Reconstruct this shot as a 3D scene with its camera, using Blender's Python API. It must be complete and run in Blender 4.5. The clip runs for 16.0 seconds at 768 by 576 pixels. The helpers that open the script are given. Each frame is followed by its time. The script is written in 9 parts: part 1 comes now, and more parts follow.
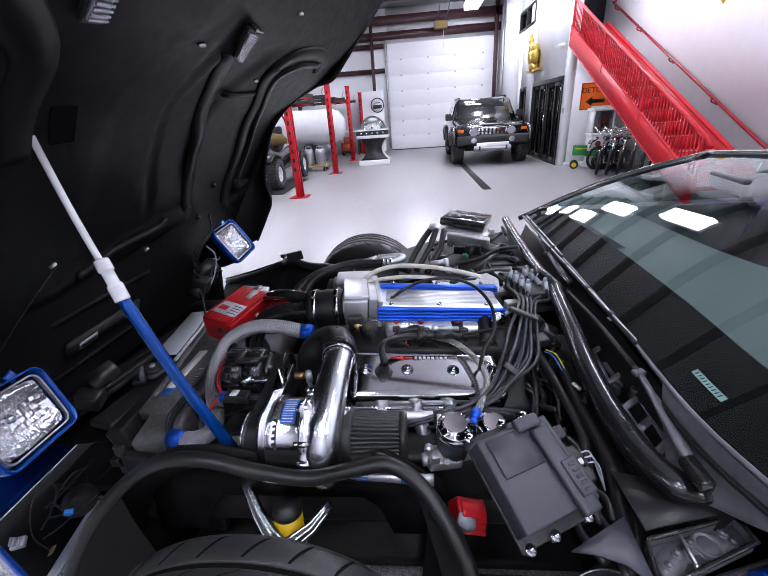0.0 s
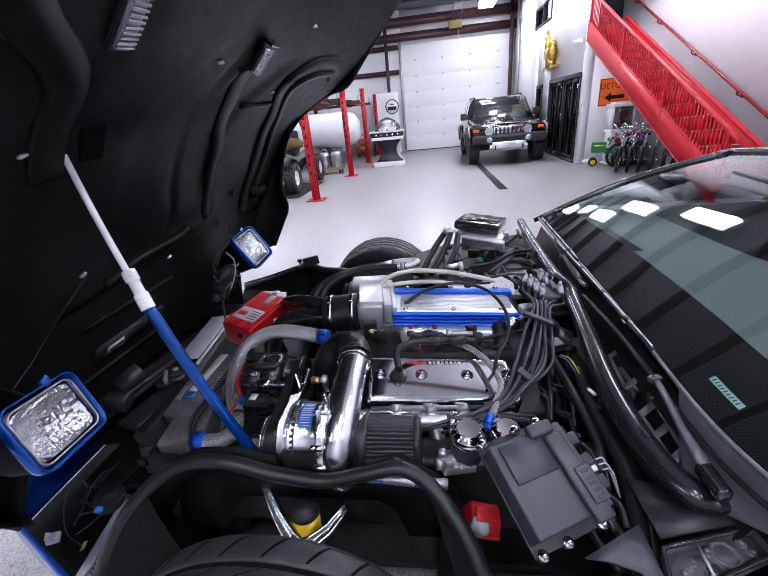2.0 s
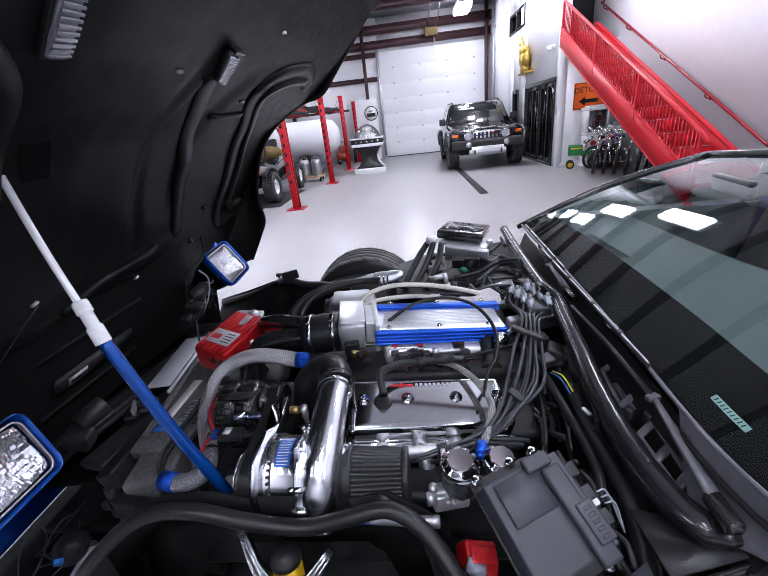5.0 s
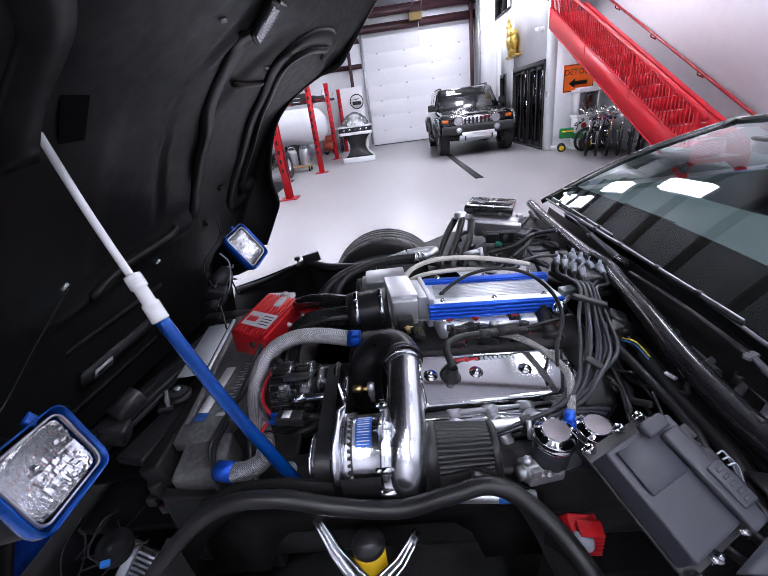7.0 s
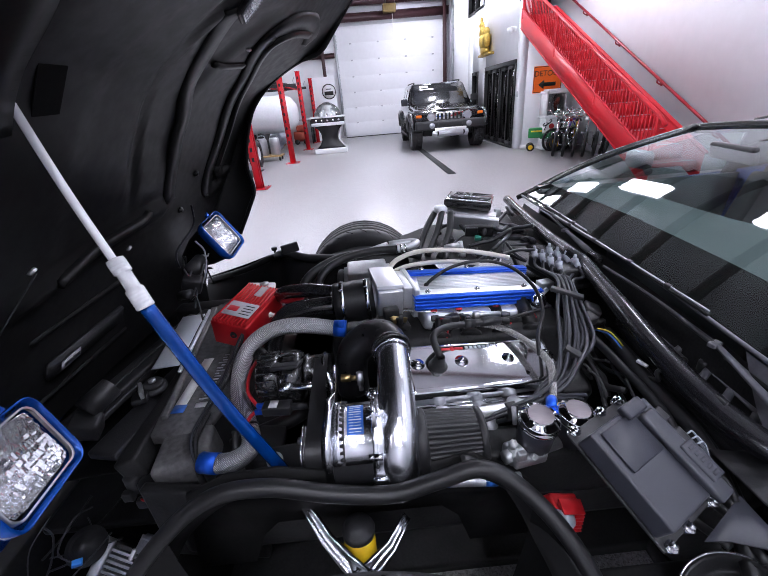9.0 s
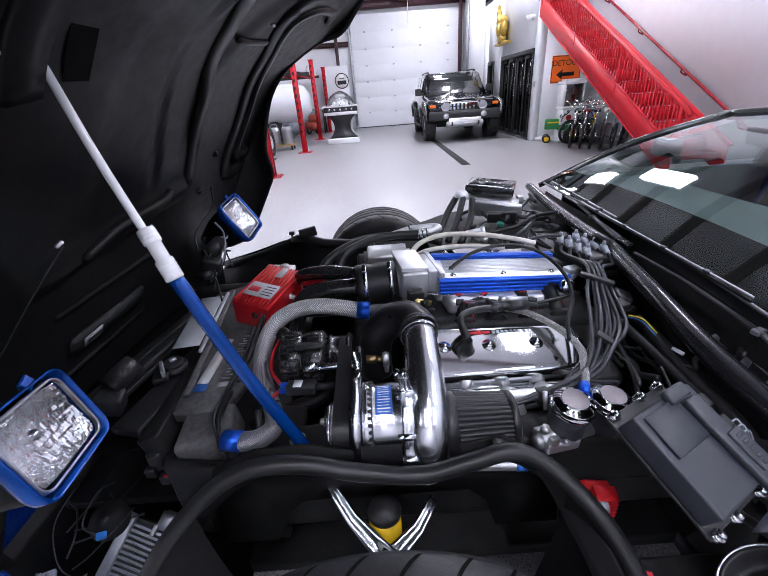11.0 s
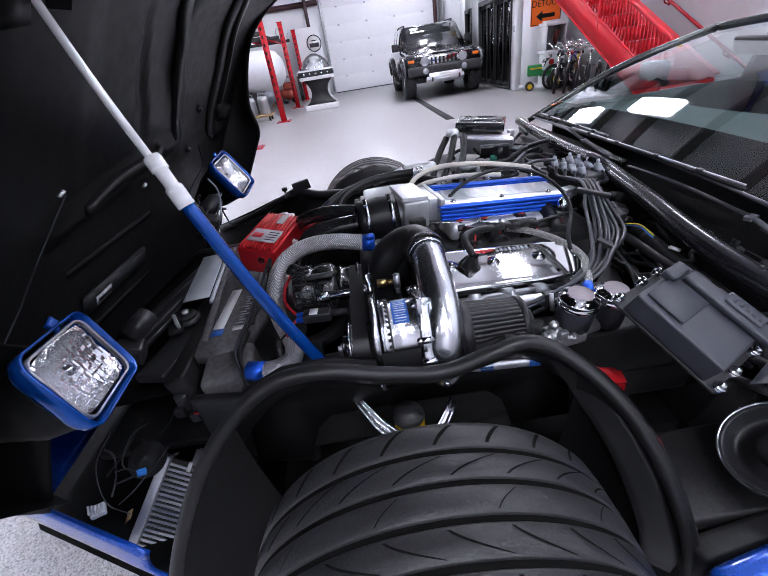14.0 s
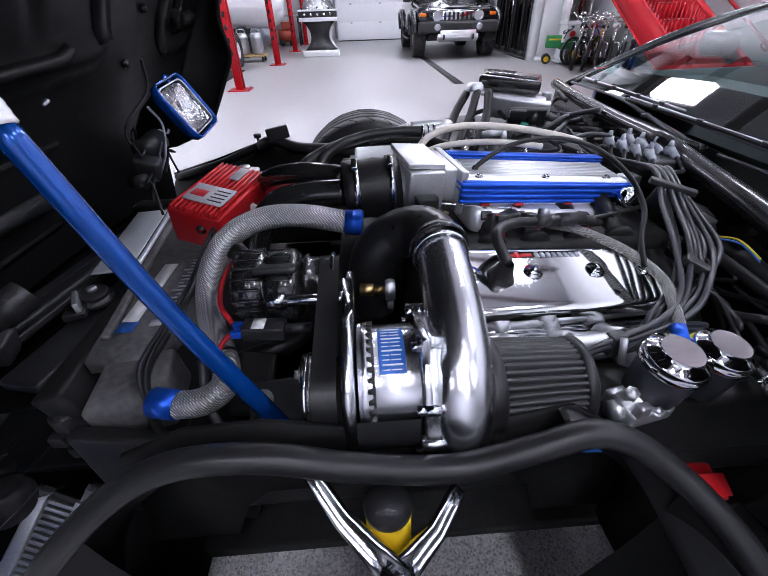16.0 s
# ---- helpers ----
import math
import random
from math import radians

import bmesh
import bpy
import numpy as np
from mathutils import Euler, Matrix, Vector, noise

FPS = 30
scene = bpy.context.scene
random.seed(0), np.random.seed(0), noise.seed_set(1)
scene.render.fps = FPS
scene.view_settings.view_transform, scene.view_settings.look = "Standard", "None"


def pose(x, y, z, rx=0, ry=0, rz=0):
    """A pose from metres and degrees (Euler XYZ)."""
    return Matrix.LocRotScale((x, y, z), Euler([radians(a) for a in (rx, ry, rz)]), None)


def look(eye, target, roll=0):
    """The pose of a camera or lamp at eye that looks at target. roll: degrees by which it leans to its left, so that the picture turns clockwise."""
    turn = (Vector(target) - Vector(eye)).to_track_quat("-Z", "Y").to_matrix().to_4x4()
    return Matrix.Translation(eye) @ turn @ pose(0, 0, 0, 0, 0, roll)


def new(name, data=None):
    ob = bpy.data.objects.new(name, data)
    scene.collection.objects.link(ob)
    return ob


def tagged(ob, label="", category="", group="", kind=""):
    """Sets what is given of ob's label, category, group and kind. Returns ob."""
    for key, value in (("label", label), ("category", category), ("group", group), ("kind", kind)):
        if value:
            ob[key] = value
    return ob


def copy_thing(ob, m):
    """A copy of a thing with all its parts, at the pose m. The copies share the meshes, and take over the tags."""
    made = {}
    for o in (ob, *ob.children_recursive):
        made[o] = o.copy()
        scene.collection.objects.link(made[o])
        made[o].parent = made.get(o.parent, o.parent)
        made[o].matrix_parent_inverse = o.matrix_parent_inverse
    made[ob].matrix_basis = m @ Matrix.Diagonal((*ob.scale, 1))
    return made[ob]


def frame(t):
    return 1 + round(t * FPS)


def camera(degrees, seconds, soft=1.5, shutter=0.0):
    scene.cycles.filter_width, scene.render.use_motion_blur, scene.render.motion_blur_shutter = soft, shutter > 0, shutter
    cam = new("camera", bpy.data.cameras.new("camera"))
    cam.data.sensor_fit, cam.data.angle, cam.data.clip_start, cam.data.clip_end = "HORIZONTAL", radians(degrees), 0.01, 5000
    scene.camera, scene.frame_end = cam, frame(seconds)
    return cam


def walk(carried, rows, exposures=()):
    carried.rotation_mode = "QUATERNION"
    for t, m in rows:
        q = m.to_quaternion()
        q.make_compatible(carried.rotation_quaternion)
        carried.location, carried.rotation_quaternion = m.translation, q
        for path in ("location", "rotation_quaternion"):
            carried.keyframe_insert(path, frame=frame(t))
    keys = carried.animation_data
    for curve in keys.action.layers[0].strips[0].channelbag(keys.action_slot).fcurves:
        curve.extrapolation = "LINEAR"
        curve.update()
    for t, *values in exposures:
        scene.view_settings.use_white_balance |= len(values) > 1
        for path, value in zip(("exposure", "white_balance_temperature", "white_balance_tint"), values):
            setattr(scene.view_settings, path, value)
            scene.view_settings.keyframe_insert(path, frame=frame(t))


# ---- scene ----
cam = camera(90.0, 16.0, soft=0.85)
PATH = [
    (0, (0.557, 0.606, 1.391), (0.378, 2.425, 0.579), -4.1),
    (0.5, (0.59, 0.609, 1.423), (0.326, 2.418, 0.611), -3.8),
    (1, (0.613, 0.601, 1.426), (0.249, 2.398, 0.627), -4.1),
    (1.5, (0.602, 0.601, 1.414), (0.247, 2.4, 0.615), -5.1),
    (2, (0.567, 0.595, 1.414), (0.304, 2.408, 0.612), -5.6),
    (2.5, (0.536, 0.573, 1.41), (0.388, 2.399, 0.608), -5.3),
    (3, (0.496, 0.581, 1.356), (0.404, 2.395, 0.52), -4.6),
    (3.5, (0.495, 0.611, 1.356), (0.411, 2.412, 0.491), -4.1),
    (4, (0.536, 0.674, 1.394), (0.439, 2.482, 0.546), -4.1),
    (4.5, (0.561, 0.689, 1.412), (0.406, 2.503, 0.584), -4.9),
    (5, (0.573, 0.677, 1.422), (0.388, 2.507, 0.638), -6.5),
    (5.2, (0.554, 0.664, 1.415), (0.334, 2.49, 0.629), -7.1),
    (7.3, (0.333, 0.717, 1.344), (0.258, 2.527, 0.496), -8.2),
    (7.5, (0.322, 0.72, 1.33), (0.278, 2.524, 0.468), -8.4),
    (8, (0.303, 0.724, 1.316), (0.309, 2.518, 0.431), -7.1),
    (8.5, (0.314, 0.706, 1.348), (0.336, 2.498, 0.46), -5.8),
    (9, (0.299, 0.703, 1.358), (0.333, 2.502, 0.483), -4.9),
    (9.5, (0.283, 0.706, 1.344), (0.312, 2.504, 0.47), -4.5),
    (10, (0.263, 0.711, 1.328), (0.27, 2.504, 0.443), -4.8),
    (12.5, (0.233, 0.711, 1.315), (0.205, 2.491, 0.404), -4.0),
    (13, (0.222, 0.706, 1.289), (0.207, 2.486, 0.378), -4.6),
    (13.5, (0.24, 0.594, 1.246), (0.222, 2.339, 0.237), -7.9),
    (14, (0.194, 0.63, 1.23), (0.198, 2.33, 0.195), -9.2),
    (14.5, (0.181, 0.897, 1.18), (0.196, 2.582, 0.104), -6.3),
    (15, (0.209, 0.975, 1.124), (0.266, 2.632, 0.005), -4.5),
    (15.5, (0.217, 0.976, 1.105), (0.302, 2.593, -0.068), -2.7),
    (16, (0.197, 0.973, 1.111), (0.272, 2.581, -0.075), -1.9),
]
walk(cam, [(t, look(eye, target, roll)) for t, eye, target, roll in PATH])

# ---------------------------------------------------------------- world
world = bpy.data.worlds.new("garage_world")
scene.world = world
world.use_nodes = True
world.node_tree.nodes["Background"].inputs[0].default_value = (0.75, 0.8, 0.9, 1)
world.node_tree.nodes["Background"].inputs[1].default_value = 0.05
scene.view_settings.exposure = 0.0


# ---------------------------------------------------------------- materials
def mat(name, color, rough=0.5, metal=0.0, vary=0.15, scale=8.0, bump=0.0, bump_scale=60.0, coat=0.0,
        rough_vary=0.025, transmission=0.0, ior=1.45, spec=0.5, stretch=(1, 1, 1)):
    """A surface with colour drift at two scales, uneven gloss and fine relief."""
    m = bpy.data.materials.new(name)
    m.use_nodes = True
    nt = m.node_tree
    p = nt.nodes["Principled BSDF"]
    n = nt.nodes
    tc = n.new("ShaderNodeTexCoord")
    mp = n.new("ShaderNodeMapping")
    mp.inputs["Scale"].default_value = stretch
    nt.links.new(tc.outputs["Object"], mp.inputs["Vector"])
    big = n.new("ShaderNodeTexNoise")
    big.inputs["Scale"].default_value = scale
    big.inputs["Detail"].default_value = 6
    nt.links.new(mp.outputs[0], big.inputs["Vector"])
    small = n.new("ShaderNodeTexNoise")
    small.inputs["Scale"].default_value = scale * 9
    small.inputs["Detail"].default_value = 3
    nt.links.new(mp.outputs[0], small.inputs["Vector"])
    add = n.new("ShaderNodeMath")
    add.operation = "ADD"
    nt.links.new(big.outputs["Fac"], add.inputs[0])
    nt.links.new(small.outputs["Fac"], add.inputs[1])
    ramp = n.new("ShaderNodeMapRange")
    ramp.inputs["From Min"].default_value = 0.65
    ramp.inputs["From Max"].default_value = 1.35
    ramp.inputs["To Min"].default_value = 1 - vary
    ramp.inputs["To Max"].default_value = 1 + vary
    nt.links.new(add.outputs[0], ramp.inputs["Value"])
    mul = n.new("ShaderNodeVectorMath")
    mul.operation = "SCALE"
    mul.inputs[0].default_value = color
    nt.links.new(ramp.outputs[0], mul.inputs["Scale"])
    nt.links.new(mul.outputs[0], p.inputs["Base Color"])
    rr = n.new("ShaderNodeMapRange")
    rr.inputs["From Min"].default_value = 0.3
    rr.inputs["From Max"].default_value = 0.7
    rr.inputs["To Min"].default_value = max(0.02, rough - rough_vary)
    rr.inputs["To Max"].default_value = min(1.0, rough + rough_vary)
    nt.links.new(small.outputs["Fac"], rr.inputs["Value"])
    if rough_vary > 0:
        nt.links.new(rr.outputs[0], p.inputs["Roughness"])
    else:
        p.inputs["Roughness"].default_value = rough
    p.inputs["Specular IOR Level"].default_value = spec
    p.inputs["Metallic"].default_value = metal
    p.inputs["IOR"].default_value = ior
    p.inputs["Coat Weight"].default_value = coat
    p.inputs["Coat Roughness"].default_value = 0.06
    p.inputs["Transmission Weight"].default_value = transmission
    if bump:
        t = n.new("ShaderNodeTexNoise")
        t.inputs["Scale"].default_value = bump_scale
        t.inputs["Detail"].default_value = 4
        nt.links.new(mp.outputs[0], t.inputs["Vector"])
        b = n.new("ShaderNodeBump")
        b.inputs["Strength"].default_value = bump
        b.inputs["Distance"].default_value = 0.004
        nt.links.new(t.outputs["Fac"], b.inputs["Height"])
        nt.links.new(b.outputs[0], p.inputs["Normal"])
    return m


def glow(name, color, strength):
    m = bpy.data.materials.new(name)
    m.use_nodes = True
    nt = m.node_tree
    nt.nodes.remove(nt.nodes["Principled BSDF"])
    e = nt.nodes.new("ShaderNodeEmission")
    e.inputs[0].default_value = (*color, 1)
    e.inputs[1].default_value = strength
    nt.links.new(e.outputs[0], nt.nodes["Material Output"].inputs[0])
    return m


def glass(name, tint, rough=0.02, clear=0.85):
    """Thin pane: mostly lets light through, with a Fresnel gloss over it."""
    m = bpy.data.materials.new(name)
    m.use_nodes = True
    nt = m.node_tree
    nt.nodes.remove(nt.nodes["Principled BSDF"])
    t = nt.nodes.new("ShaderNodeBsdfTransparent")
    t.inputs[0].default_value = (*[c * clear for c in tint], 1)
    g = nt.nodes.new("ShaderNodeBsdfGlossy")
    g.inputs["Roughness"].default_value = rough
    fr = nt.nodes.new("ShaderNodeFresnel")
    fr.inputs[0].default_value = 1.52
    mx = nt.nodes.new("ShaderNodeMixShader")
    nt.links.new(fr.outputs[0], mx.inputs[0])
    nt.links.new(t.outputs[0], mx.inputs[1])
    nt.links.new(g.outputs[0], mx.inputs[2])
    nt.links.new(mx.outputs[0], nt.nodes["Material Output"].inputs[0])
    return m


def flake_floor(name):
    """Light grey epoxy with fine black, grey and white flakes under a clear coat."""
    m = mat(name, (0.40, 0.392, 0.405), 0.36, 0, 0.06, 0.8, coat=0.0, rough_vary=0)
    nt = m.node_tree
    p = nt.nodes["Principled BSDF"]
    tc = nt.nodes.new("ShaderNodeTexCoord")
    v = nt.nodes.new("ShaderNodeTexVoronoi")
    v.inputs["Scale"].default_value = 240
    nt.links.new(tc.outputs["Object"], v.inputs["Vector"])
    cr = nt.nodes.new("ShaderNodeValToRGB")
    cr.color_ramp.interpolation = "CONSTANT"
    els = cr.color_ramp.elements
    els[0].position, els[0].color = 0.0, (0.12, 0.12, 0.125, 1)
    els[1].position, els[1].color = 0.16, (0.36, 0.35, 0.35, 1)
    for pos, c in ((0.34, (0.50, 0.49, 0.50, 1)), (0.62, (0.68, 0.675, 0.69, 1)), (0.9, (0.42, 0.38, 0.34, 1))):
        e = els.new(pos)
        e.color = c
    sep = nt.nodes.new("ShaderNodeSeparateColor")
    nt.links.new(v.outputs["Color"], sep.inputs[0])
    nt.links.new(sep.outputs[0], cr.inputs[0])
    old = p.inputs["Base Color"].links[0].from_socket
    mx = nt.nodes.new("ShaderNodeMix")
    mx.data_type = "RGBA"
    mx.inputs[0].default_value = 0.6
    nt.links.new(old, mx.inputs[6])
    nt.links.new(cr.outputs[0], mx.inputs[7])
    nt.links.new(mx.outputs[2], p.inputs["Base Color"])
    return m


def braid(name, color, metal, rough, scale=260.0):
    """Woven sleeve: two crossing wave patterns as relief and colour."""
    m = mat(name, color, rough, metal, 0.2, 20)
    nt = m.node_tree
    p = nt.nodes["Principled BSDF"]
    tc = nt.nodes.new("ShaderNodeTexCoord")
    hs = []
    for rot in (0.78, -0.78):
        mp = nt.nodes.new("ShaderNodeMapping")
        mp.inputs["Rotation"].default_value = (rot, rot * 0.6, rot)
        nt.links.new(tc.outputs["Object"], mp.inputs["Vector"])
        w = nt.nodes.new("ShaderNodeTexWave")
        w.inputs["Scale"].default_value = scale / 3
        w.inputs["Distortion"].default_value = 1.5
        nt.links.new(mp.outputs[0], w.inputs["Vector"])
        hs.append(w)
    mx = nt.nodes.new("ShaderNodeMath")
    mx.operation = "MULTIPLY"
    nt.links.new(hs[0].outputs["Fac"], mx.inputs[0])
    nt.links.new(hs[1].outputs["Fac"], mx.inputs[1])
    b = nt.nodes.new("ShaderNodeBump")
    b.inputs["Strength"].default_value = 0.9
    b.inputs["Distance"].default_value = 0.003
    nt.links.new(mx.outputs[0], b.inputs["Height"])
    nt.links.new(b.outputs[0], p.inputs["Normal"])
    old = p.inputs["Base Color"].links[0].from_socket
    k = nt.nodes.new("ShaderNodeMapRange")
    k.inputs["To Min"].default_value = 0.35
    k.inputs["To Max"].default_value = 1.25
    nt.links.new(mx.outputs[0], k.inputs["Value"])
    s = nt.nodes.new("ShaderNodeVectorMath")
    s.operation = "SCALE"
    nt.links.new(old, s.inputs[0])
    nt.links.new(k.outputs[0], s.inputs["Scale"])
    nt.links.new(s.outputs[0], p.inputs["Base Color"])
    return m


M_FLOOR = flake_floor("flake_epoxy")
M_WALL = mat("white_wall_paint", (0.86, 0.865, 0.89), 0.55, 0, 0.03, 0.7, 0.05, 90)
# the ceiling's dimness is put into the facing's mid grey
M_CEIL = mat("dimmed_insulation_facing", (0.45, 0.45, 0.47), 0.7, 0, 0.12, 1.2, 0.4, 6)
M_DOORWHITE = mat("white_sectional_steel", (0.82, 0.82, 0.85), 0.38, 0, 0.03, 0.9, 0.12, 40)
M_BEAM = mat("maroon_primer_steel", (0.05, 0.02, 0.024), 0.5, 0.0, 0.25, 3, 0.1, 30)
M_GALV = mat("galvanised_track", (0.45, 0.46, 0.48), 0.35, 0.9, 0.15, 6)
M_RED = mat("gloss_red_paint", (0.5, 0.009, 0.018), 0.4, 0, 0.1, 3, 0.05, 60, coat=0.06, spec=0.35)
M_REDDARK = mat("deep_red_rail_paint", (0.3, 0.008, 0.018), 0.28, 0, 0.1, 4, coat=0.4)
M_BLACKFRAME = mat("black_aluminium_frame", (0.015, 0.015, 0.016), 0.35, 0.2, 0.2, 6)
M_SHADEBOARD = mat("shade_toned_board", (0.03, 0.03, 0.035), 0.8, 0, 0.2, 3)
M_GOLD = mat("gold_leaf", (0.58, 0.40, 0.10), 0.36, 0.8, 0.45, 14, 0.6, 40)
M_ORANGE = mat("orange_sign_sheeting", (1.0, 0.17, 0.012), 0.45, 0, 0.06, 5)
M_BLACKINK = mat("black_ink", (0.01, 0.01, 0.01), 0.5, 0, 0.1, 8)
M_WHITEPL = mat("white_plastic", (0.8, 0.8, 0.8), 0.35, 0, 0.05, 6)
M_WHITEENAM = mat("white_enamel", (0.78, 0.78, 0.8), 0.25, 0, 0.05, 3)
M_GREEN = mat("green_toy_paint", (0.02, 0.22, 0.06), 0.35, 0, 0.12, 6)
M_YELLOW = mat("yellow_paint", (0.8, 0.5, 0.01), 0.4, 0, 0.1, 8)
M_HUMMER = mat("black_clearcoat", (0.008, 0.008, 0.011), 0.22, 0, 0.15, 5, coat=1.0)
M_CLADDING = mat("dark_grey_cladding", (0.022, 0.022, 0.024), 0.6, 0, 0.15, 20, 0.25, 300)
M_TYRE = mat("tyre_rubber", (0.028, 0.028, 0.029), 0.62, 0, 0.3, 14, 0.2, 160)
M_TYREDUST = mat("dusty_tread_rubber", (0.02, 0.02, 0.0215), 0.42, 0, 0.35, 16, 0.2, 220)
M_CHROME = mat("chrome", (0.74, 0.74, 0.76), 0.07, 1, 0.04, 10, rough_vary=0)
M_POLISH = mat("polished_aluminium", (0.66, 0.67, 0.71), 0.23, 1, 0.03, 6, rough_vary=0)
M_CAST = mat("cast_aluminium", (0.62, 0.63, 0.65), 0.42, 0.9, 0.15, 25, 0.12, 240)
M_BRIGHTCAST = mat("machined_silver", (0.82, 0.83, 0.86), 0.34, 0.7, 0.03, 12, rough_vary=0)
M_HOOD = mat("black_moulded_underside", (0.0105, 0.0103, 0.0106), 0.4, 0, 0.15, 3, 0.03, 40, rough_vary=0.06, spec=0.14)
M_BLACKPL = mat("black_plastic", (0.021, 0.021, 0.023), 0.36, 0, 0.25, 18, 0.15, 260, spec=0.42)
M_SATIN = mat("satin_grey_black_lid", (0.038, 0.040, 0.051), 0.4, 0, 0.08, 20, 0.1, 400)
M_BLACKGLOSS = mat("gloss_black_paint", (0.018, 0.018, 0.019), 0.2, 0, 0.2, 9, 0.03, 60, coat=0.7)
M_RUBBER = mat("black_rubber_hose", (0.014, 0.014, 0.015), 0.36, 0, 0.25, 20, 0.1, 200, spec=0.4)
M_SEAL = mat("black_rubber_seal", (0.012, 0.012, 0.013), 0.36, 0, 0.2, 9, 0.04, 80, rough_vary=0.04, spec=0.36)
M_SOOT = mat("grimy_black_metal", (0.018, 0.018, 0.0187), 0.42, 0.1, 0.5, 16, 0.15, 120, spec=0.3)
M_BLUE = mat("metallic_blue_paint", (0.006, 0.075, 0.46), 0.28, 0.35, 0.12, 30, coat=1.0)
M_BLUEBR = mat("bright_blue_anodised", (0.012, 0.1, 0.6), 0.3, 0.55, 0.08, 30)
M_POLEBLUE = mat("blue_gloss_pole_paint", (0.003, 0.072, 0.37), 0.16, 0.5, 0.1, 12, coat=0.35)
M_POLEWHITE = mat("white_pole_tube", (0.93, 0.93, 0.95), 0.16, 0.0, 0.02, 10, coat=1.0, rough_vary=0)
M_MSDRED = mat("red_anodised_case", (0.5, 0.012, 0.018), 0.3, 0.25, 0.06, 15, rough_vary=0)
M_LABELWHITE = mat("white_label", (0.72, 0.72, 0.72), 0.5, 0, 0.06, 20)
M_LABELGREY = mat("grey_label", (0.42, 0.42, 0.45), 0.5, 0, 0.1, 20)
M_LABELBLUE = mat("blue_label", (0.02, 0.11, 0.42), 0.4, 0, 0.08, 20)
M_FILTER = mat("grey_filter_gauze", (0.02, 0.02, 0.022), 0.45, 0, 0.2, 30, 0.1, 700)
M_BRAID = braid("steel_braid", (0.72, 0.72, 0.74), 0.75, 0.36)
M_BRAIDGREY = braid("cream_braided_line", (0.62, 0.61, 0.59), 0.2, 0.5, 420.0)
M_WIRE = mat("grey_black_ignition_lead", (0.03, 0.031, 0.038), 0.3, 0, 0.2, 20)
M_BOOT = mat("grey_boot", (0.34, 0.36, 0.41), 0.45, 0, 0.12, 20)
M_WIRERED = mat("red_wire", (0.5, 0.02, 0.03), 0.4, 0, 0.1, 20)
M_WIREYEL = mat("yellow_wire", (0.7, 0.55, 0.04), 0.4, 0, 0.1, 20)
M_BRASS = mat("brass", (0.6, 0.45, 0.2), 0.3, 1, 0.15, 20)
M_CREAM = mat("cream_hose", (0.58, 0.54, 0.48), 0.42, 0, 0.1, 20)
M_LENS = mat("faceted_lamp_glass", (0.5, 0.51, 0.55), 0.14, 0.6, 0.15, 30, 0.12, 40)
M_LAMPREFL = mat("bright_reflector", (0.93, 0.93, 0.96), 0.1, 0.9, 0.03, 40, rough_vary=0)
M_AMBER = mat("amber_lens", (0.75, 0.16, 0.02), 0.2, 0, 0.1, 20)
M_WINDSHIELD = glass("green_tinted_windscreen", (0.62, 0.78, 0.74), 0.015, 0.8)
M_DARKGLASS = glass("dark_smoked_glass", (0.16, 0.17, 0.18), 0.02, 0.7)
M_CLEAR = glass("clear_acrylic", (0.95, 0.96, 0.97), 0.03, 0.95)
M_DASH = mat("dark_grey_vinyl", (0.105, 0.125, 0.128), 0.6, 0, 0.1, 6, 0.05, 60)
M_SEAT = mat("black_leather", (0.02, 0.02, 0.021), 0.5, 0, 0.2, 12, 0.4, 150)
M_STEELFIN = mat("radiator_fins", (0.5, 0.51, 0.53), 0.4, 0.9, 0.2, 30)
M_LAMP = glow("lamp_diffuser_glow", (0.95, 0.97, 1.13), 32.0)
M_TANK = mat("white_tank_paint", (0.7, 0.71, 0.74), 0.32, 0, 0.06, 2, 0.05, 20)
M_TARP = mat("silver_grey_tarp", (0.3, 0.32, 0.37), 0.4, 0.2, 0.3, 6, 0.6, 12)
M_WOOD = mat("plywood", (0.4, 0.26, 0.12), 0.6, 0, 0.2, 6, 0.2, 60, stretch=(1, 6, 1))
M_RUST = mat("red_brown_metal", (0.3, 0.05, 0.03), 0.5, 0.1, 0.3, 9)
M_KHAKI = mat("brown_olive_bag", (0.2, 0.14, 0.05), 0.7, 0, 0.3, 9, 0.4, 30)
M_PLATETEAL = mat("pale_teal_plate", (0.42, 0.56, 0.54), 0.4, 0, 0.1, 20)
M_COWLGREY = mat("dark_grey_cowl_paint", (0.125, 0.125, 0.14), 0.34, 0, 0.2, 7, 0.1, 90)
# one black for painted shade in gaps and holes and for the frit
M_SHADEFRIT = mat("shade_and_frit_black", (0.004, 0.004, 0.004), 0.9, 0, 0.1, 20, spec=0.1)
M_SILICONE = mat("black_silicone", (0.012, 0.012, 0.013), 0.3, 0, 0.1, 9, rough_vary=0.03)
M_DUSTY = mat("dusty_black_plastic", (0.115, 0.112, 0.114), 0.6, 0, 0.5, 7, 0.3, 90)
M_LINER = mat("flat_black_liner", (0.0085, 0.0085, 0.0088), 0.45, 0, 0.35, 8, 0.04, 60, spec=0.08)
M_CAPTOP = mat("brushed_cap_top", (0.2, 0.18, 0.19), 0.42, 0.8, 0.12, 30, stretch=(1, 8, 1))


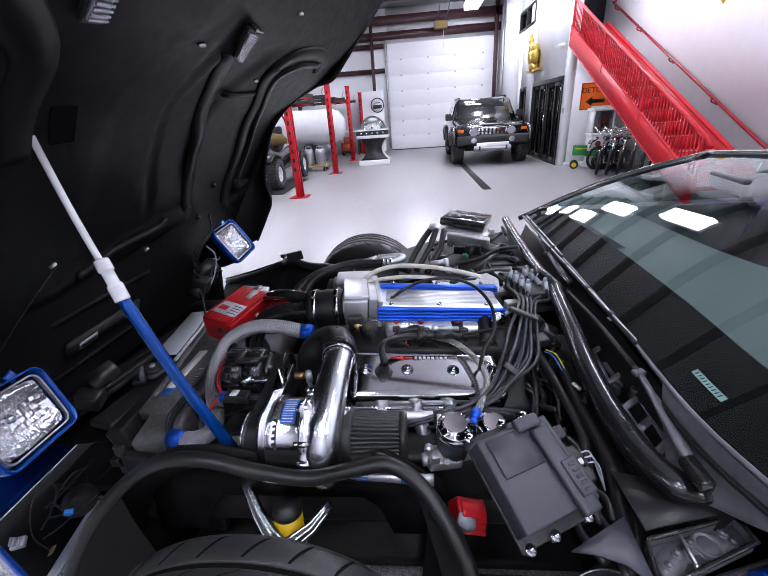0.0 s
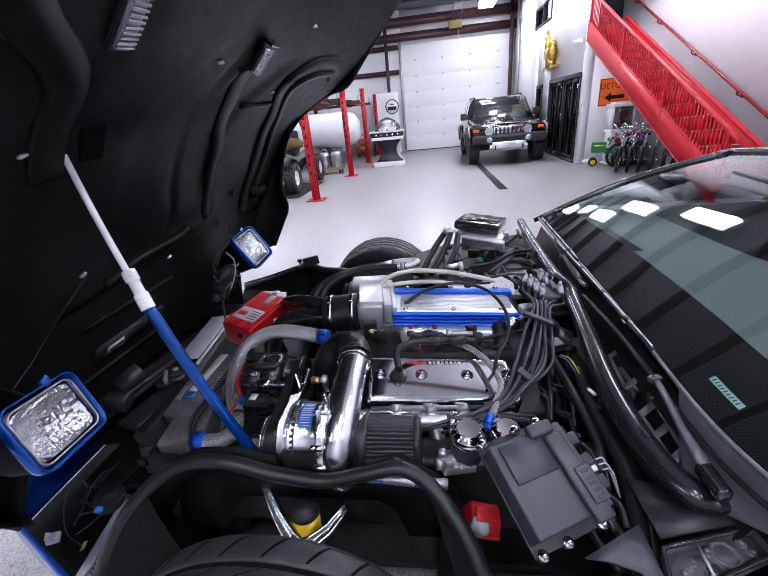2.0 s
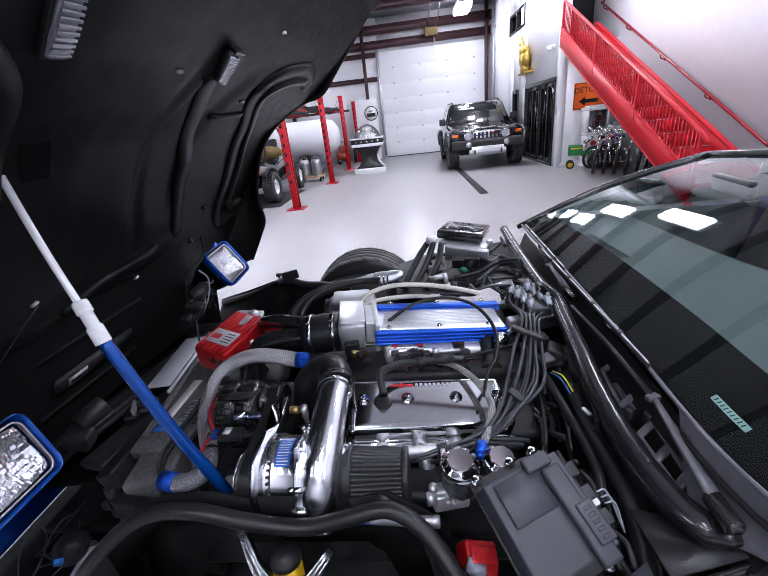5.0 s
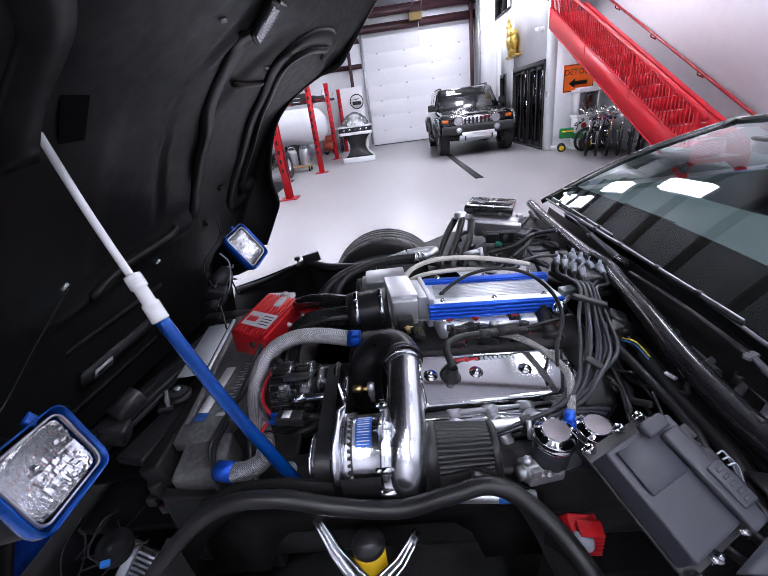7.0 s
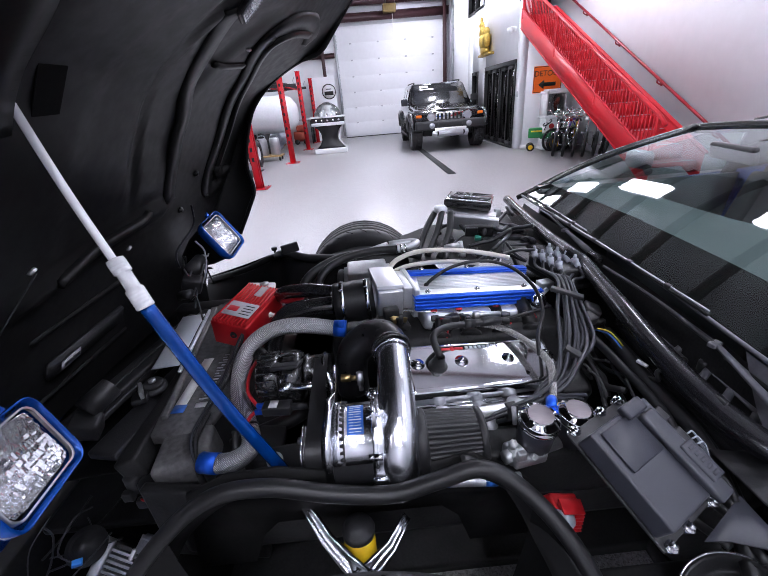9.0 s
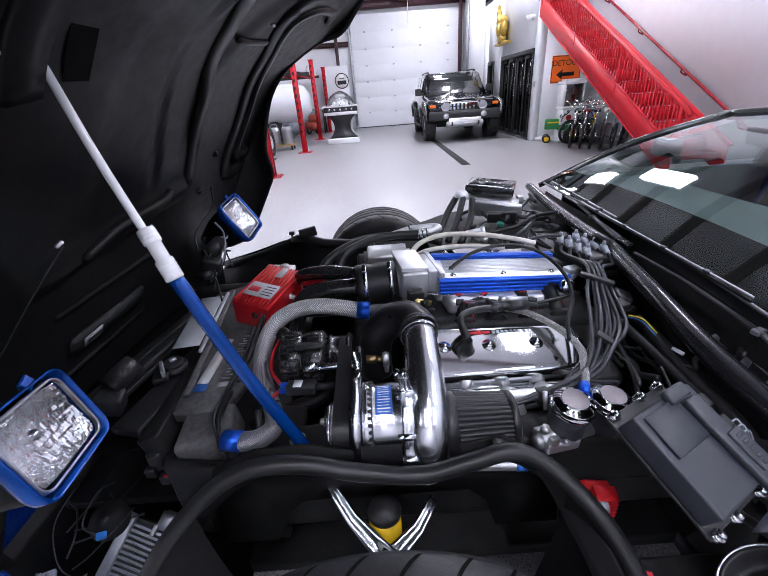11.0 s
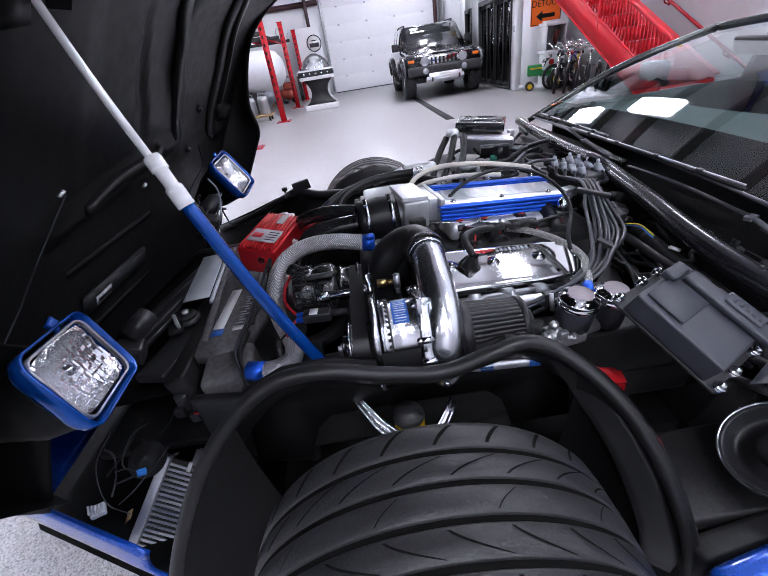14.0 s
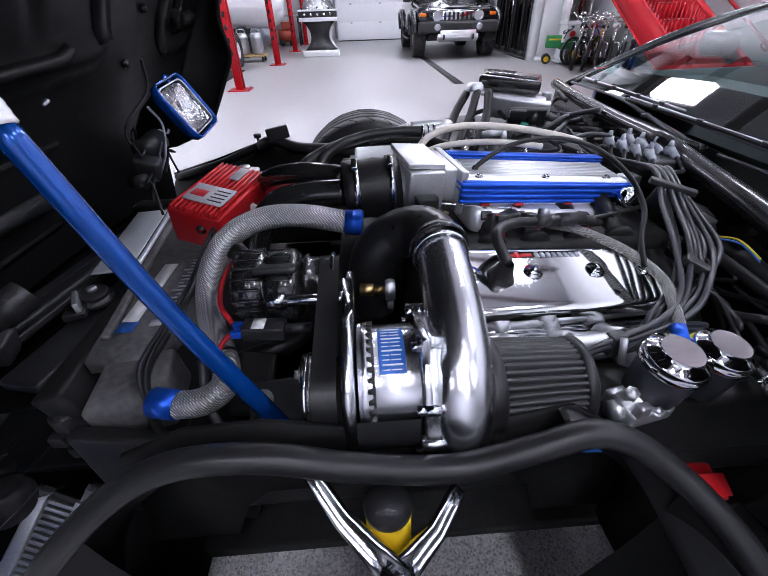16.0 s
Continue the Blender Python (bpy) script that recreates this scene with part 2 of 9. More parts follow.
# ---------------------------------------------------------------- mesh helpers
def finish(name, bm, material, sharp=0.6):
    for f in bm.faces:
        f.smooth = True
    for e in bm.edges:
        if len(e.link_faces) == 2 and e.calc_face_angle(0.0) > sharp:
            e.smooth = False
    me = bpy.data.meshes.new(name)
    bm.to_mesh(me)
    bm.free()
    for m in material if isinstance(material, (list, tuple)) else (material,):
        me.materials.append(m)
    return me


def thing(name, at, label, category, group="", kind=""):
    """An Empty at the base of a thing; its parts hang under it."""
    ob = new(name)
    ob.empty_display_size = 0.1
    ob.matrix_basis = Matrix.Translation(at) if not isinstance(at, Matrix) else at
    return tagged(ob, label, category, group, kind)


def part(name, bm, material, parent, label="", local=False):
    """One mesh under a thing or a part. World coordinates, unless local."""
    ob = new(name, finish(name, bm, material))
    ob.parent = parent
    if not local:
        ob.matrix_parent_inverse = world_of(parent).inverted()
    return tagged(ob, label)


def world_of(ob):
    m = ob.matrix_basis.copy()
    if ob.parent is not None:
        m = world_of(ob.parent) @ ob.matrix_parent_inverse @ m
    return m


def solo(name, bm, material, label="", category="", group="", kind=""):
    return tagged(new(name, finish(name, bm, material)), label, category, group, kind)


def B():
    return bmesh.new()


def box(bm, c, s, rot=None, bevel=0.0, seg=2, mi=0):
    """A bevelled box: centre, size, rotation matrix (3x3 or Euler degrees)."""
    r = Matrix.Identity(4)
    if rot is not None:
        r = Euler([radians(a) for a in rot]).to_matrix().to_4x4() if not isinstance(rot, Matrix) else rot.to_4x4()
    t = bmesh.new()
    bmesh.ops.create_cube(t, size=1.0)
    for v in t.verts:
        v.co = Vector((v.co.x * s[0], v.co.y * s[1], v.co.z * s[2]))
    if bevel:
        bmesh.ops.bevel(t, geom=t.edges[:], offset=min(bevel, min(s) * 0.45), segments=seg, affect="EDGES", profile=0.6)
    merge(bm, t, Matrix.Translation(c) @ r, mi)


def merge(bm, t, m=None, mi=0):
    vm = {}
    for v in t.verts:
        vm[v] = bm.verts.new(m @ v.co if m is not None else v.co)
    for f in t.faces:
        try:
            nf = bm.faces.new([vm[v] for v in f.verts])
            nf.material_index = mi
        except ValueError:
            pass
    t.free()


def basis(d, up=(0, 0, 1)):
    d = Vector(d).normalized()
    u = Vector(up)
    if abs(d.dot(u)) > 0.95:
        u = Vector((1, 0, 0))
    a = u.cross(d).normalized()
    return a, d.cross(a), d


def cyl(bm, p0, p1, r0, r1=None, seg=20, caps=True, mi=0):
    r1 = r0 if r1 is None else r1
    p0, p1 = Vector(p0), Vector(p1)
    a, b, d = basis(p1 - p0)
    rings = []
    for p, r in ((p0, r0), (p1, r1)):
        rings.append([bm.verts.new(p + (a * math.cos(k) + b * math.sin(k)) * r) for k in (2 * math.pi * i / seg for i in range(seg))])
    for i in range(seg):
        f = bm.faces.new((rings[0][i], rings[0][(i + 1) % seg], rings[1][(i + 1) % seg], rings[1][i]))
        f.material_index = mi
    if caps:
        bm.faces.new(rings[0][::-1]).material_index = mi
        bm.faces.new(rings[1]).material_index = mi


def lathe(bm, origin, axis, profile, seg=28, mi=0, close=False):
    """Turns (along, radius) pairs about an axis."""
    o = Vector(origin)
    a, b, d = basis(axis)
    rings = []
    for h, r in profile:
        if r < 1e-5:
            rings.append([bm.verts.new(o + d * h)])
        else:
            rings.append([bm.verts.new(o + d * h + (a * math.cos(k) + b * math.sin(k)) * r) for k in (2 * math.pi * i / seg for i in range(seg))])
    pairs = list(zip(rings, rings[1:]))
    if close:
        pairs.append((rings[-1], rings[0]))
    for r0, r1 in pairs:
        for i in range(seg):
            j = (i + 1) % seg
            if len(r0) == 1 and len(r1) == 1:
                continue
            if len(r0) == 1:
                f = bm.faces.new((r0[0], r1[j], r1[i]))
            elif len(r1) == 1:
                f = bm.faces.new((r0[i], r0[j], r1[0]))
            else:
                f = bm.faces.new((r0[i], r0[j], r1[j], r1[i]))
            f.material_index = mi


def curve_points(pts, n=8):
    """Catmull-Rom through the points."""
    P = [Vector(p) for p in pts]
    if len(P) < 3:
        return P
    out = []
    Q = [2 * P[0] - P[1]] + P + [2 * P[-1] - P[-2]]
    for i in range(1, len(Q) - 2):
        p0, p1, p2, p3 = Q[i - 1:i + 3]
        for k in range(n):
            t = k / n
            out.append(0.5 * ((2 * p1) + (p2 - p0) * t + (2 * p0 - 5 * p1 + 4 * p2 - p3) * t * t + (3 * p1 - p0 - 3 * p2 + p3) * t ** 3))
    out.append(P[-1])
    return out


def tube(bm, pts, r, seg=10, n=8, smooth=True, caps=True, squash=1.0, mi=0):
    """A round bar or hose along points; r is a number or a function of 0..1."""
    P = curve_points(pts, n) if smooth else [Vector(p) for p in pts]
    rings = []
    a = None
    for i, p in enumerate(P):
        d = (P[min(i + 1, len(P) - 1)] - P[max(i - 1, 0)]).normalized()
        if a is None:
            a, b, _ = basis(d)
        a = (a - d * a.dot(d)).normalized()
        b = d.cross(a)
        rad = r(i / (len(P) - 1)) if callable(r) else r
        rings.append([bm.verts.new(p + (a * math.cos(k) + b * math.sin(k) * squash) * rad) for k in (2 * math.pi * j / seg for j in range(seg))])
    for r0, r1 in zip(rings, rings[1:]):
        for i in range(seg):
            j = (i + 1) % seg
            bm.faces.new((r0[i], r0[j], r1[j], r1[i])).material_index = mi
    if caps:
        bm.faces.new(rings[0][::-1]).material_index = mi
        bm.faces.new(rings[-1]).material_index = mi


def prism(bm, poly, origin, ux, uy, depth, mi=0):
    """A flat outline (in ux, uy) given depth along ux x uy."""
    o, ux, uy = Vector(origin), Vector(ux), Vector(uy)
    n = ux.cross(uy).normalized() * depth
    lo = [bm.verts.new(o + ux * x + uy * y) for x, y in poly]
    hi = [bm.verts.new(v.co + n) for v in lo]
    k = len(poly)
    bm.faces.new(lo[::-1]).material_index = mi
    bm.faces.new(hi).material_index = mi
    for i in range(k):
        j = (i + 1) % k
        bm.faces.new((lo[i], lo[j], hi[j], hi[i])).material_index = mi


def sheet(bm, fn, nu, nv, thick=None, mi=0):
    """A surface fn(u, v); with thick (a vector function or number along the normal) it gets a back and rims."""
    g = [[bm.verts.new(fn(i / nu, j / nv)) for j in range(nv + 1)] for i in range(nu + 1)]
    fs = []
    for i in range(nu):
        for j in range(nv):
            f = bm.faces.new((g[i][j], g[i + 1][j], g[i + 1][j + 1], g[i][j + 1]))
            f.material_index = mi
            fs.append(f)
    if thick is not None:
        t = Vector(thick)
        h = [[bm.verts.new(v.co + t) for v in row] for row in g]
        for i in range(nu):
            for j in range(nv):
                bm.faces.new((h[i][j], h[i][j + 1], h[i + 1][j + 1], h[i + 1][j])).material_index = mi
        ring = [(i, 0) for i in range(nu)] + [(nu, j) for j in range(nv)] + [(i, nv) for i in range(nu, 0, -1)] + [(0, j) for j in range(nv, 0, -1)]
        for (a, b), (c, d) in zip(ring, ring[1:] + ring[:1]):
            bm.faces.new((g[c][d], g[a][b], h[a][b], h[c][d])).material_index = mi
    return g


def loft(bm, rings, cap=True, mi=0):
    """Skins closed rings of equal count."""
    R = [[bm.verts.new(Vector(p)) for p in ring] for ring in rings]
    n = len(R[0])
    for a, b in zip(R, R[1:]):
        for i in range(n):
            j = (i + 1) % n
            bm.faces.new((a[i], a[j], b[j], b[i])).material_index = mi
    if cap:
        bm.faces.new(R[0][::-1]).material_index = mi
        bm.faces.new(R[-1]).material_index = mi


def bolt(bm, at, axis, r=0.006, h=0.006, washer=True):
    a = Vector(axis).normalized()
    p = Vector(at)
    if washer:
        cyl(bm, p, p + a * h * 0.3, r * 1.6, seg=14)
    cyl(bm, p + a * h * 0.3, p + a * h * 1.3, r, r * 0.92, seg=6)


def text_mesh(body, size, m, depth=0.0008):
    """Lettering as a mesh, laid on the plane of the pose m."""
    c = bpy.data.curves.new("lettering", "FONT")
    c.body, c.size, c.extrude = body, size, depth
    c.align_x, c.align_y = "CENTER", "CENTER"
    ob = bpy.data.objects.new("lettering", c)
    scene.collection.objects.link(ob)
    bpy.context.view_layer.update()
    me = bpy.data.meshes.new_from_object(ob.evaluated_get(bpy.context.evaluated_depsgraph_get()))
    bpy.data.objects.remove(ob)
    t = bmesh.new()
    t.from_mesh(me)
    bpy.data.meshes.remove(me)
    bm = bmesh.new()
    merge(bm, t, m)
    return bm


def frame_axes(origin, ux, uy):
    """A pose whose x and y axes lie along ux and uy."""
    x = Vector(ux).normalized()
    z = x.cross(Vector(uy)).normalized()
    y = z.cross(x)
    m = Matrix((x, y, z)).transposed().to_4x4()
    m.translation = Vector(origin)
    return m


# ---------------------------------------------------------------- the hall
X0, X1, Y0, Y1, CEIL = -8.0, 5.25, -5.0, 18.95, 5.3
OFFX, OFFY = 4.09, 10.74  # corner of the office block
GDX0, GDX1, GDZ = -0.43, 4.02, 4.1  # the sectional door


def slab(name, lo, hi, material, label="", category="", kind="structure"):
    bm = B()
    c = [(a + b) / 2 for a, b in zip(lo, hi)]
    box(bm, c, [b - a for a, b in zip(lo, hi)])
    return solo(name, bm, material, label, category, kind=kind)


slab("floor", (X0 - 0.2, Y0 - 0.2, -0.15), (X1 + 0.2, Y1 + 0.6, 0), M_FLOOR, "light grey flaked epoxy garage floor", "floor")
slab("ceiling", (X0 - 0.2, Y0 - 0.2, CEIL), (X1 + 0.2, Y1 + 0.2, CEIL + 0.15), M_CEIL, "insulation facing under the roof, its dimness put into a grey colour", "ceiling")
slab("wall_west", (X0 - 0.2, Y0, 0), (X0, Y1, CEIL), M_WALL, "plain white garage wall", "wall")
slab("wall_east", (X1, Y0, 0), (X1 + 0.2, Y1, CEIL), M_WALL, "tall smooth white wall behind the stairs", "wall")
slab("wall_south", (X0, Y0 - 0.2, 0), (X1, Y0, CEIL), M_WALL, "plain white garage wall", "wall")
slab("wall_north_west", (X0, Y1, 0), (GDX0, Y1 + 0.2, CEIL), M_WALL, "white end wall beside the sectional door", "wall")
slab("wall_north_head", (GDX0, Y1, GDZ), (GDX1, Y1 + 0.2, CEIL), M_WALL, "white wall over the sectional door", "wall")
slab("wall_north_east", (GDX1, Y1, 0), (X1, Y1 + 0.2, CEIL), M_WALL, "white end wall beside the sectional door", "wall")

# office block: side wall with a glazed door, a narrow door and an upper window
T = 0.14
GD = (11.02, 13.55, 2.0)  # glazed door y0, y1, height
ND = (14.3, 15.0, 1.95)
UW = (13.85, 15.6, 3.55, 4.1)
bm = B()
def wall_piece(y0, y1, z0, z1):
    box(bm, (OFFX + T / 2, (y0 + y1) / 2, (z0 + z1) / 2), (T, y1 - y0, z1 - z0))
wall_piece(OFFY, GD[0], 0, CEIL)
wall_piece(GD[0], GD[1], GD[2], CEIL)
wall_piece(GD[1], ND[0], 0, CEIL)
wall_piece(ND[0], UW[0] + 0.0, ND[2], CEIL) if UW[0] > ND[0] else None
wall_piece(ND[0], ND[1], ND[2], UW[2])
wall_piece(ND[0], UW[1], UW[3], CEIL)
wall_piece(ND[1], UW[1], 0, UW[2])
wall_piece(UW[1], Y1, 0, CEIL)
solo("wall_office", bm, M_WALL, "white painted office block wall", "wall", kind="structure")
bm = B()
box(bm, ((OFFX + T + X1) / 2, OFFY + 0.07, 1.3), (X1 - OFFX - T, 0.14, 2.6))
box(bm, ((OFFX + T + X1) / 2, OFFY + 0.07, 4.95), (X1 - OFFX - T, 0.14, 0.7))
solo("wall_under_landing", bm, M_WALL, "white wall below the stair landing", "wall", kind="structure")
# recess back and landing floor carry the opening's shade as dark colour
slab("wall_landing_recess", (OFFX + T, OFFY + 1.4, 2.6), (X1, OFFY + 1.5, CEIL), M_SHADEBOARD, "back of the stair-top recess, its shade put into a dark colour", "wall")
slab("floor_landing", (OFFX + T, OFFY + 0.14, 2.45), (X1, OFFY + 1.4, 2.6), M_SHADEBOARD, "upper landing floor, coloured dark for its shade", "floor")
slab("wall_office_inside", (X1 - 0.1, OFFY + 1.6, 0), (X1 - 0.02, Y1, CEIL), M_KHAKI, "dim brown office back wall behind the glazing", "wall")

gd = thing("door_glazed", (OFFX, (GD[0] + GD[1]) / 2, 0), "black framed four leaf glazed sliding door, shut", "door", kind="structure")
n = 4
w = (GD[1] - GD[0]) / n
bm = B()
box(bm, (OFFX + 0.05, (GD[0] + GD[1]) / 2, GD[2] - 0.05), (0.16, GD[1] - GD[0], 0.1), bevel=0.01)
box(bm, (OFFX + 0.05, (GD[0] + GD[1]) / 2, 0.02), (0.14, GD[1] - GD[0], 0.04))
for y in (GD[0] + 0.03, GD[1] - 0.03):
    box(bm, (OFFX + 0.05, y, GD[2] / 2 - 0.03), (0.158, 0.06, GD[2] - 0.14), bevel=0.008)
part("door_frame", bm, M_BLACKFRAME, gd)
for i in range(n):
    yc = GD[0] + w * (i + 0.5)
    bm = B()
    for y in (yc - w / 2 + 0.035, yc + w / 2 - 0.035):
        box(bm, (OFFX + 0.03 + 0.03 * (i % 2), y, GD[2] / 2 - 0.03), (0.045, 0.065, GD[2] - 0.16), bevel=0.006)
    for z in (0.1, GD[2] - 0.14):
        box(bm, (OFFX + 0.03 + 0.03 * (i % 2), yc, z), (0.043, w - 0.14, 0.09))
    leaf = part("leaf", bm, M_BLACKFRAME, gd)
    bm = B()
    box(bm, (OFFX + 0.03 + 0.03 * (i % 2), yc, GD[2] / 2), (0.012, w - 0.13, GD[2] - 0.3))
    part("pane", bm, M_DARKGLASS, leaf)
bm = B()
cyl(bm, (OFFX - 0.03, GD[0] + 2 * w - 0.05, 0.85), (OFFX - 0.03, GD[0] + 2 * w - 0.05, 1.15), 0.012)
part("door_handle", bm, M_CHROME, gd)
nd = thing("door_narrow", (OFFX, (ND[0] + ND[1]) / 2, 0), "narrow black framed glass door, shut", "door", kind="structure")
bm = B()
for y in (ND[0] + 0.04, ND[1] - 0.04):
    box(bm, (OFFX + 0.05, y, ND[2] / 2), (0.158, 0.08, ND[2]), bevel=0.008)
box(bm, (OFFX + 0.05, (ND[0] + ND[1]) / 2, ND[2] - 0.05), (0.15, ND[1] - ND[0] - 0.17, 0.1))
part("door_frame", bm, M_BLACKFRAME, nd)
bm = B()
box(bm, (OFFX + 0.06, (ND[0] + ND[1]) / 2, ND[2] / 2 - 0.05), (0.012, ND[1] - ND[0] - 0.16, ND[2] - 0.1))
part("pane", bm, M_DARKGLASS, nd)
uw = thing("window_upper", (OFFX, (UW[0] + UW[1]) / 2, UW[2]), "dark upper office window with black frame", "window", kind="structure")
bm = B()
for y in (UW[0] + 0.03, (UW[0] + UW[1]) / 2, UW[1] - 0.03):
    box(bm, (OFFX + 0.05, y, (UW[2] + UW[3]) / 2), (0.158, 0.06, UW[3] - UW[2]), bevel=0.006)
for z in (UW[2] + 0.03, UW[3] - 0.03):
    box(bm, (OFFX + 0.052, (UW[0] + UW[1]) / 2, z), (0.15, UW[1] - UW[0] - 0.1, 0.06))
part("window_frame", bm, M_BLACKFRAME, uw)
for i in (0, 1):
    bm = B()
    h = (UW[1] - UW[0]) / 2
    box(bm, (OFFX + 0.07, UW[0] + h * (i + 0.5), (UW[2] + UW[3]) / 2), (0.012, h - 0.07, UW[3] - UW[2] - 0.1))
    part("pane", bm, M_DARKGLASS, uw)
slab("baseboard", (OFFX + 0.1, OFFY - 0.016, 0), (X1, OFFY, 0.09), M_WHITEPL, "white baseboard", "baseboard")

# sectional door
sd = thing("door_sectional", ((GDX0 + GDX1) / 2, Y1, 0), "tall white insulated sectional garage door, shut", "garage door", kind="structure")
NS = 7
for i in range(NS):
    z0, z1 = GDZ * i / NS, GDZ * (i + 1) / NS
    bm = B()
    box(bm, ((GDX0 + GDX1) / 2, Y1 + 0.05, (z0 + z1) / 2 + 0.01), (GDX1 - GDX0 - 0.02, 0.06, z1 - z0 - 0.001), bevel=0.0015)
    sec = part("door_panel", bm, M_DOORWHITE, sd)
    if i:
        for k in range(4):
            x = GDX0 + (GDX1 - GDX0) * (k + 0.5) / 4 + (0.0)
            bm = B()
            box(bm, (x, Y1 + 0.015, z0), (0.08, 0.02, 0.05), bevel=0.004)
            cyl(bm, (x - 0.03, Y1, z0), (x + 0.03, Y1, z0), 0.012, seg=8)
            part("hinge", bm, M_GALV, sec)
bm = B()
box(bm, ((GDX0 + GDX1) / 2, Y1 + 0.02, 0.015), (GDX1 - GDX0, 0.08, 0.03), bevel=0.01)
part("bottom_seal", bm, M_RUBBER, sd)
for x in (GDX0 - 0.05, GDX1 + 0.03):
    bm = B()
    box(bm, (x, Y1 - 0.06, GDZ / 2 + 0.1), (0.05, 0.05, GDZ), bevel=0.006)
    box(bm, (x, Y1 - 0.012, GDZ / 2 + 0.1), (0.09, 0.02, GDZ))
    for k in range(8):
        box(bm, (x, Y1 - 0.05, 0.3 + 0.53 * k), (0.12, 0.05, 0.04))
    part("track", bm, M_GALV, sd)
bm = B()
cyl(bm, (GDX0, Y1 - 0.12, GDZ + 0.22), (GDX1, Y1 - 0.12, GDZ + 0.22), 0.02)
cyl(bm, (GDX0 + 0.3, Y1 - 0.12, GDZ + 0.22), (GDX0 + 1.2, Y1 - 0.12, GDZ + 0.22), 0.055)
cyl(bm, (GDX1 - 1.2, Y1 - 0.12, GDZ + 0.22), (GDX1 - 0.3, Y1 - 0.12, GDZ + 0.22), 0.055)
part("torsion_shaft", bm, M_BEAM, sd)
op = thing("door_opener", (1.75, Y1 - 0.35, GDZ + 0.35), "brown electric door opener box hung over the door", "opener")
bm = B()
box(bm, (1.75, Y1 - 0.35, GDZ + 0.42), (0.5, 0.3, 0.28), bevel=0.03)
part("motor_box", bm, M_KHAKI, op)
bm = B()
for x in (1.6, 1.95):
    cyl(bm, (x, Y1 - 0.35, GDZ + 0.55), (x + 0.12, Y1 - 1.6, CEIL), 0.018, seg=8)
part("hanger", bm, M_GALV, op)
bm = B()
cyl(bm, (1.86, Y1 - 0.3, GDZ + 0.28), (1.86, Y1 - 0.3, 3.72), 0.012, seg=8)
box(bm, (1.86, Y1 - 0.3, 3.7), (0.05, 0.05, 0.06), bevel=0.01)
part("release_cord", bm, M_WHITEPL, op)

# steel frame: purlins, girts and columns in maroon primer
def beam(name, p, q, w=0.09, h=0.2, label="maroon steel purlin"):
    bm = B()
    p, q = Vector(p), Vector(q)
    a, b, d = basis(q - p)
    L = (q - p).length
    rot = Matrix((a, b, d)).transposed()
    c = (p + q) / 2
    up_is_b = abs(b.z) > abs(a.z)
    for off, s in ((0, (0.012, h - 0.02)), (h / 2, (w, 0.012)), (-h / 2, (w, 0.012))):
        sz = (s[0], s[1], L) if up_is_b else (s[1], s[0], L)
        o = (b if up_is_b else a) * off
        box(bm, c + o, sz, rot)
    return solo(name, bm, M_BEAM, label, "beam", kind="structure")


beam("trim_header_beam", (X0, Y1 - 0.2, GDZ + 0.24), (X1 - 1.17, Y1 - 0.2, GDZ + 0.24), 0.16, 0.26, "maroon steel header beam over the door")
beam("trim_rafter_beam", (X0, Y1 - 0.36, 4.83), (X1 - 1.17, Y1 - 0.36, 4.83), 0.16, 0.28, "maroon steel rafter above the door")
beam("trim_eave_beam", (X0, Y1 - 2.6, CEIL - 0.2), (X1 - 1.17, Y1 - 2.6, CEIL - 0.2), 0.16, 0.3, "maroon steel roof beam")
for k, y in enumerate((15.0, 13.4, 11.8, 10.2, 8.6, 7.0, 5.4, 3.8, 2.2, 0.6, -1.0, -2.6)):
    beam(f"trim_purlin_{k + 1}", (X0, y, CEIL - 0.11), (X1 - (1.17 if y > OFFY else 0.01), y, CEIL - 0.11), 0.07, 0.2)
for k, z in enumerate((3.14, 4.02)):
    beam(f"trim_girt_{k + 1}", (X0, Y1 - 0.1, z), (GDX0 - 0.12, Y1 - 0.1, z), 0.1, 0.16, "maroon steel wall girt")
for k, x in enumerate((-1.02, -4.3, 3.9)):
    beam(f"trim_column_{k + 1}", (x, Y1 - 0.28, 0), (x, Y1 - 0.28, CEIL), 0.12, 0.16, "maroon steel wall column")
bm = B()
for x in (4.3 - 0.13, ):
    cyl(bm, (OFFX - 0.05, 17.9, 0), (OFFX - 0.05, 17.9, CEIL), 0.04, seg=10)
    for z in (0.6, 1.8, 2.9, 3.6, 4.3):
        box(bm, (OFFX - 0.03, 17.9, z), (0.06, 0.14, 0.05))
solo("trim_conduit", bm, M_GALV, "grey steel conduit pipe on the office wall", "pipe", kind="structure")
bm = B()
box(bm, (-1.15, Y1 - 0.42, 1.2), (1.0, 0.05, 2.4), bevel=0.006)
solo("wall_white_panel", bm, M_WALL, "loose white wall panel behind the dome cabinet", "panel", kind="structure")
bm = B()
box(bm, (1.925, 10.35, 0.0025), (0.16, 4.35, 0.005))
solo("trim_floor_drain", bm, M_CLADDING, "dark slotted trench drain cover in the floor", "drain", kind="structure")

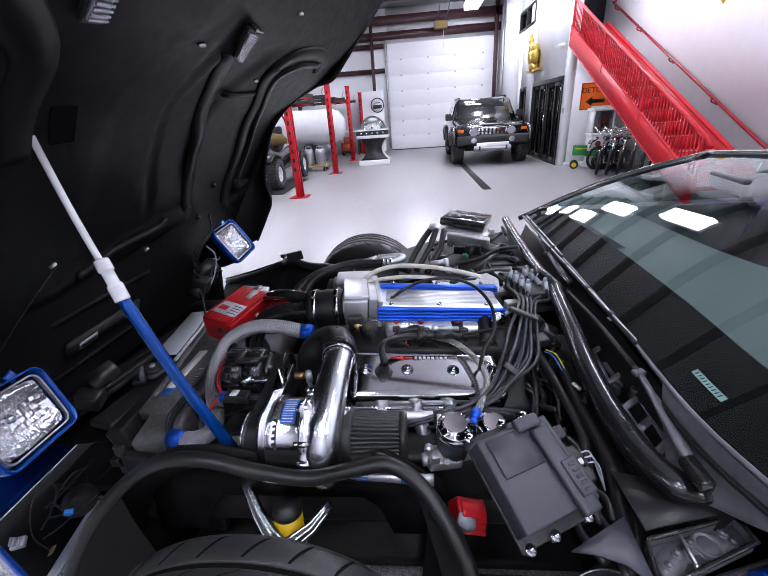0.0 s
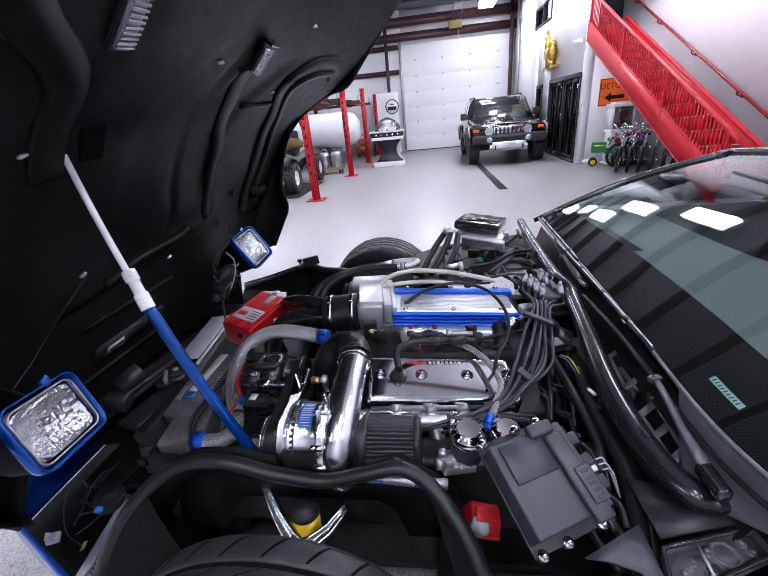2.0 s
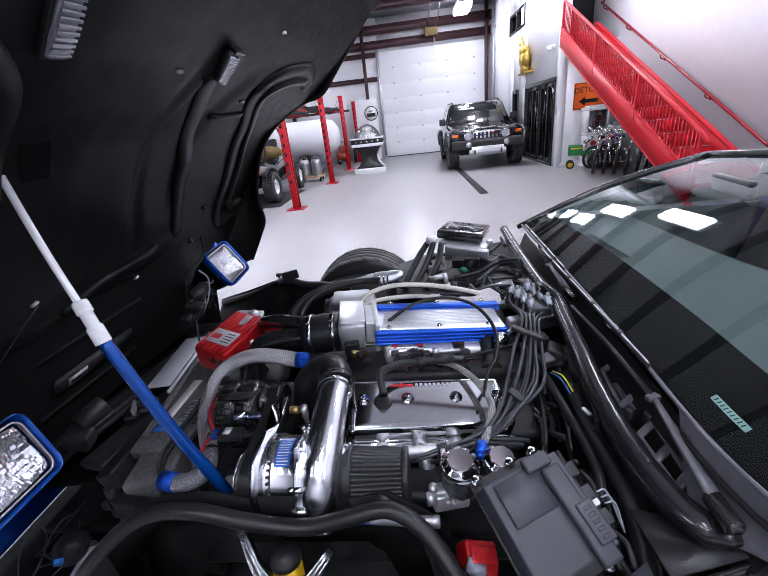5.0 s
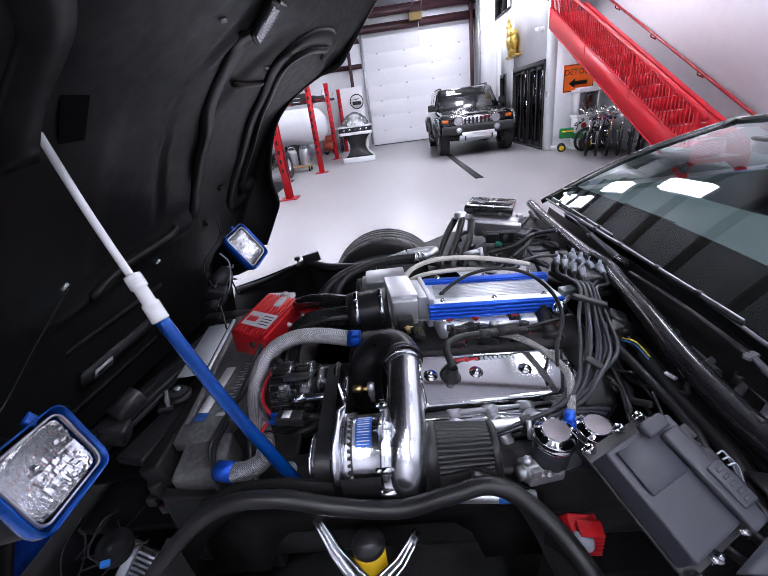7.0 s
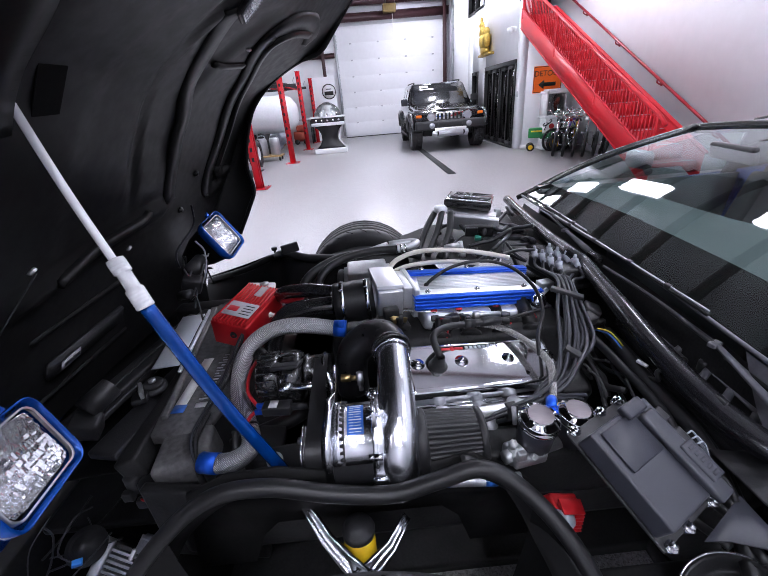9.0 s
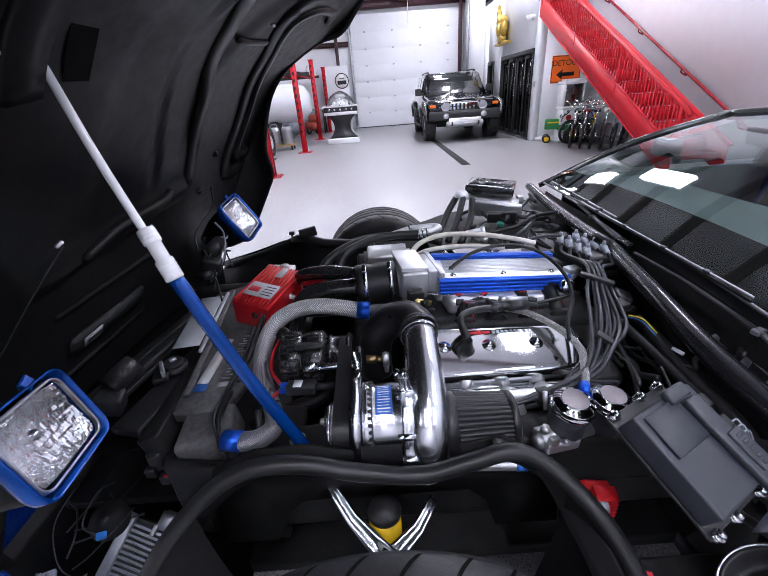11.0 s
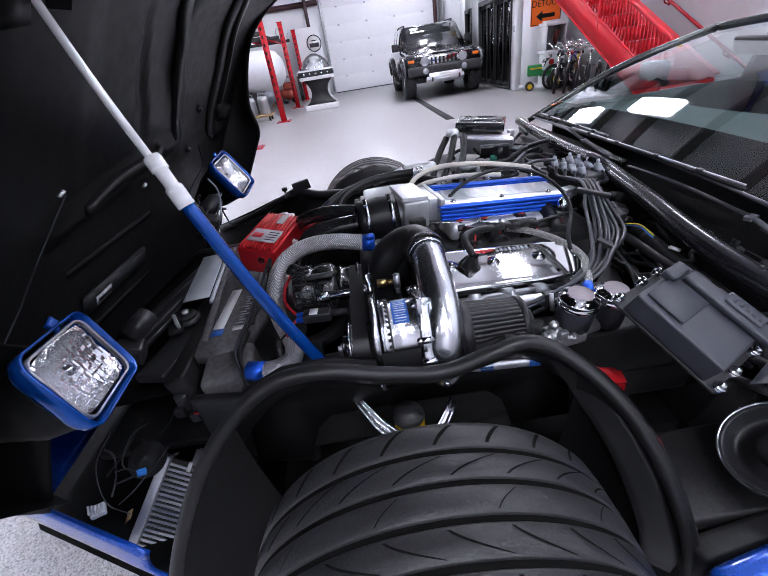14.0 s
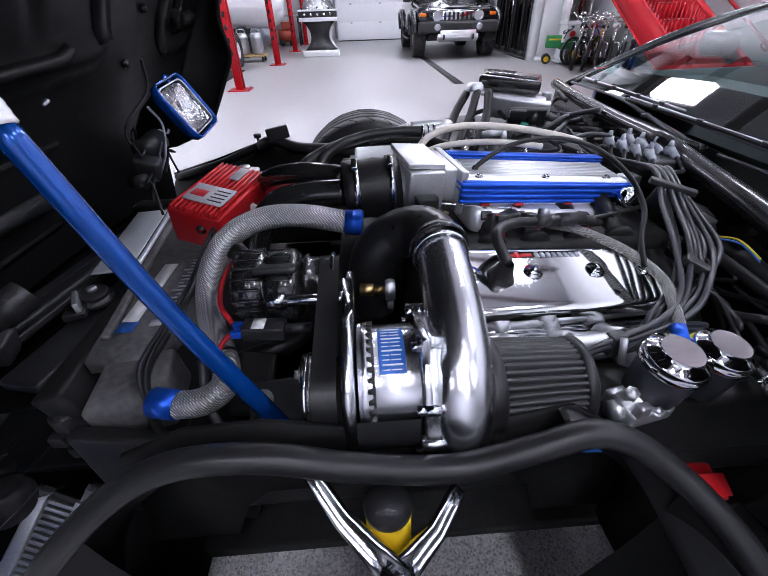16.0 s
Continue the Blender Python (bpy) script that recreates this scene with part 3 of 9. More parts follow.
# ceiling lamps; a few show or reflect, the rest are added unseen for light
lamp0 = None
LAMPS = [(-4.6, y) for y in (-2.1, 2.1, 6.3, 10.5, 14.7)] + [(-0.95, y) for y in (-2.1, 1.1, 4.9, 8.7, 12.5)] + [(3.65, y) for y in (-2.1, 1.2)] + [(3.72, 5.0), (3.72, 8.35), (3.3, 10.7), (2.55, 12.0), (2.8, 14.3), (2.78, 17.12), (0.95, -0.7), (0.95, -3.4)]
for x, y in LAMPS:
    if lamp0 is None:
        lamp0 = thing("ceiling_lamp", (x, y, CEIL - 0.42), "flat white fluorescent ceiling lamp, switched on", "lamp", "ceiling lamps")
        bm = B()
        box(bm, (0, 0, 0.05), (0.56, 1.26, 0.07), bevel=0.02)
        for sx in (-0.4, 0.4):
            cyl(bm, (0, sx, 0.08), (0, sx, 0.42), 0.006, seg=6)
        part("housing", bm, M_WHITEPL, lamp0, local=True)
        bm = B()
        box(bm, (0, 0, -0.06), (0.5, 1.2, 0.15), bevel=0.02)
        part("diffuser", bm, M_LAMP, lamp0, local=True)
    else:
        copy_thing(lamp0, Matrix.Translation((x, y, CEIL - 0.42)))

# ---------------------------------------------------------------- stairs
SX0, SX1 = 4.02, 4.76
SL = 0.505  # rise over run
def stair_z(y):
    return 2.52 + SL * (y - 10.62)  # lower edge of the outer stringer


st = thing("staircase", (4.6, 8.0, 0), "bright red painted steel staircase with barred railing", "stairs", kind="structure")
YF = 5.75
for name, x in (("stringer", SX0), ("stringer", SX1 - 0.03)):
    bm = B()
    poly = [(YF, max(0.0, stair_z(YF))), (10.7, stair_z(10.7)), (10.7, stair_z(10.7) + 0.36), (YF, stair_z(YF) + 0.36)]
    prism(bm, [(a, b) for a, b in poly], (x - 0.02, 0, 0), (0, 1, 0), (0, 0, 1), 0.02)
    for off in (0.0, 0.36):
        p, q = Vector((x + 0.012, YF, stair_z(YF) + off)), Vector((x + 0.012, 10.7, stair_z(10.7) + off))
        d = q - p
        box(bm, (p + q) / 2, (0.075, d.length, 0.022), (math.degrees(math.atan2(d.z, d.y)), 0, 0), 0.005)
    part(name, bm, M_RED, st)
NT = 14
for i in range(NT):
    y = YF + 0.1 + (10.45 - YF - 0.1) * i / (NT - 1)
    z = stair_z(y) + 0.2
    bm = B()
    box(bm, ((SX0 + SX1) / 2, y + 0.13, z), (SX1 - SX0 - 0.06, 0.3, 0.012))
    box(bm, ((SX0 + SX1) / 2, y - 0.012, z - 0.02), (SX1 - SX0 - 0.06, 0.012, 0.05))
    box(bm, ((SX0 + SX1) / 2, y + 0.28, z + 0.085), (SX1 - SX0 - 0.06, 0.008, 0.165))
    tr = part("tread", bm, M_RED, st)
    bm = B()
    for k in range(14):
        box(bm, (SX0 + 0.1 + k * 0.046, y + 0.03, z + 0.008), (0.034, 0.045, 0.006))
    part("grip_strip", bm, M_LABELGREY, tr, "worn grey anti-slip nosing")
def rail_z(y):
    return stair_z(y) + 0.86


bm = B()
tube(bm, [(SX0, YF - 0.12, rail_z(YF - 0.12) - 0.04), (SX0, YF, rail_z(YF)), (SX0, 10.62, rail_z(10.62))], 0.026, 10, smooth=False)
part("top_rail", bm, M_RED, st)
for i in range(65):
    y = YF + 0.10 + i * 0.0745
    bm = B()
    box(bm, (SX0, y, (stair_z(y) + 0.37 + rail_z(y)) / 2), (0.015, 0.015, rail_z(y) - stair_z(y) - 0.38))
    part("baluster", bm, M_RED, st)
for y in (YF + 0.02, 7.3, 8.9, 10.62):
    bm = B()
    box(bm, (SX0, y, (stair_z(y) + 0.2 + rail_z(y)) / 2), (0.045, 0.045, rail_z(y) - stair_z(y) - 0.2), bevel=0.005)
    part("rail_post", bm, M_RED, st)
bm = B()
box(bm, ((SX0 + SX1) / 2, 10.66, 2.62), (SX1 - SX0, 0.06, 0.16), bevel=0.004)
part("landing_edge", bm, M_RED, st)
# wall rail
wr = thing("wall_handrail", (X1, 8.5, 1.9), "thin dark red steel handrail bracketed to the white wall", "handrail", kind="structure")
def wz(y):
    return 0.745 + (3.45 - 0.745) * (y - 6.4) / (11.6 - 6.4)


bm = B()
tube(bm, [(X1 - 0.01, 5.4, wz(5.4)), (X1 - 0.09, 5.45, wz(5.45)), (X1 - 0.09, 11.55, wz(11.55)), (X1 - 0.01, 11.6, wz(11.6))], 0.022, 10, smooth=False)
part("rail", bm, M_REDDARK, wr)
for y in (6.2, 7.55, 8.9, 10.25, 11.4):
    bm = B()
    tube(bm, [(X1 - 0.09, y, wz(y)), (X1 - 0.09, y, wz(y) - 0.06), (X1 - 0.04, y, wz(y) - 0.09), (X1, y, wz(y) - 0.09)], 0.011, 8)
    cyl(bm, (X1 - 0.012, y, wz(y) - 0.09), (X1 - 0.001, y, wz(y) - 0.09), 0.032, seg=14)
    part("bracket", bm, M_REDDARK, wr)


# ---------------------------------------------------------------- the sports car with its clamshell hood up
CY = 1.97  # car's centre line
car = thing("sports_car", (1.2, CY, 0), "blue two seat sports car with its front clamshell hood propped open", "car")


def tyre_mesh(R, W, rim, seg=120):
    """A low-profile tyre about the y axis with four circumferential grooves and rounded shoulders."""
    bm = B()
    hw = W / 2
    prof = [(-hw * 0.86, rim), (-hw * 0.98, rim + 0.02), (-hw * 1.02, (R + rim) / 2), (-hw * 0.985, R - 0.032), (-hw * 0.93, R - 0.016), (-hw * 0.84, R - 0.008)]
    for c in (-0.52, -0.17, 0.17, 0.52):
        e = 0.034
        top = R - 0.010 * abs(c) ** 2
        prof += [(hw * (c - e) - 0.002, top), (hw * (c - e), top - 0.002), (hw * (c - e) + 0.001, top - 0.010), (hw * (c + e) - 0.001, top - 0.010), (hw * (c + e), top - 0.002), (hw * (c + e) + 0.002, top)]
    prof += [(hw * 0.84, R - 0.008), (hw * 0.93, R - 0.016), (hw * 0.985, R - 0.032), (hw * 1.02, (R + rim) / 2), (hw * 0.98, rim + 0.02), (hw * 0.86, rim)]
    lathe(bm, (0, 0, 0), (0, 1, 0), prof, seg, close=True)
    return bm


def tread_top(R, f):
    """Height of the tread surface at f half-widths from the middle."""
    f = abs(f)
    return R - 0.010 * f * f if f < 0.84 else R - 0.008 - 0.05 * (f - 0.84) - 1.0 * (f - 0.84) ** 2


def sipe(bm, R, W, a, f0, f1, sweep, wid):
    hw = W / 2
    n = 6
    for k in range(n):
        vs = []
        for fk, sgn in ((k, -1), (k + 1, -1), (k + 1, 1), (k, 1)):
            t = fk / n
            f = f0 + (f1 - f0) * t
            ang = a + sweep * t * (0.5 + 0.5 * t) + sgn * wid * (0.4 + 0.6 * math.sin(math.pi * (0.15 + 0.7 * t)))
            r = tread_top(R, f) + 0.0011
            vs.append(bm.verts.new((r * math.sin(ang), f * hw, r * math.cos(ang))))
        bm.faces.new(vs)


def tread_cuts(R, W, seg=26):
    """Swept cuts across the shoulders and ribs, as dark strips standing for their shade."""
    bm = B()
    for i in range(seg):
        a = 2 * math.pi * i / seg
        sipe(bm, R, W, a, -0.60, -0.97, 0.16, 0.012)
        sipe(bm, R, W, a + 0.05, 0.60, 0.97, 0.16, 0.012)
        sipe(bm, R, W, a + 0.03, -0.24, -0.46, 0.22, 0.010)
        sipe(bm, R, W, a + 0.09, 0.24, 0.46, 0.22, 0.010)
        if i % 2:
            sipe(bm, R, W, a, -0.10, 0.10, 0.10, 0.004)
    return bm


def wheel(at, R, W, rim, parent):
    m = Matrix.Translation(at)
    t = B()
    merge(t, tyre_mesh(R, W, rim), m)
    w = part("wheel", t, M_TYREDUST, parent, "wide black tyre with a directional tread")
    t = B()
    merge(t, tread_cuts(R, W), m)
    cuts = part("sipe_shade", t, M_SHADEFRIT, w)
    tagged(cuts, kind="stuff")
    # dark rings lying in the grooves put their shade into colour
    for c in (-0.52, -0.17, 0.17, 0.52):
        t = B()
        q = B()
        yy, rr = W / 2 * c, R - 0.010 * c * c - 0.0045
        lathe(q, (0, yy, 0), (0, 1, 0), [(-W / 2 * 0.036, rr), (W / 2 * 0.036, rr)], 120)
        merge(t, q, m)
        part("groove_shade", t, M_SHADEFRIT, w)
    t = B()
    q = B()
    lathe(q, (0, 0, 0), (0, 1, 0), [(-W * 0.42, rim + 0.004), (-W * 0.4, rim - 0.02), (0.02, rim - 0.03), (W * 0.4, rim - 0.02), (W * 0.42, rim + 0.004)], 48)
    for i in range(5):
        a = 2 * math.pi * i / 5
        d = Vector((math.sin(a), 0, math.cos(a)))
        for s in (-1, 1):
            tube(q, [d * 0.05 + Vector((0, s * W * 0.28, 0)), d * rim * 0.6 + Vector((0, s * W * 0.32, 0)), d * (rim - 0.02) + Vector((0, s * W * 0.36, 0))], 0.03, 8, 4, squash=0.6)
    cyl(q, (0, -W * 0.33, 0), (0, W * 0.33, 0), 0.06)
    merge(t, q, m)
    part("rim", t, M_CAST, w)


TX = 0.2
wheel((TX + 0.015, 0.918, 0.353), 0.353, 0.30, 0.216, car)
wheel((TX + 0.03, 2.97, 0.348), 0.348, 0.28, 0.216, car)
wheel((2.95, 0.98, 0.33), 0.335, 0.28, 0.216, car)
wheel((2.95, 2.96, 0.33), 0.335, 0.28, 0.216, car)

# inner wheelhouse of the near side, with its rolled rubber lip
ARCH = [(-0.44, 1.06, 0.12), (-0.36, 1.10, 0.33), (-0.25, 1.15, 0.53), (-0.15, 1.19, 0.64), (-0.06, 1.22, 0.688), (0.05, 1.225, 0.692),
        (0.17, 1.22, 0.662), (0.29, 1.22, 0.643), (0.39, 1.225, 0.665), (0.475, 1.23, 0.678), (0.55, 1.2, 0.645), (0.62, 1.12, 0.585),
        (0.665, 1.03, 0.49), (0.69, 0.95, 0.36), (0.70, 0.93, 0.25)]
bm = B()
tube(bm, ARCH, 0.018, 14, 8, squash=0.9)
part("arch_lip", bm, M_SEAL, car, "thick rolled black rubber wheelhouse lip")
C = curve_points(ARCH, 6)
bm = B()
RET = [p for p in C if p.x > 0.44]
def lip_return(u, v):
    p = RET[int(round(u * (len(RET) - 1)))]
    d = Vector((0.2 - p.x, 0, 0.36 - p.z)).normalized()
    w = 0.058 * min(1.0, u * 2.2)
    return p + d * (0.012 + w * v) + Vector((0, 0.012 + 0.035 * v, 0))
sheet(bm, lip_return, len(RET) - 1, 4, thick=(0, 0.004, 0))
part("lip_return", bm, M_SEAL, car, "flat inner return of the wheelhouse lip")
bm = B()
def house(u, v):
    p = C[min(len(C) - 1, int(round(u * (len(C) - 1))))]
    d = Vector((p.x - 0.2, 0, p.z - 0.33))
    deep = Vector((0.2 + d.x * 0.93, 1.33, 0.33 + d.z * 0.86 - 0.05))
    e = v * v * (3 - 2 * v)
    q = p.lerp(deep, e)
    return Vector((q.x, q.y + 0.004, q.z - 0.012 - 0.03 * math.sin(v * 3.1)))
sheet(bm, house, len(C) - 1, 8)
part("wheelhouse_liner", bm, M_LINER, car, "black moulded inner wheelhouse liner")
for nm, ks in (("front_splash_shield", [p for p in C if p.x < -0.14]), ("rear_splash_shield", [p for p in C if p.x > 0.56])):
    bm = B()
    k = len(ks) - 1
    def shield(u, v, ks=ks, k=k):
        p = ks[int(round(u * k))]
        e = v * v * (3 - 2 * v)
        return Vector((p.x + (0.2 - p.x) * 0.10 * e, p.y - 0.012 + 0.03 * e, p.z - 0.008 + (0.06 - p.z) * v))
    sheet(bm, shield, k, 8)
    part(nm, bm, M_LINER, car, "black moulded splash shield")
bm = B()
prism(bm, [(-0.20, 0.36), (-0.06, 0.36), (-0.02, 0.46), (0.02, 0.50), (0.40, 0.50), (0.44, 0.46), (0.47, 0.36), (0.62, 0.36), (0.60, 0.56), (0.47, 0.66), (0.29, 0.63), (0.17, 0.645), (0.05, 0.675), (-0.06, 0.67), (-0.16, 0.62)], (0, 1.29, 0), (1, 0, 0), (0, 0, 1), 0.008)
part("liner_wall", bm, M_LINER, car, "black inner wall of the wheelhouse")
# front suspension: forged A-arm and the yellow damper
sus = part("damper", (lambda b: (cyl(b, (0.205, 1.225, 0.30), (0.205, 1.25, 0.482), 0.036, seg=28), b)[1])(B()), M_YELLOW, car, "yellow shock absorber body")
bm = B()
lathe(bm, (0.205, 1.25, 0.482), (0, 0.1, 1), [(0, 0.034), (0.001, 0.037), (0.01, 0.038), (0.018, 0.036), (0.02, 0.03), (0.03, 0.029), (0.031, 0)], 28)
part("damper_cap", bm, M_BLACKPL, sus)
bm = B()
for top, mid in (((0.068, 1.315, 0.545), (0.135, 1.235, 0.495)), ((0.318, 1.265, 0.50), (0.275, 1.215, 0.475))):
    foot = Vector((0.212, 1.165, 0.462))
    a, b2 = Vector(top), Vector(mid)
    rings = []
    for q, w in ((a, 0.011), (a.lerp(b2, 0.5), 0.012), (b2, 0.014), (b2.lerp(foot, 0.6), 0.018), (foot, 0.022)):
        d = (foot - a).normalized()
        side = d.cross(Vector((0, -0.6, 0.8))).normalized()
        nrm = side.cross(d)
        rings.append([q + side * w * sx + nrm * h for sx, h in ((-1, -0.008), (-1, 0.006), (-0.6, 0.009), (-0.35, 0.004), (0.35, 0.004), (0.6, 0.009), (1, 0.006), (1, -0.008))])
    loft(bm, rings)
cyl(bm, (0.212, 1.165, 0.42), (0.212, 1.165, 0.472), 0.027, 0.024)
part("control_arm", bm, M_POLISH, car, "forged bare aluminium upper control arm")

# clamshell hood: inner skin with stiffening channels, standing on its front hinge
HP = [(-0.80, 0.42), (-0.745, 0.60), (-0.66, 0.80), (-0.575, 0.975), (-0.45, 1.19), (-0.30, 1.41), (-0.12, 1.535), (0.06, 1.63), (0.22, 1.76), (0.40, 1.96), (0.52, 2.10)]
HC = curve_points([(x, 0, z) for x, z in HP], 8)
HY0, HY1 = 0.86, 3.02


def hood_at(u, v, lift=0.0):
    """u from hinge to rear edge, v across the car."""
    f = u * (len(HC) - 1)
    i = min(int(f), len(HC) - 2)
    p = HC[i].lerp(HC[i + 1], f - i)
    d = (HC[i + 1] - HC[i]).normalized()
    nrm = Vector((d.z, 0, -d.x))  # towards the engine
    half = (HY1 - HY0) / 2 * (0.76 + 0.24 * min(1.0, u / 0.35))
    y = (HY0 + HY1) / 2 + half * (2 * v - 1)
    c = (2 * v - 1)
    crown = -0.05 * (1 - c * c)
    skew = -0.10 * (1 - v) * max(0.0, 1 - u * 2.2)  # near front corner sits further forward
    return Vector((p.x + skew, y, p.z)) + nrm * (lift + crown + 0.03)


def band(x, c, w, s=0.012):
    t = min(1.0, max(0.0, (w / 2 + s - abs(x - c)) / s))
    return t * t * (3 - 2 * t)


def hood_relief(u, v):
    h = 0.006 * band(v, 0.32 + 0.03 * u, 0.10, 0.05) * band(u, 0.60, 0.5, 0.12)
    h -= 0.010 * band(v, 0.56 - 0.25 * (u - 0.4), 0.012, 0.012) * band(u, 0.53, 0.30, 0.05)
    h -= 0.014 * band(v, 0.60, 0.08, 0.04) * band(u, 0.55, 0.24, 0.06)
    h += 0.020 * band(u, 0.30 + 0.10 * (v - 0.48), 0.012, 0.018) * band(v, 0.52, 0.32, 0.06)
    h += 0.018 * band(u, 0.95, 0.04, 0.03)
    return h


bm = B()
sheet(bm, lambda u, v: hood_at(u, v, hood_relief(u, v)), 110, 110)
hood = part("hood", bm, M_HOOD, car, "black moulded underside of the raised clamshell hood")
bm = B()
sheet(bm, lambda u, v: hood_at(u, v, -0.035), 40, 24)
part("outer_skin", bm, M_BLUE, hood, "glossy blue outer hood skin")


def fender(y, out, nm):
    """Fender flank: from the hood skin down to the wheel-arch cut, with a rolled edge."""
    arch = curve_points([(-0.50, 0, 0.70), (-0.405, 0, 0.86), (-0.36, 0, 0.955), (-0.372, 0, 1.09), (-0.322, 0, 1.27), (-0.254, 0, 1.395), (-0.135, 0, 1.50), (0.0, 0, 1.57),
                         (0.114, 0, 1.60), (0.20, 0, 1.69), (0.29, 0, 1.80), (0.40, 0, 1.94), (0.52, 0, 2.09)], 6)
    n = len(arch)
    b = B()
    def fn(u, v):
        a = arch[min(n - 1, int(round(u * (n - 1))))]
        f = u * 0.9 + 0.1 * u
        h = hood_at(0.12 + 0.88 * f, 0.0 if out < 0 else 1.0, 0.0)
        q = Vector((a.x, y, a.z)).lerp(Vector((h.x, h.y, h.z)), v)
        q.y += out * 0.03 * math.sin(v * math.pi)
        return q
    sheet(b, fn, n - 1, 10, thick=(0, out * 0.012, 0))
    f = part("fender", b, [M_HOOD], hood, "black inner face of the fender flank")
    b = B()
    tube(b, [(p.x, y, p.z) for p in arch], 0.011, 8, smooth=False)
    part("fender_lip", b, M_HOOD, hood)
    return f


fender(3.0, 1, "far")
fender(0.88, -1, "near")
M_HOODRIB = mat("worn_black_rib", (0.010, 0.0098, 0.010), 0.34, 0, 0.2, 4, 0.03, 40, spec=0.22)
def hood_pose(u, v, lift=0.0):
    p = hood_at(u, v, hood_relief(u, v) + lift)
    du = hood_at(u + 0.01, v) - hood_at(u - 0.01, v)
    dv = hood_at(u, v + 0.01) - hood_at(u, v - 0.01)
    return frame_axes(p, dv, du)


def hood_strip(name, uvs, width, height, material, label=""):
    """A flat-topped stiffening rib laid along the inner skin."""
    P = curve_points([(u, v, 0) for u, v in uvs], 6)
    b = B()
    rings = []
    for k, p in enumerate(P):
        c = hood_at(p.x, p.y, hood_relief(p.x, p.y))
        a2 = P[min(k + 1, len(P) - 1)]
        a1 = P[max(k - 1, 0)]
        t = (hood_at(a2.x, a2.y) - hood_at(a1.x, a1.y)).normalized()
        nr = (hood_at(p.x, p.y, 0.01) - hood_at(p.x, p.y)).normalized()
        sd = t.cross(nr).normalized()
        rings.append([c - sd * width * 0.62 - nr * 0.006, c - sd * width * 0.45 + nr * height, c + sd * width * 0.45 + nr * height, c + sd * width * 0.62 - nr * 0.006])
    loft(b, rings)
    return part(name, b, material, hood, label)


hood_strip("stiffening_rib", [(0.668, 0.525), (0.63, 0.56), (0.595, 0.588), (0.53, 0.635), (0.472, 0.67), (0.44, 0.672), (0.38, 0.69), (0.335, 0.708)], 0.075, 0.009, M_HOODRIB, "raised stiffening rib of the hood underside")
hood_strip("stiffening_rib", [(0.73, 0.10), (0.67, 0.155), (0.635, 0.20), (0.60, 0.236), (0.565, 0.252), (0.525, 0.262), (0.47, 0.275)], 0.085, 0.011, M_HOODRIB, "raised stiffening rib of the hood underside")
hood_strip("cross_rib", [(0.565, 0.655), (0.575, 0.70), (0.587, 0.75)], 0.022, 0.010, M_HOODRIB)
hood_strip("foot_ledge", [(0.295, 0.40), (0.31, 0.466), (0.316, 0.52), (0.322, 0.60), (0.33, 0.63)], 0.024, 0.016, M_HOODRIB, "raised foot ledge of the hood underside")
# double-stepped raised rim of the wheel bulge in the far flank
BULGE = [(0.715, 0.905), (0.732, 0.875), (0.737, 0.825), (0.712, 0.745), (0.672, 0.712), (0.628, 0.742), (0.556, 0.822), (0.45, 0.868), (0.37, 0.872), (0.335, 0.885), (0.318, 0.925), (0.325, 0.965), (0.345, 0.985)]
hood_strip("bulge_rim", BULGE, 0.085, 0.012, M_HOODRIB, "raised rim of the wheel bulge in the hood underside")
hood_strip("bulge_inner_rim", [(u - 0.014 if u > 0.5 else u + 0.012, v + 0.035 if v < 0.9 else v - 0.005) for u, v in BULGE[2:10]], 0.03, 0.020, M_HOODRIB)
hood_strip("bulge_foot", [(0.372, 0.90), (0.355, 0.93), (0.362, 0.972)], 0.05, 0.026, M_HOODRIB)

# courtesy lamps, square opening, latch brackets under the hood
def hood_box(name, u, v, s, material, lift=0.0, label="", rz=0.0, parent=None):
    b = B()
    m = hood_pose(u, v, lift) @ pose(0, 0, 0, 0, 0, rz)
    t = bmesh.new()
    bmesh.ops.create_cube(t, size=1.0)
    for vv in t.verts:
        vv.co = Vector((vv.co.x * s[0], vv.co.y * s[1], vv.co.z * s[2]))
    bmesh.ops.bevel(t, geom=t.edges[:], offset=min(0.006, min(s) * 0.3), segments=2, affect="EDGES")
    merge(b, t, m)
    return part(name, b, material, parent or hood, label)

# ---------------------------------------------------------------- cowl, windscreen, cabin and body
COWL = [(1.062, 2.80, 0.815), (1.055, 2.60, 0.80), (1.048, 2.30, 0.787), (1.042, 2.10, 0.784), (1.045, 2.03, 0.782), (1.070, 1.985, 0.762), (1.060, 1.89, 0.752),
        (1.038, 1.70, 0.738), (1.018, 1.52, 0.718), (1.014, 1.37, 0.70), (1.028, 1.26, 0.685), (1.060, 1.19, 0.676), (1.10, 1.172, 0.674), (1.14, 1.165, 0.675)]
bm = B()
tube(bm, COWL, lambda t: 0.022 + 0.010 * min(1.0, t * 1.4) - (0.0 if t < 0.86 else 0.005 * abs(math.sin((t - 0.86) * 55)) + 0.10 * (t - 0.86)), 18, 8, squash=0.9)
part("cowl_bar", bm, mat("gloss_black_bar", (0.009, 0.009, 0.011), 0.24, 0, 0.2, 9, coat=0.4), car, "shiny black cross bar in front of the windscreen, dented at its end")
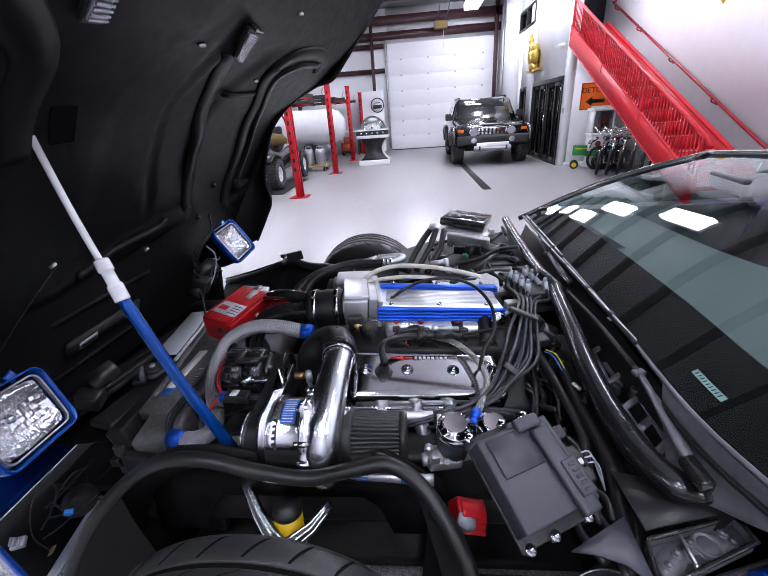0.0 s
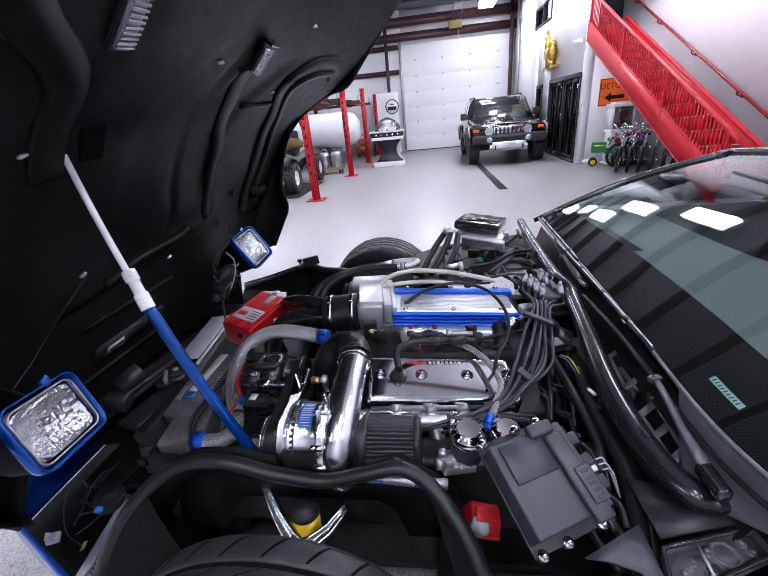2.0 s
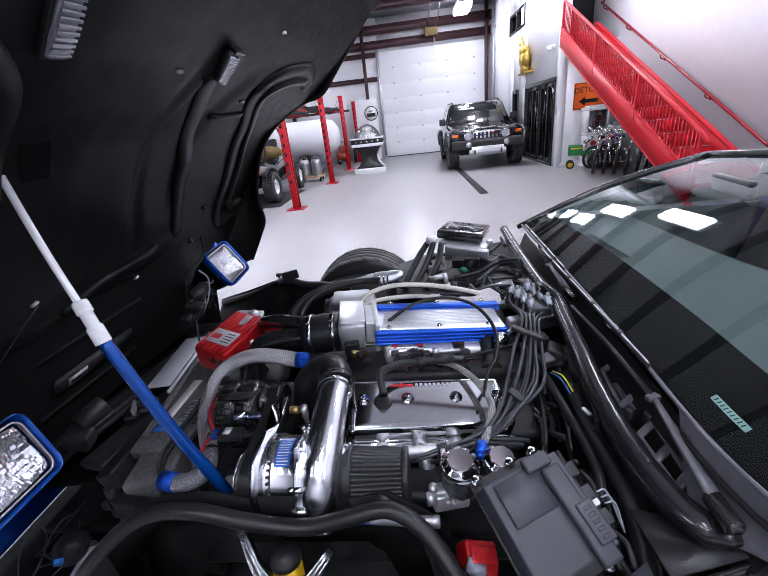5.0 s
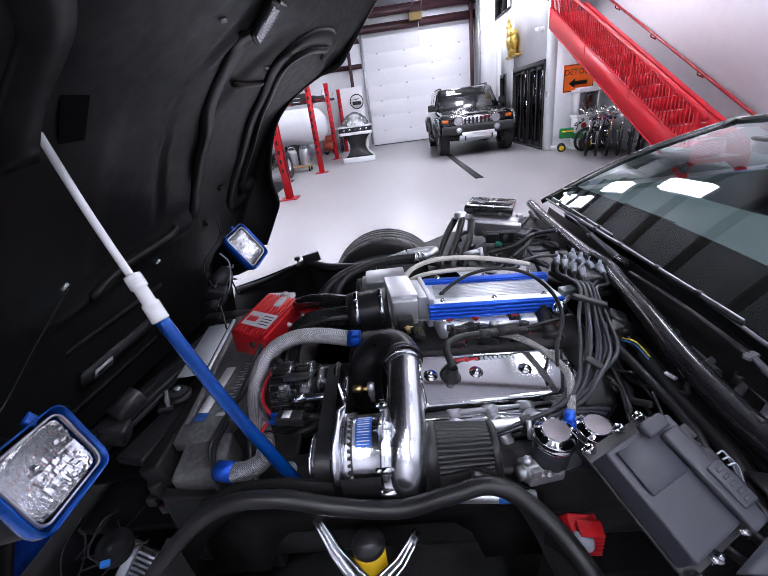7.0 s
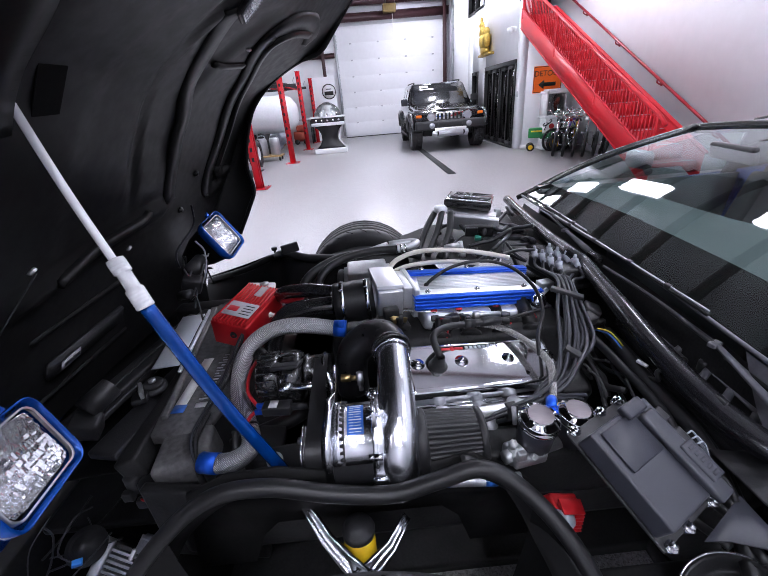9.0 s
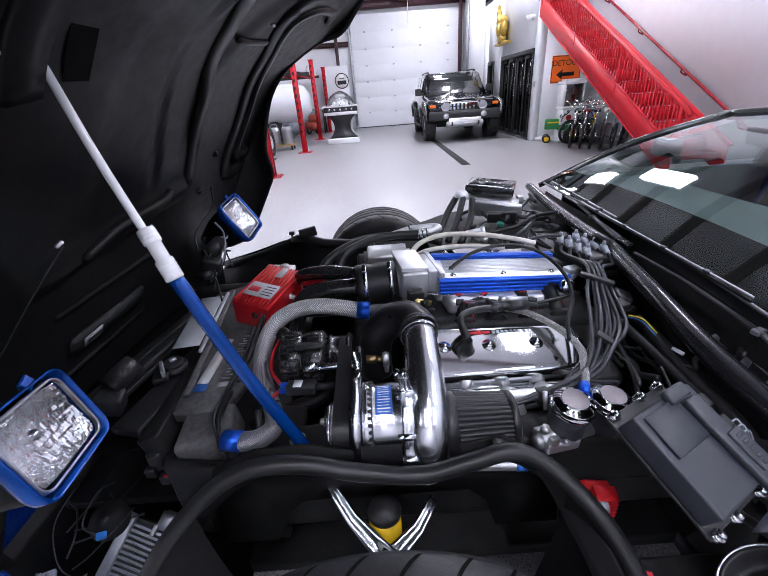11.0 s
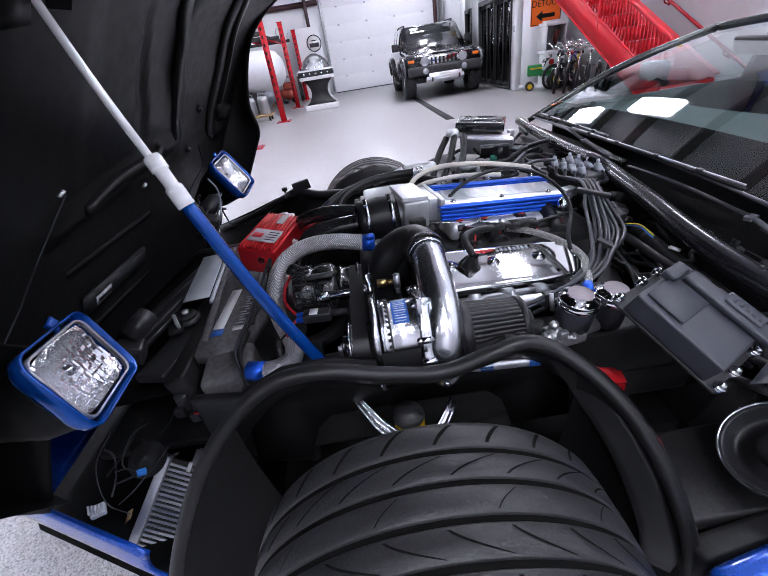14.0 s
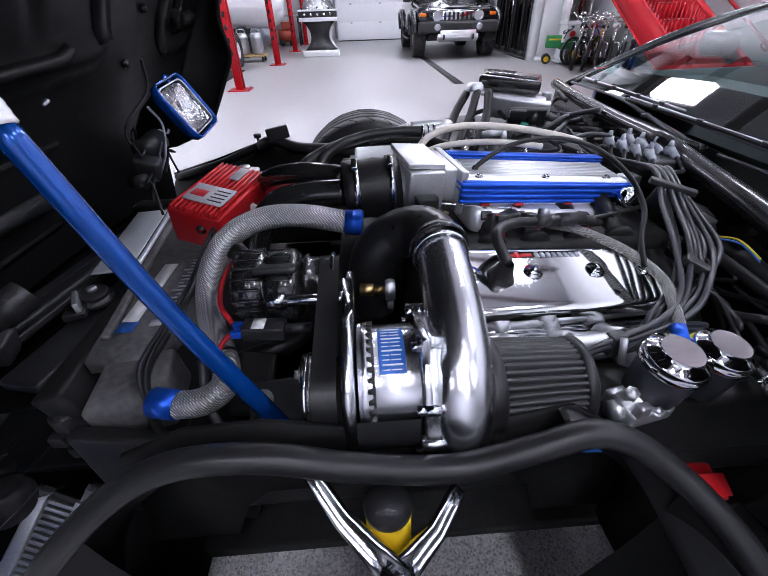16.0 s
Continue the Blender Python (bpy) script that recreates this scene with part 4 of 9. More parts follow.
BASE = curve_points([(1.20, 2.92, 0.80), (1.172, 2.6, 0.812), (1.155, 2.1, 0.82), (1.13, 1.6, 0.815), (1.115, 1.25, 0.80), (1.165, 1.0, 0.785)], 6)
HEAD = curve_points([(2.08, 2.84, 1.10), (2.12, 2.5, 1.125), (2.14, 1.97, 1.14), (2.12, 1.5, 1.13), (2.08, 1.1, 1.095)], 6)


def along(P, t):
    f = max(0.0, min(1.0, t)) * (len(P) - 1)
    i = min(int(f), len(P) - 2)
    return P[i].lerp(P[i + 1], f - i)


def screen(u, v, lift=0.0):
    """u across (0 far side), v up the glass."""
    p, q = along(BASE, u), along(HEAD, u)
    return p.lerp(q, v) + Vector((-0.35, 0, 0.94)) * (0.035 * math.sin(v * math.pi) + lift)


ws = part("windscreen", (lambda b: (sheet(b, lambda u, v: screen(u, v), 30, 20), b)[1])(B()), M_WINDSHIELD, car, "green tinted windscreen")
ws.visible_shadow = False
bm = B()
# printed frit and the hood's dark reflection, both put into this black
sheet(bm, lambda u, v: screen(u, v * 0.16, -0.006), 30, 4)
part("frit_reflection_band", bm, M_SHADEFRIT, ws, "black band along the foot of the glass, frit and the hood's dark reflection in one")
for edge, nm in ((0.0, "a_pillar"), (1.0, "a_pillar")):
    bm = B()
    tube(bm, [screen(edge, -0.04), screen(edge, 0.3), screen(edge, 0.6), screen(edge, 1.0)], lambda t: 0.012 + 0.006 * t, 12, 5, squash=1.2)
    part(nm, bm, M_BLACKGLOSS, car)
bm = B()
tube(bm, [screen(u / 8, 1.01) for u in range(9)], 0.019, 12, 4)
part("header_rail", bm, M_BLACKGLOSS, car)
bm = B()
tube(bm, [screen(u / 10, -0.01, 0.004) for u in range(11)], 0.005, 8, 3)
part("glass_trim", bm, M_COWLGREY, ws, "thin grey strip at the foot of the glass")


def roof(u, v):
    p = along(HEAD, v)
    return Vector((p.x + 0.75 * u, p.y + (CY - p.y) * 0.06 * u, p.z + 0.05 * math.sin(u * 2.2) * (1 - (2 * v - 1) ** 2 * 0.6)))


bm = B()
sheet(bm, roof, 12, 16, thick=(0, 0, -0.03))
part("roof_panel", bm, M_BLACKGLOSS, car)
bm = B()
def hatch(u, v):
    p = roof(1.0, v)
    return Vector((p.x + 0.95 * u, p.y, p.z - 0.24 * u * u - 0.02 * u))
sheet(bm, hatch, 10, 16)
part("rear_hatch_glass", bm, M_DARKGLASS, car)


# lower body as a lofted shell from the door front to the tail
def body_ring(x, hw, top, belt, sill=0.16):
    """half-open ring: sill, flank, belt, deck, belt, flank, sill"""
    pts = []
    for s in (-1, 1):
        row = [(s * hw * 0.9, sill), (s * hw * 0.99, sill + 0.14), (s * hw, 0.45), (s * hw * 0.98, belt - 0.08), (s * hw * 0.93, belt), (s * hw * 0.55, top)]
        pts += row if s < 0 else row[::-1]
    return [(x, CY + 0.02 + y, z) for y, z in pts]


for s, nm in ((-1, "near"), (1, "far")):
    bm = B()
    def door(u, v):
        x = 1.30 + 1.08 * u
        z = 0.18 + (0.60 + 0.06 * u) * v
        bul = 0.06 * math.sin(min(1.0, v * 1.15) * math.pi * 0.9)
        return Vector((x, CY + s * (0.96 + 0.03 * math.sin(u * 3) + bul - 0.05 * v), z))
    sheet(bm, door, 12, 10, thick=(0, -s * 0.08, 0))
    part("door", bm, M_BLUE, car, "shut blue door")
    bm = B()
    sheet(bm, lambda u, v: Vector((1.26 + 1.10 * u, CY + s * (0.86 - 0.04 * v * v), 0.24 + 0.61 * v)), 8, 8, thick=(0, s * 0.02, 0))
    part("door_trim", bm, M_DASH, car, "dark vinyl inner door trim")
    bm = B()
    cyl(bm, (1.95, CY + s * 0.97, 0.86), (1.97, CY + s * 1.06, 0.90), 0.02)
    box(bm, (1.96, CY + s * 1.09, 0.92), (0.09, 0.16, 0.1), bevel=0.03, seg=3)
    part("door_mirror", bm, M_BLACKGLOSS, car)
bm = B()
loft(bm, [body_ring(2.38, 0.97, 0.87, 0.86), body_ring(2.7, 1.0, 0.88, 0.88), body_ring(3.0, 1.01, 0.88, 0.88), body_ring(3.4, 0.99, 0.88, 0.86), body_ring(3.62, 0.93, 0.86, 0.82), body_ring(3.7, 0.86, 0.7, 0.68)])
part("rear_body", bm, M_BLUE, car)
for k in (-0.62, -0.36, 0.36, 0.62):
    bm = B()
    cyl(bm, (3.66, CY + k, 0.62), (3.715, CY + k, 0.62), 0.075, seg=24)
    part("tail_lamp", bm, M_MSDRED, car)
bm = B()
for s in (-1, 1):
    box(bm, (1.5, CY + s * 0.94, 0.17), (1.8, 0.1, 0.1), bevel=0.03)
box(bm, (2.2, CY, 0.16), (2.4, 1.5, 0.05))
# front plate added to stand in for shade on the floor below the engine
box(bm, (0.41, 2.03, 0.16), (1.2, 1.40, 0.05))
part("floor_pan", bm, M_SOOT, car)
# front fascia with the blue bumper lip
bm = B()
def fascia(u, v):
    a = (u - 0.5) * 2
    x = -1.05 + 0.59 * max(0.0, 1 - 0.93 * (1 - abs(a)) / 0.30)
    y = CY + a * (0.93 if a > 0 else 0.83)
    z = 0.12 + 0.18 * v
    return Vector((x - 0.05 * math.sin(v * 2.6), y, z))
sheet(bm, fascia, 40, 8, thick=(0.03, 0, 0))
part("front_bumper", bm, M_BLUE, car, "blue front bumper cover")

# added dark sheet that keeps the bright floor inside the bumper out of sight
bm = B()
def nose_fill_sheet(u, v):
    a = (u - 0.5) * 2
    return Vector((-1.075 + 0.59 * max(0.0, 1 - 0.93 * (1 - abs(a)) / 0.30), CY + a * (0.92 if a > 0 else 0.83), 0.07)).lerp(Vector((-0.22, CY + a * 0.76, 0.05)), v)
sheet(bm, nose_fill_sheet, 40, 8)
part("nose_fill_sheet", bm, M_LINER, car, "added black sheet covering the floor inside the front bumper")
bm = B()
def nose_panel(u, v):
    q = hood_at(0.12, u)
    c = 2 * u - 1
    return Vector((-1.12 + 0.42 * max(0.0, 1 - 0.8 * (1 - abs(c)) / 0.22), CY + c * (0.80 if c > 0 else 0.70), 0.35)).lerp(q, v)
sheet(bm, nose_panel, 40, 8)
part("nose_panel", bm, M_LINER, hood, "black inner face of the hood's nose")

# cowl tray between the bar and the glass
bm = B()
def tray(u, v):
    p = along(curve_points(COWL, 4), u * 0.9)
    q = along(BASE, u * 0.9)
    r = p.lerp(q, v)
    return Vector((r.x + 0.01, r.y, r.z - 0.05 - 0.10 * math.sin(v * 3.14)))
sheet(bm, tray, 40, 6)
part("cowl_tray", bm, M_SOOT, car)
bm = B()
def fire(u, v):
    p = along(curve_points(COWL, 4), u)
    return Vector((p.x + 0.005 - 0.02 * v, p.y, p.z - 0.01 - 0.5 * v))
sheet(bm, fire, 40, 6)
part("firewall", bm, M_BLACKGLOSS, car)
# ladder-like vent braces
def vent_brace(corners, rungs):
    """A flat stamped ladder between four corners (two rails, cross rungs)."""
    a, b2, c2, d = [Vector(p) for p in corners]
    m = part("vent_brace", (lambda q: (tube(q, [a, a.lerp(d, 0.5), d], 0.009, 8, 4, squash=0.4), q)[1])(B()), M_COWLGREY, car, "dark grey stamped vent brace")
    one_bm = B()
    tube(one_bm, [b2, b2.lerp(c2, 0.5), c2], 0.009, 8, 4, squash=0.4)
    part("brace_rail", one_bm, M_COWLGREY, m)
    for k in range(rungs):
        t = k / (rungs - 1)
        q = B()
        tube(q, [a.lerp(d, t), b2.lerp(c2, t)], 0.0095, 8, 2, smooth=False, squash=0.4)
        part("brace_rung", q, M_COWLGREY, m)


vent_brace([(1.095, 1.665, 0.675), (1.140, 1.69, 0.685), (1.125, 1.545, 0.685), (1.075, 1.515, 0.675)], 2)
vent_brace([(1.066, 1.41, 0.675), (1.120, 1.445, 0.685), (1.105, 1.295, 0.68), (1.066, 1.268, 0.672)], 3)
bm = B()
tube(bm, [(1.10, 1.60, 0.68), (1.10, 1.50, 0.675)], 0.009, 8, 2, smooth=False, squash=0.5)
part("vent_brace", bm, M_COWLGREY, car)
for p in ((1.085, 1.49, 0.68), (1.115, 1.46, 0.69)):
    bm = B()
    lathe(bm, p, (0, 0, 1), [(-0.02, 0.012), (0.006, 0.012), (0.008, 0.006), (0.004, 0.0)], 14)
    part("drain_boss", bm, M_BLACKPL, car)


def corner_panel(u, v):
    p, q = along(curve_points(COWL, 4), 0.86 + 0.14 * u), along(BASE, 0.72 + 0.28 * u)
    r = Vector((p.x - 0.012, p.y - 0.03 * u * u, p.z - 0.012)).lerp(q + Vector((0, 0, -0.02)), v)
    return r + Vector((0, 0, -0.03 * math.sin(v * 3.14) * (1 - 0.7 * u)))
bm = B()
sheet(bm, corner_panel, 16, 10)
part("cowl_corner_panel", bm, M_COWLGREY, car, "smooth dark grey cowl corner panel")


# wipers
def wiper(cap, joint, tip, blade0, blade1):
    cap, joint, tip, b0, b1 = [Vector(v) for v in (cap, joint, tip, blade0, blade1)]
    d = (joint - cap).normalized()
    b = B()
    loft(b, [[c + s * w + Vector((0, 0, h)) for s, h in ((-1, 0), (-0.8, hh), (0.8, hh), (1, 0))] for c, w, hh in (
        (cap + d * 0.03, Vector((0.013, 0.004, 0)), 0.010), (cap.lerp(joint, 0.3), Vector((0.015, 0.004, 0)), 0.009), (cap.lerp(joint, 0.7), Vector((0.010, 0.003, 0)), 0.007), (joint, Vector((0.007, 0.002, 0)), 0.006))])
    w = part("wiper", b, M_COWLGREY, car, "black windscreen wiper on its arm")
    b = B()
    tube(b, [joint, joint.lerp(tip, 0.5) + Vector((0, 0, 0.008)), tip], lambda t: 0.0085 - 0.003 * t, 8, 6, squash=0.7)
    part("wiper_arm", b, M_BLACKPL, w)
    b = B()
    box(b, cap, (0.030, 0.075, 0.030), Matrix.Rotation(math.atan2(-d.x, d.y), 3, "Z"), 0.011, 4)
    part("pivot_cap", b, M_BLACKGLOSS, w)
    b = B()
    box(b, joint, (0.03, 0.018, 0.012), Matrix.Rotation(0.3, 3, "Z"), 0.003)
    part("arm_joint", b, M_COWLGREY, w)
    d = b1 - b0
    b = B()
    tube(b, [b0, b0 + d * 0.5 + Vector((0, 0, 0.006)), b1], 0.006, 6, 6)
    bl = part("wiper_blade", b, M_RUBBER, w)
    for t in (0.16, 0.36, 0.6, 0.82):
        b = B()
        box(b, b0 + d * t + Vector((0, 0, 0.008)), (0.014, 0.022, 0.012), None, 0.003)
        part("blade_claw", b, M_BLACKPL, bl)
    b = B()
    tube(b, [b0 + Vector((0, 0, 0.010)) + d * t for t in (0.0, 0.25, 0.5, 0.98)], 0.0026, 8, 4)
    part("blade_spine", b, M_CAST, bl, "bright metal blade spine")


wiper((1.088, 1.185, 0.715), (1.094, 1.43, 0.772), (1.08, 1.88, 0.79), (1.098, 1.475, 0.828), (1.13, 2.38, 0.825))
wiper((1.13, 2.02, 0.765), (1.125, 2.25, 0.80), (1.13, 2.52, 0.82), (1.13, 2.10, 0.835), (1.17, 2.78, 0.83))
bm = B()
tube(bm, [(1.10, 1.40, 0.755), (1.105, 1.2, 0.745), (1.15, 1.02, 0.735)], 0.006, 8, 5)
part("cowl_seal", bm, M_RUBBER, car)

# cabin
bm = B()
def dash(u, v):
    y = 2.85 - 1.8 * u
    hood_y = math.exp(-((u - 0.70) / 0.20) ** 2)
    return Vector((1.24 + 0.56 * v, y, 0.80 + 0.03 * math.sin(v * 2.4) + 0.05 * hood_y * v * v - 0.20 * max(0, v - 0.88) / 0.12))
sheet(bm, dash, 40, 24)
part("dashboard", bm, M_DASH, car)
bm = B()
for k in range(5):
    box(bm, (1.36 + 0.012 * k, 2.35, 0.834), (0.005, 0.34, 0.004))
part("dash_vent", bm, M_BLACKPL, car)
bm = B()
box(bm, (1.74, CY, 0.40), (0.1, 1.7, 0.36), bevel=0.05)
part("dash_panel", bm, M_DASH, car)
for yc in (1.5, 2.44):
    bm = B()
    box(bm, (2.08, yc, 0.36), (0.5, 0.48, 0.18), bevel=0.06, seg=4)
    box(bm, (2.36, yc, 0.68), (0.15, 0.46, 0.66), (0, 18, 0), 0.06, 4)
    for s in (-1, 1):
        box(bm, (2.33, yc + s * 0.2, 0.62), (0.2, 0.1, 0.5), (0, 18, 0), 0.04, 3)
    part("seat", bm, M_SEAT, car, "black leather bucket seat")
bm = B()
box(bm, (2.52, CY, 0.62), (0.05, 1.66, 0.62), (0, 12, 0), 0.02)
part("rear_bulkhead", bm, M_SEAT, car, "black carpeted rear bulkhead")
bm = B()
prism(bm, [(2.30, 0.80), (2.75, 0.80), (2.75, 1.08), (2.52, 1.13), (2.42, 1.12)], (0, 2.86, 0), (1, 0, 0), (0, 0, 1), 0.03)
part("b_pillar", bm, M_BLACKPL, car)
bm = B()
w0 = Vector((1.90, 1.5, 0.70))
pts = [w0 + Vector((0.09 * math.cos(a) * 1.0, 0.18 * math.sin(a), 0.17 * math.cos(a))) for a in (2 * math.pi * i / 24 for i in range(25))]
tube(bm, pts, 0.014, 8, smooth=False, caps=False)
tube(bm, [w0 + Vector((0, -0.17, 0)), w0, w0 + Vector((0, 0.17, 0))], 0.016, 8)
cyl(bm, w0, w0 + Vector((-0.15, 0, -0.06)), 0.035)
part("steering_wheel", bm, M_SEAT, car)
bm = B()
mir = Vector((1.86, 2.34, 1.045))
box(bm, mir, (0.03, 0.26, 0.07), (0, -12, -8), 0.025, 3)
tube(bm, [mir, mir + Vector((0.12, -0.06, 0.06))], 0.01, 8)
part("rear_view_mirror", bm, M_BLACKPL, car)
bm = B()
sheet(bm, lambda u, v: screen(0.733 + 0.06 * u, 0.048 + 0.014 * v, -0.0035), 8, 1)
part("id_plate", bm, M_PLATETEAL, car, "small pale plate at the foot of the windscreen")
bm = B()
for i in range(9):
    u = (i + 0.5) / 9
    p = screen(0.736 + 0.052 * u, 0.055, -0.003)
    box(bm, p, (0.009, 0.002, 0.001), (0, -19, 0))
part("plate_bars", bm, M_CLADDING, car)
bm = B()
sheet(bm, lambda u, v: Vector((1.25 + 1.1 * u, 2.86 - 0.04 * v, 0.86 + (0.22 * min(1.0, u * 1.2)) * v)), 10, 6)
sg = part("side_glass", bm, M_WINDSHIELD, car)
sg.visible_shadow = False

# ---------------------------------------------------------------- engine bay
def one(name, fn, material, label="", parent=None):
    b = B()
    fn(b)
    return part(name, b, material, parent or car, label)


def hose(name, pts, r, material, label="", seg=10, parent=None, n=8):
    return one(name, lambda b: tube(b, pts, r, seg, n), material, label, parent)


# dark mass below: block, rails, tray, far wheelhouse
engine = one("engine_block", lambda b: box(b, (0.60, 1.93, 0.44), (0.62, 0.44, 0.46), None, 0.03), M_SOOT, "grimy black V8 engine block")
one("cylinder_head", lambda b: box(b, (0.62, 1.66, 0.53), (0.55, 0.22, 0.16), (20, 0, 0), 0.02), M_SOOT, parent=engine)
one("cylinder_head", lambda b: box(b, (0.62, 2.22, 0.53), (0.55, 0.22, 0.16), (-20, 0, 0), 0.02), M_SOOT, parent=engine)
one("timing_cover", lambda b: box(b, (0.22, 1.92, 0.46), (0.18, 0.34, 0.4), None, 0.04), M_SOOT, parent=engine)
one("crank_pulley", lambda b: lathe(b, (0.09, 1.93, 0.36), (1, 0, 0), [(0, 0), (0, 0.08), (0.006, 0.09), (0.02, 0.082), (0.036, 0.09), (0.042, 0.05)], 32), M_SOOT, parent=engine)
one("frame_rail", lambda b: (box(b, (0.42, 1.40, 0.36), (1.4, 0.09, 0.14), bevel=0.02), box(b, (0.55, 1.385, 0.50), (0.95, 0.1, 0.16), (0, 2, 0), 0.02)), M_SOOT)
one("frame_rail", lambda b: box(b, (0.2, 2.52, 0.38), (1.9, 0.09, 0.2), bevel=0.02), M_SOOT)
one("front_under_tray", lambda b: box(b, (-0.42, 2.10, 0.17), (0.9, 1.10, 0.03), bevel=0.008), M_SOOT)
one("radiator_core", lambda b: box(b, (-0.40, 1.98, 0.35), (0.07, 0.98, 0.34), (0, -18, 0), 0.01), M_SOOT)
one("inner_panel", lambda b: (box(b, (-0.22, 1.40, 0.36), (0.3, 0.03, 0.28), (0, 0, -8), 0.01)), M_SOOT)


def far_house(u, v):
    x = -0.30 + 1.05 * u
    z = 0.26 + 0.37 * math.sin(min(1.0, max(0.0, u)) * math.pi) ** 0.6
    return Vector((x, 2.62 + 0.2 * v, z - 0.02 * v))


one("far_wheelhouse", lambda b: (sheet(b, far_house, 20, 6), prism(b, [(-0.3, 0.2), (0.75, 0.2), (0.72, 0.42), (0.6, 0.56), (0.4, 0.63), (0.1, 0.63), (-0.12, 0.56), (-0.27, 0.42)], (0, 2.63, 0), (1, 0, 0), (0, 0, 1), 0.01)), M_SOOT)
one("far_fender_brace", lambda b: (tube(b, [(-0.72, 2.9, 0.45), (-0.45, 2.80, 0.54), (-0.27, 2.76, 0.615), (-0.2, 2.72, 0.64)], 0.018, 8, 6),
                                   tube(b, [(-0.24, 2.74, 0.63), (-0.17, 2.66, 0.665), (-0.06, 2.62, 0.645), (0.05, 2.6, 0.64), (0.2, 2.58, 0.62)], 0.022, 10, 6),
                                   box(b, (-0.14, 2.64, 0.70), (0.09, 0.02, 0.05), (0, -8, 12), 0.006)), M_BLACKPL, "black far side fender brace with an upright clip")
def fender_drop(u, v):
    top = curve_points([(-0.74, 2.975, 0.455), (-0.5, 2.915, 0.53), (-0.3, 2.825, 0.60), (-0.15, 2.70, 0.648), (0.0, 2.64, 0.64), (0.2, 2.58, 0.61)], 4)
    p = top[min(len(top) - 1, int(round(u * (len(top) - 1))))]
    return Vector((p.x, p.y - 0.01 - 0.30 * v * (1 - 0.6 * u), p.z - 0.004 - 0.26 * v * v - 0.05 * v))


one("far_fender_panel", lambda b: sheet(b, fender_drop, 20, 8), M_HOOD, "black inner panel of the far fender")
# added dark sheet filling the far corner so no bright floor shows
one("corner_fill_sheet", lambda b: sheet(b, lambda u, v: Vector((0.46 + 0.60 * u, 2.30 + 0.55 * v, 0.655 + 0.06 * u + 0.015 * math.sin(9 * u + 5 * v))), 14, 10), M_SOOT, "added black sheet hiding the floor behind the engine")
one("far_fender_edge", lambda b: tube(b, [(-0.74, 2.93, 0.458), (-0.5, 2.86, 0.535), (-0.3, 2.79, 0.61)], 0.008, 8, 6), M_BLACKGLOSS)
one("bonnet_bump_stop", lambda b: (cyl(b, (-0.255, 2.765, 0.62), (-0.255, 2.765, 0.66), 0.006), cyl(b, (-0.255, 2.765, 0.655), (-0.255, 2.765, 0.67), 0.016)), M_RUBBER)

# intake plenum with blue rails
PX0, PX1 = 0.405, 0.86
def tiltz(x):
    return 0.02 - 0.12 * (x - PX0)


def plenum(b):
    r = (0, math.degrees(0.12), 8)
    box(b, (0.625, 1.90, 0.735), (0.45, 0.15, 0.07), r, 0.012, 3)
    box(b, (0.63, 1.91, 0.675), (0.42, 0.24, 0.06), r, 0.02)


plen = one("intake_plenum", plenum, M_BRIGHTCAST, "silver ribbed aluminium intake plenum")
for k in range(9):
    one("plenum_rib", lambda b: box(b, (0.64, 1.856 + k * 0.0115, 0.7705), (0.41, 0.005, 0.005), (0, math.degrees(0.12), 8)), M_BRIGHTCAST, parent=plen)


def fin_rail(b, y0, z0, h, y1):
    ang = math.degrees(math.atan2(y1 - y0, PX1 - PX0))
    r = (0, math.degrees(0.12), ang)
    c = Vector(((PX0 + PX1) / 2 + 0.005, (y0 + y1) / 2, z0 - 0.007))
    box(b, c, (PX1 - PX0 + 0.0, 0.022, h), r, 0.004)
    for k in range(4):
        box(b, c + Vector((0, 0, -h / 2 + h * (k + 0.5) / 4)), (PX1 - PX0 + 0.006, 0.034, h / 4 * 0.55), r, 0.003)


rn = one("fuel_rail", lambda b: fin_rail(b, 1.793, 0.745, 0.052, 1.868), M_BLUEBR, "blue anodised finned rail", plen)
one("fuel_rail", lambda b: fin_rail(b, 1.945, 0.775, 0.03, 2.02), M_BLUEBR, "blue anodised finned rail", plen)
for x in (0.46, 0.63, 0.80):
    one("rail_bolt", lambda b: bolt(b, (x, 1.81 + 0.165 * (x - 0.46), 0.778 + tiltz(x)), (0, 0, 1), 0.006, 0.005), M_CHROME, parent=plen)
    one("rail_bolt", lambda b: bolt(b, (x, 1.955 + 0.165 * (x - 0.46), 0.797 + tiltz(x)), (0, 0, 1), 0.006, 0.005), M_CHROME, parent=plen)


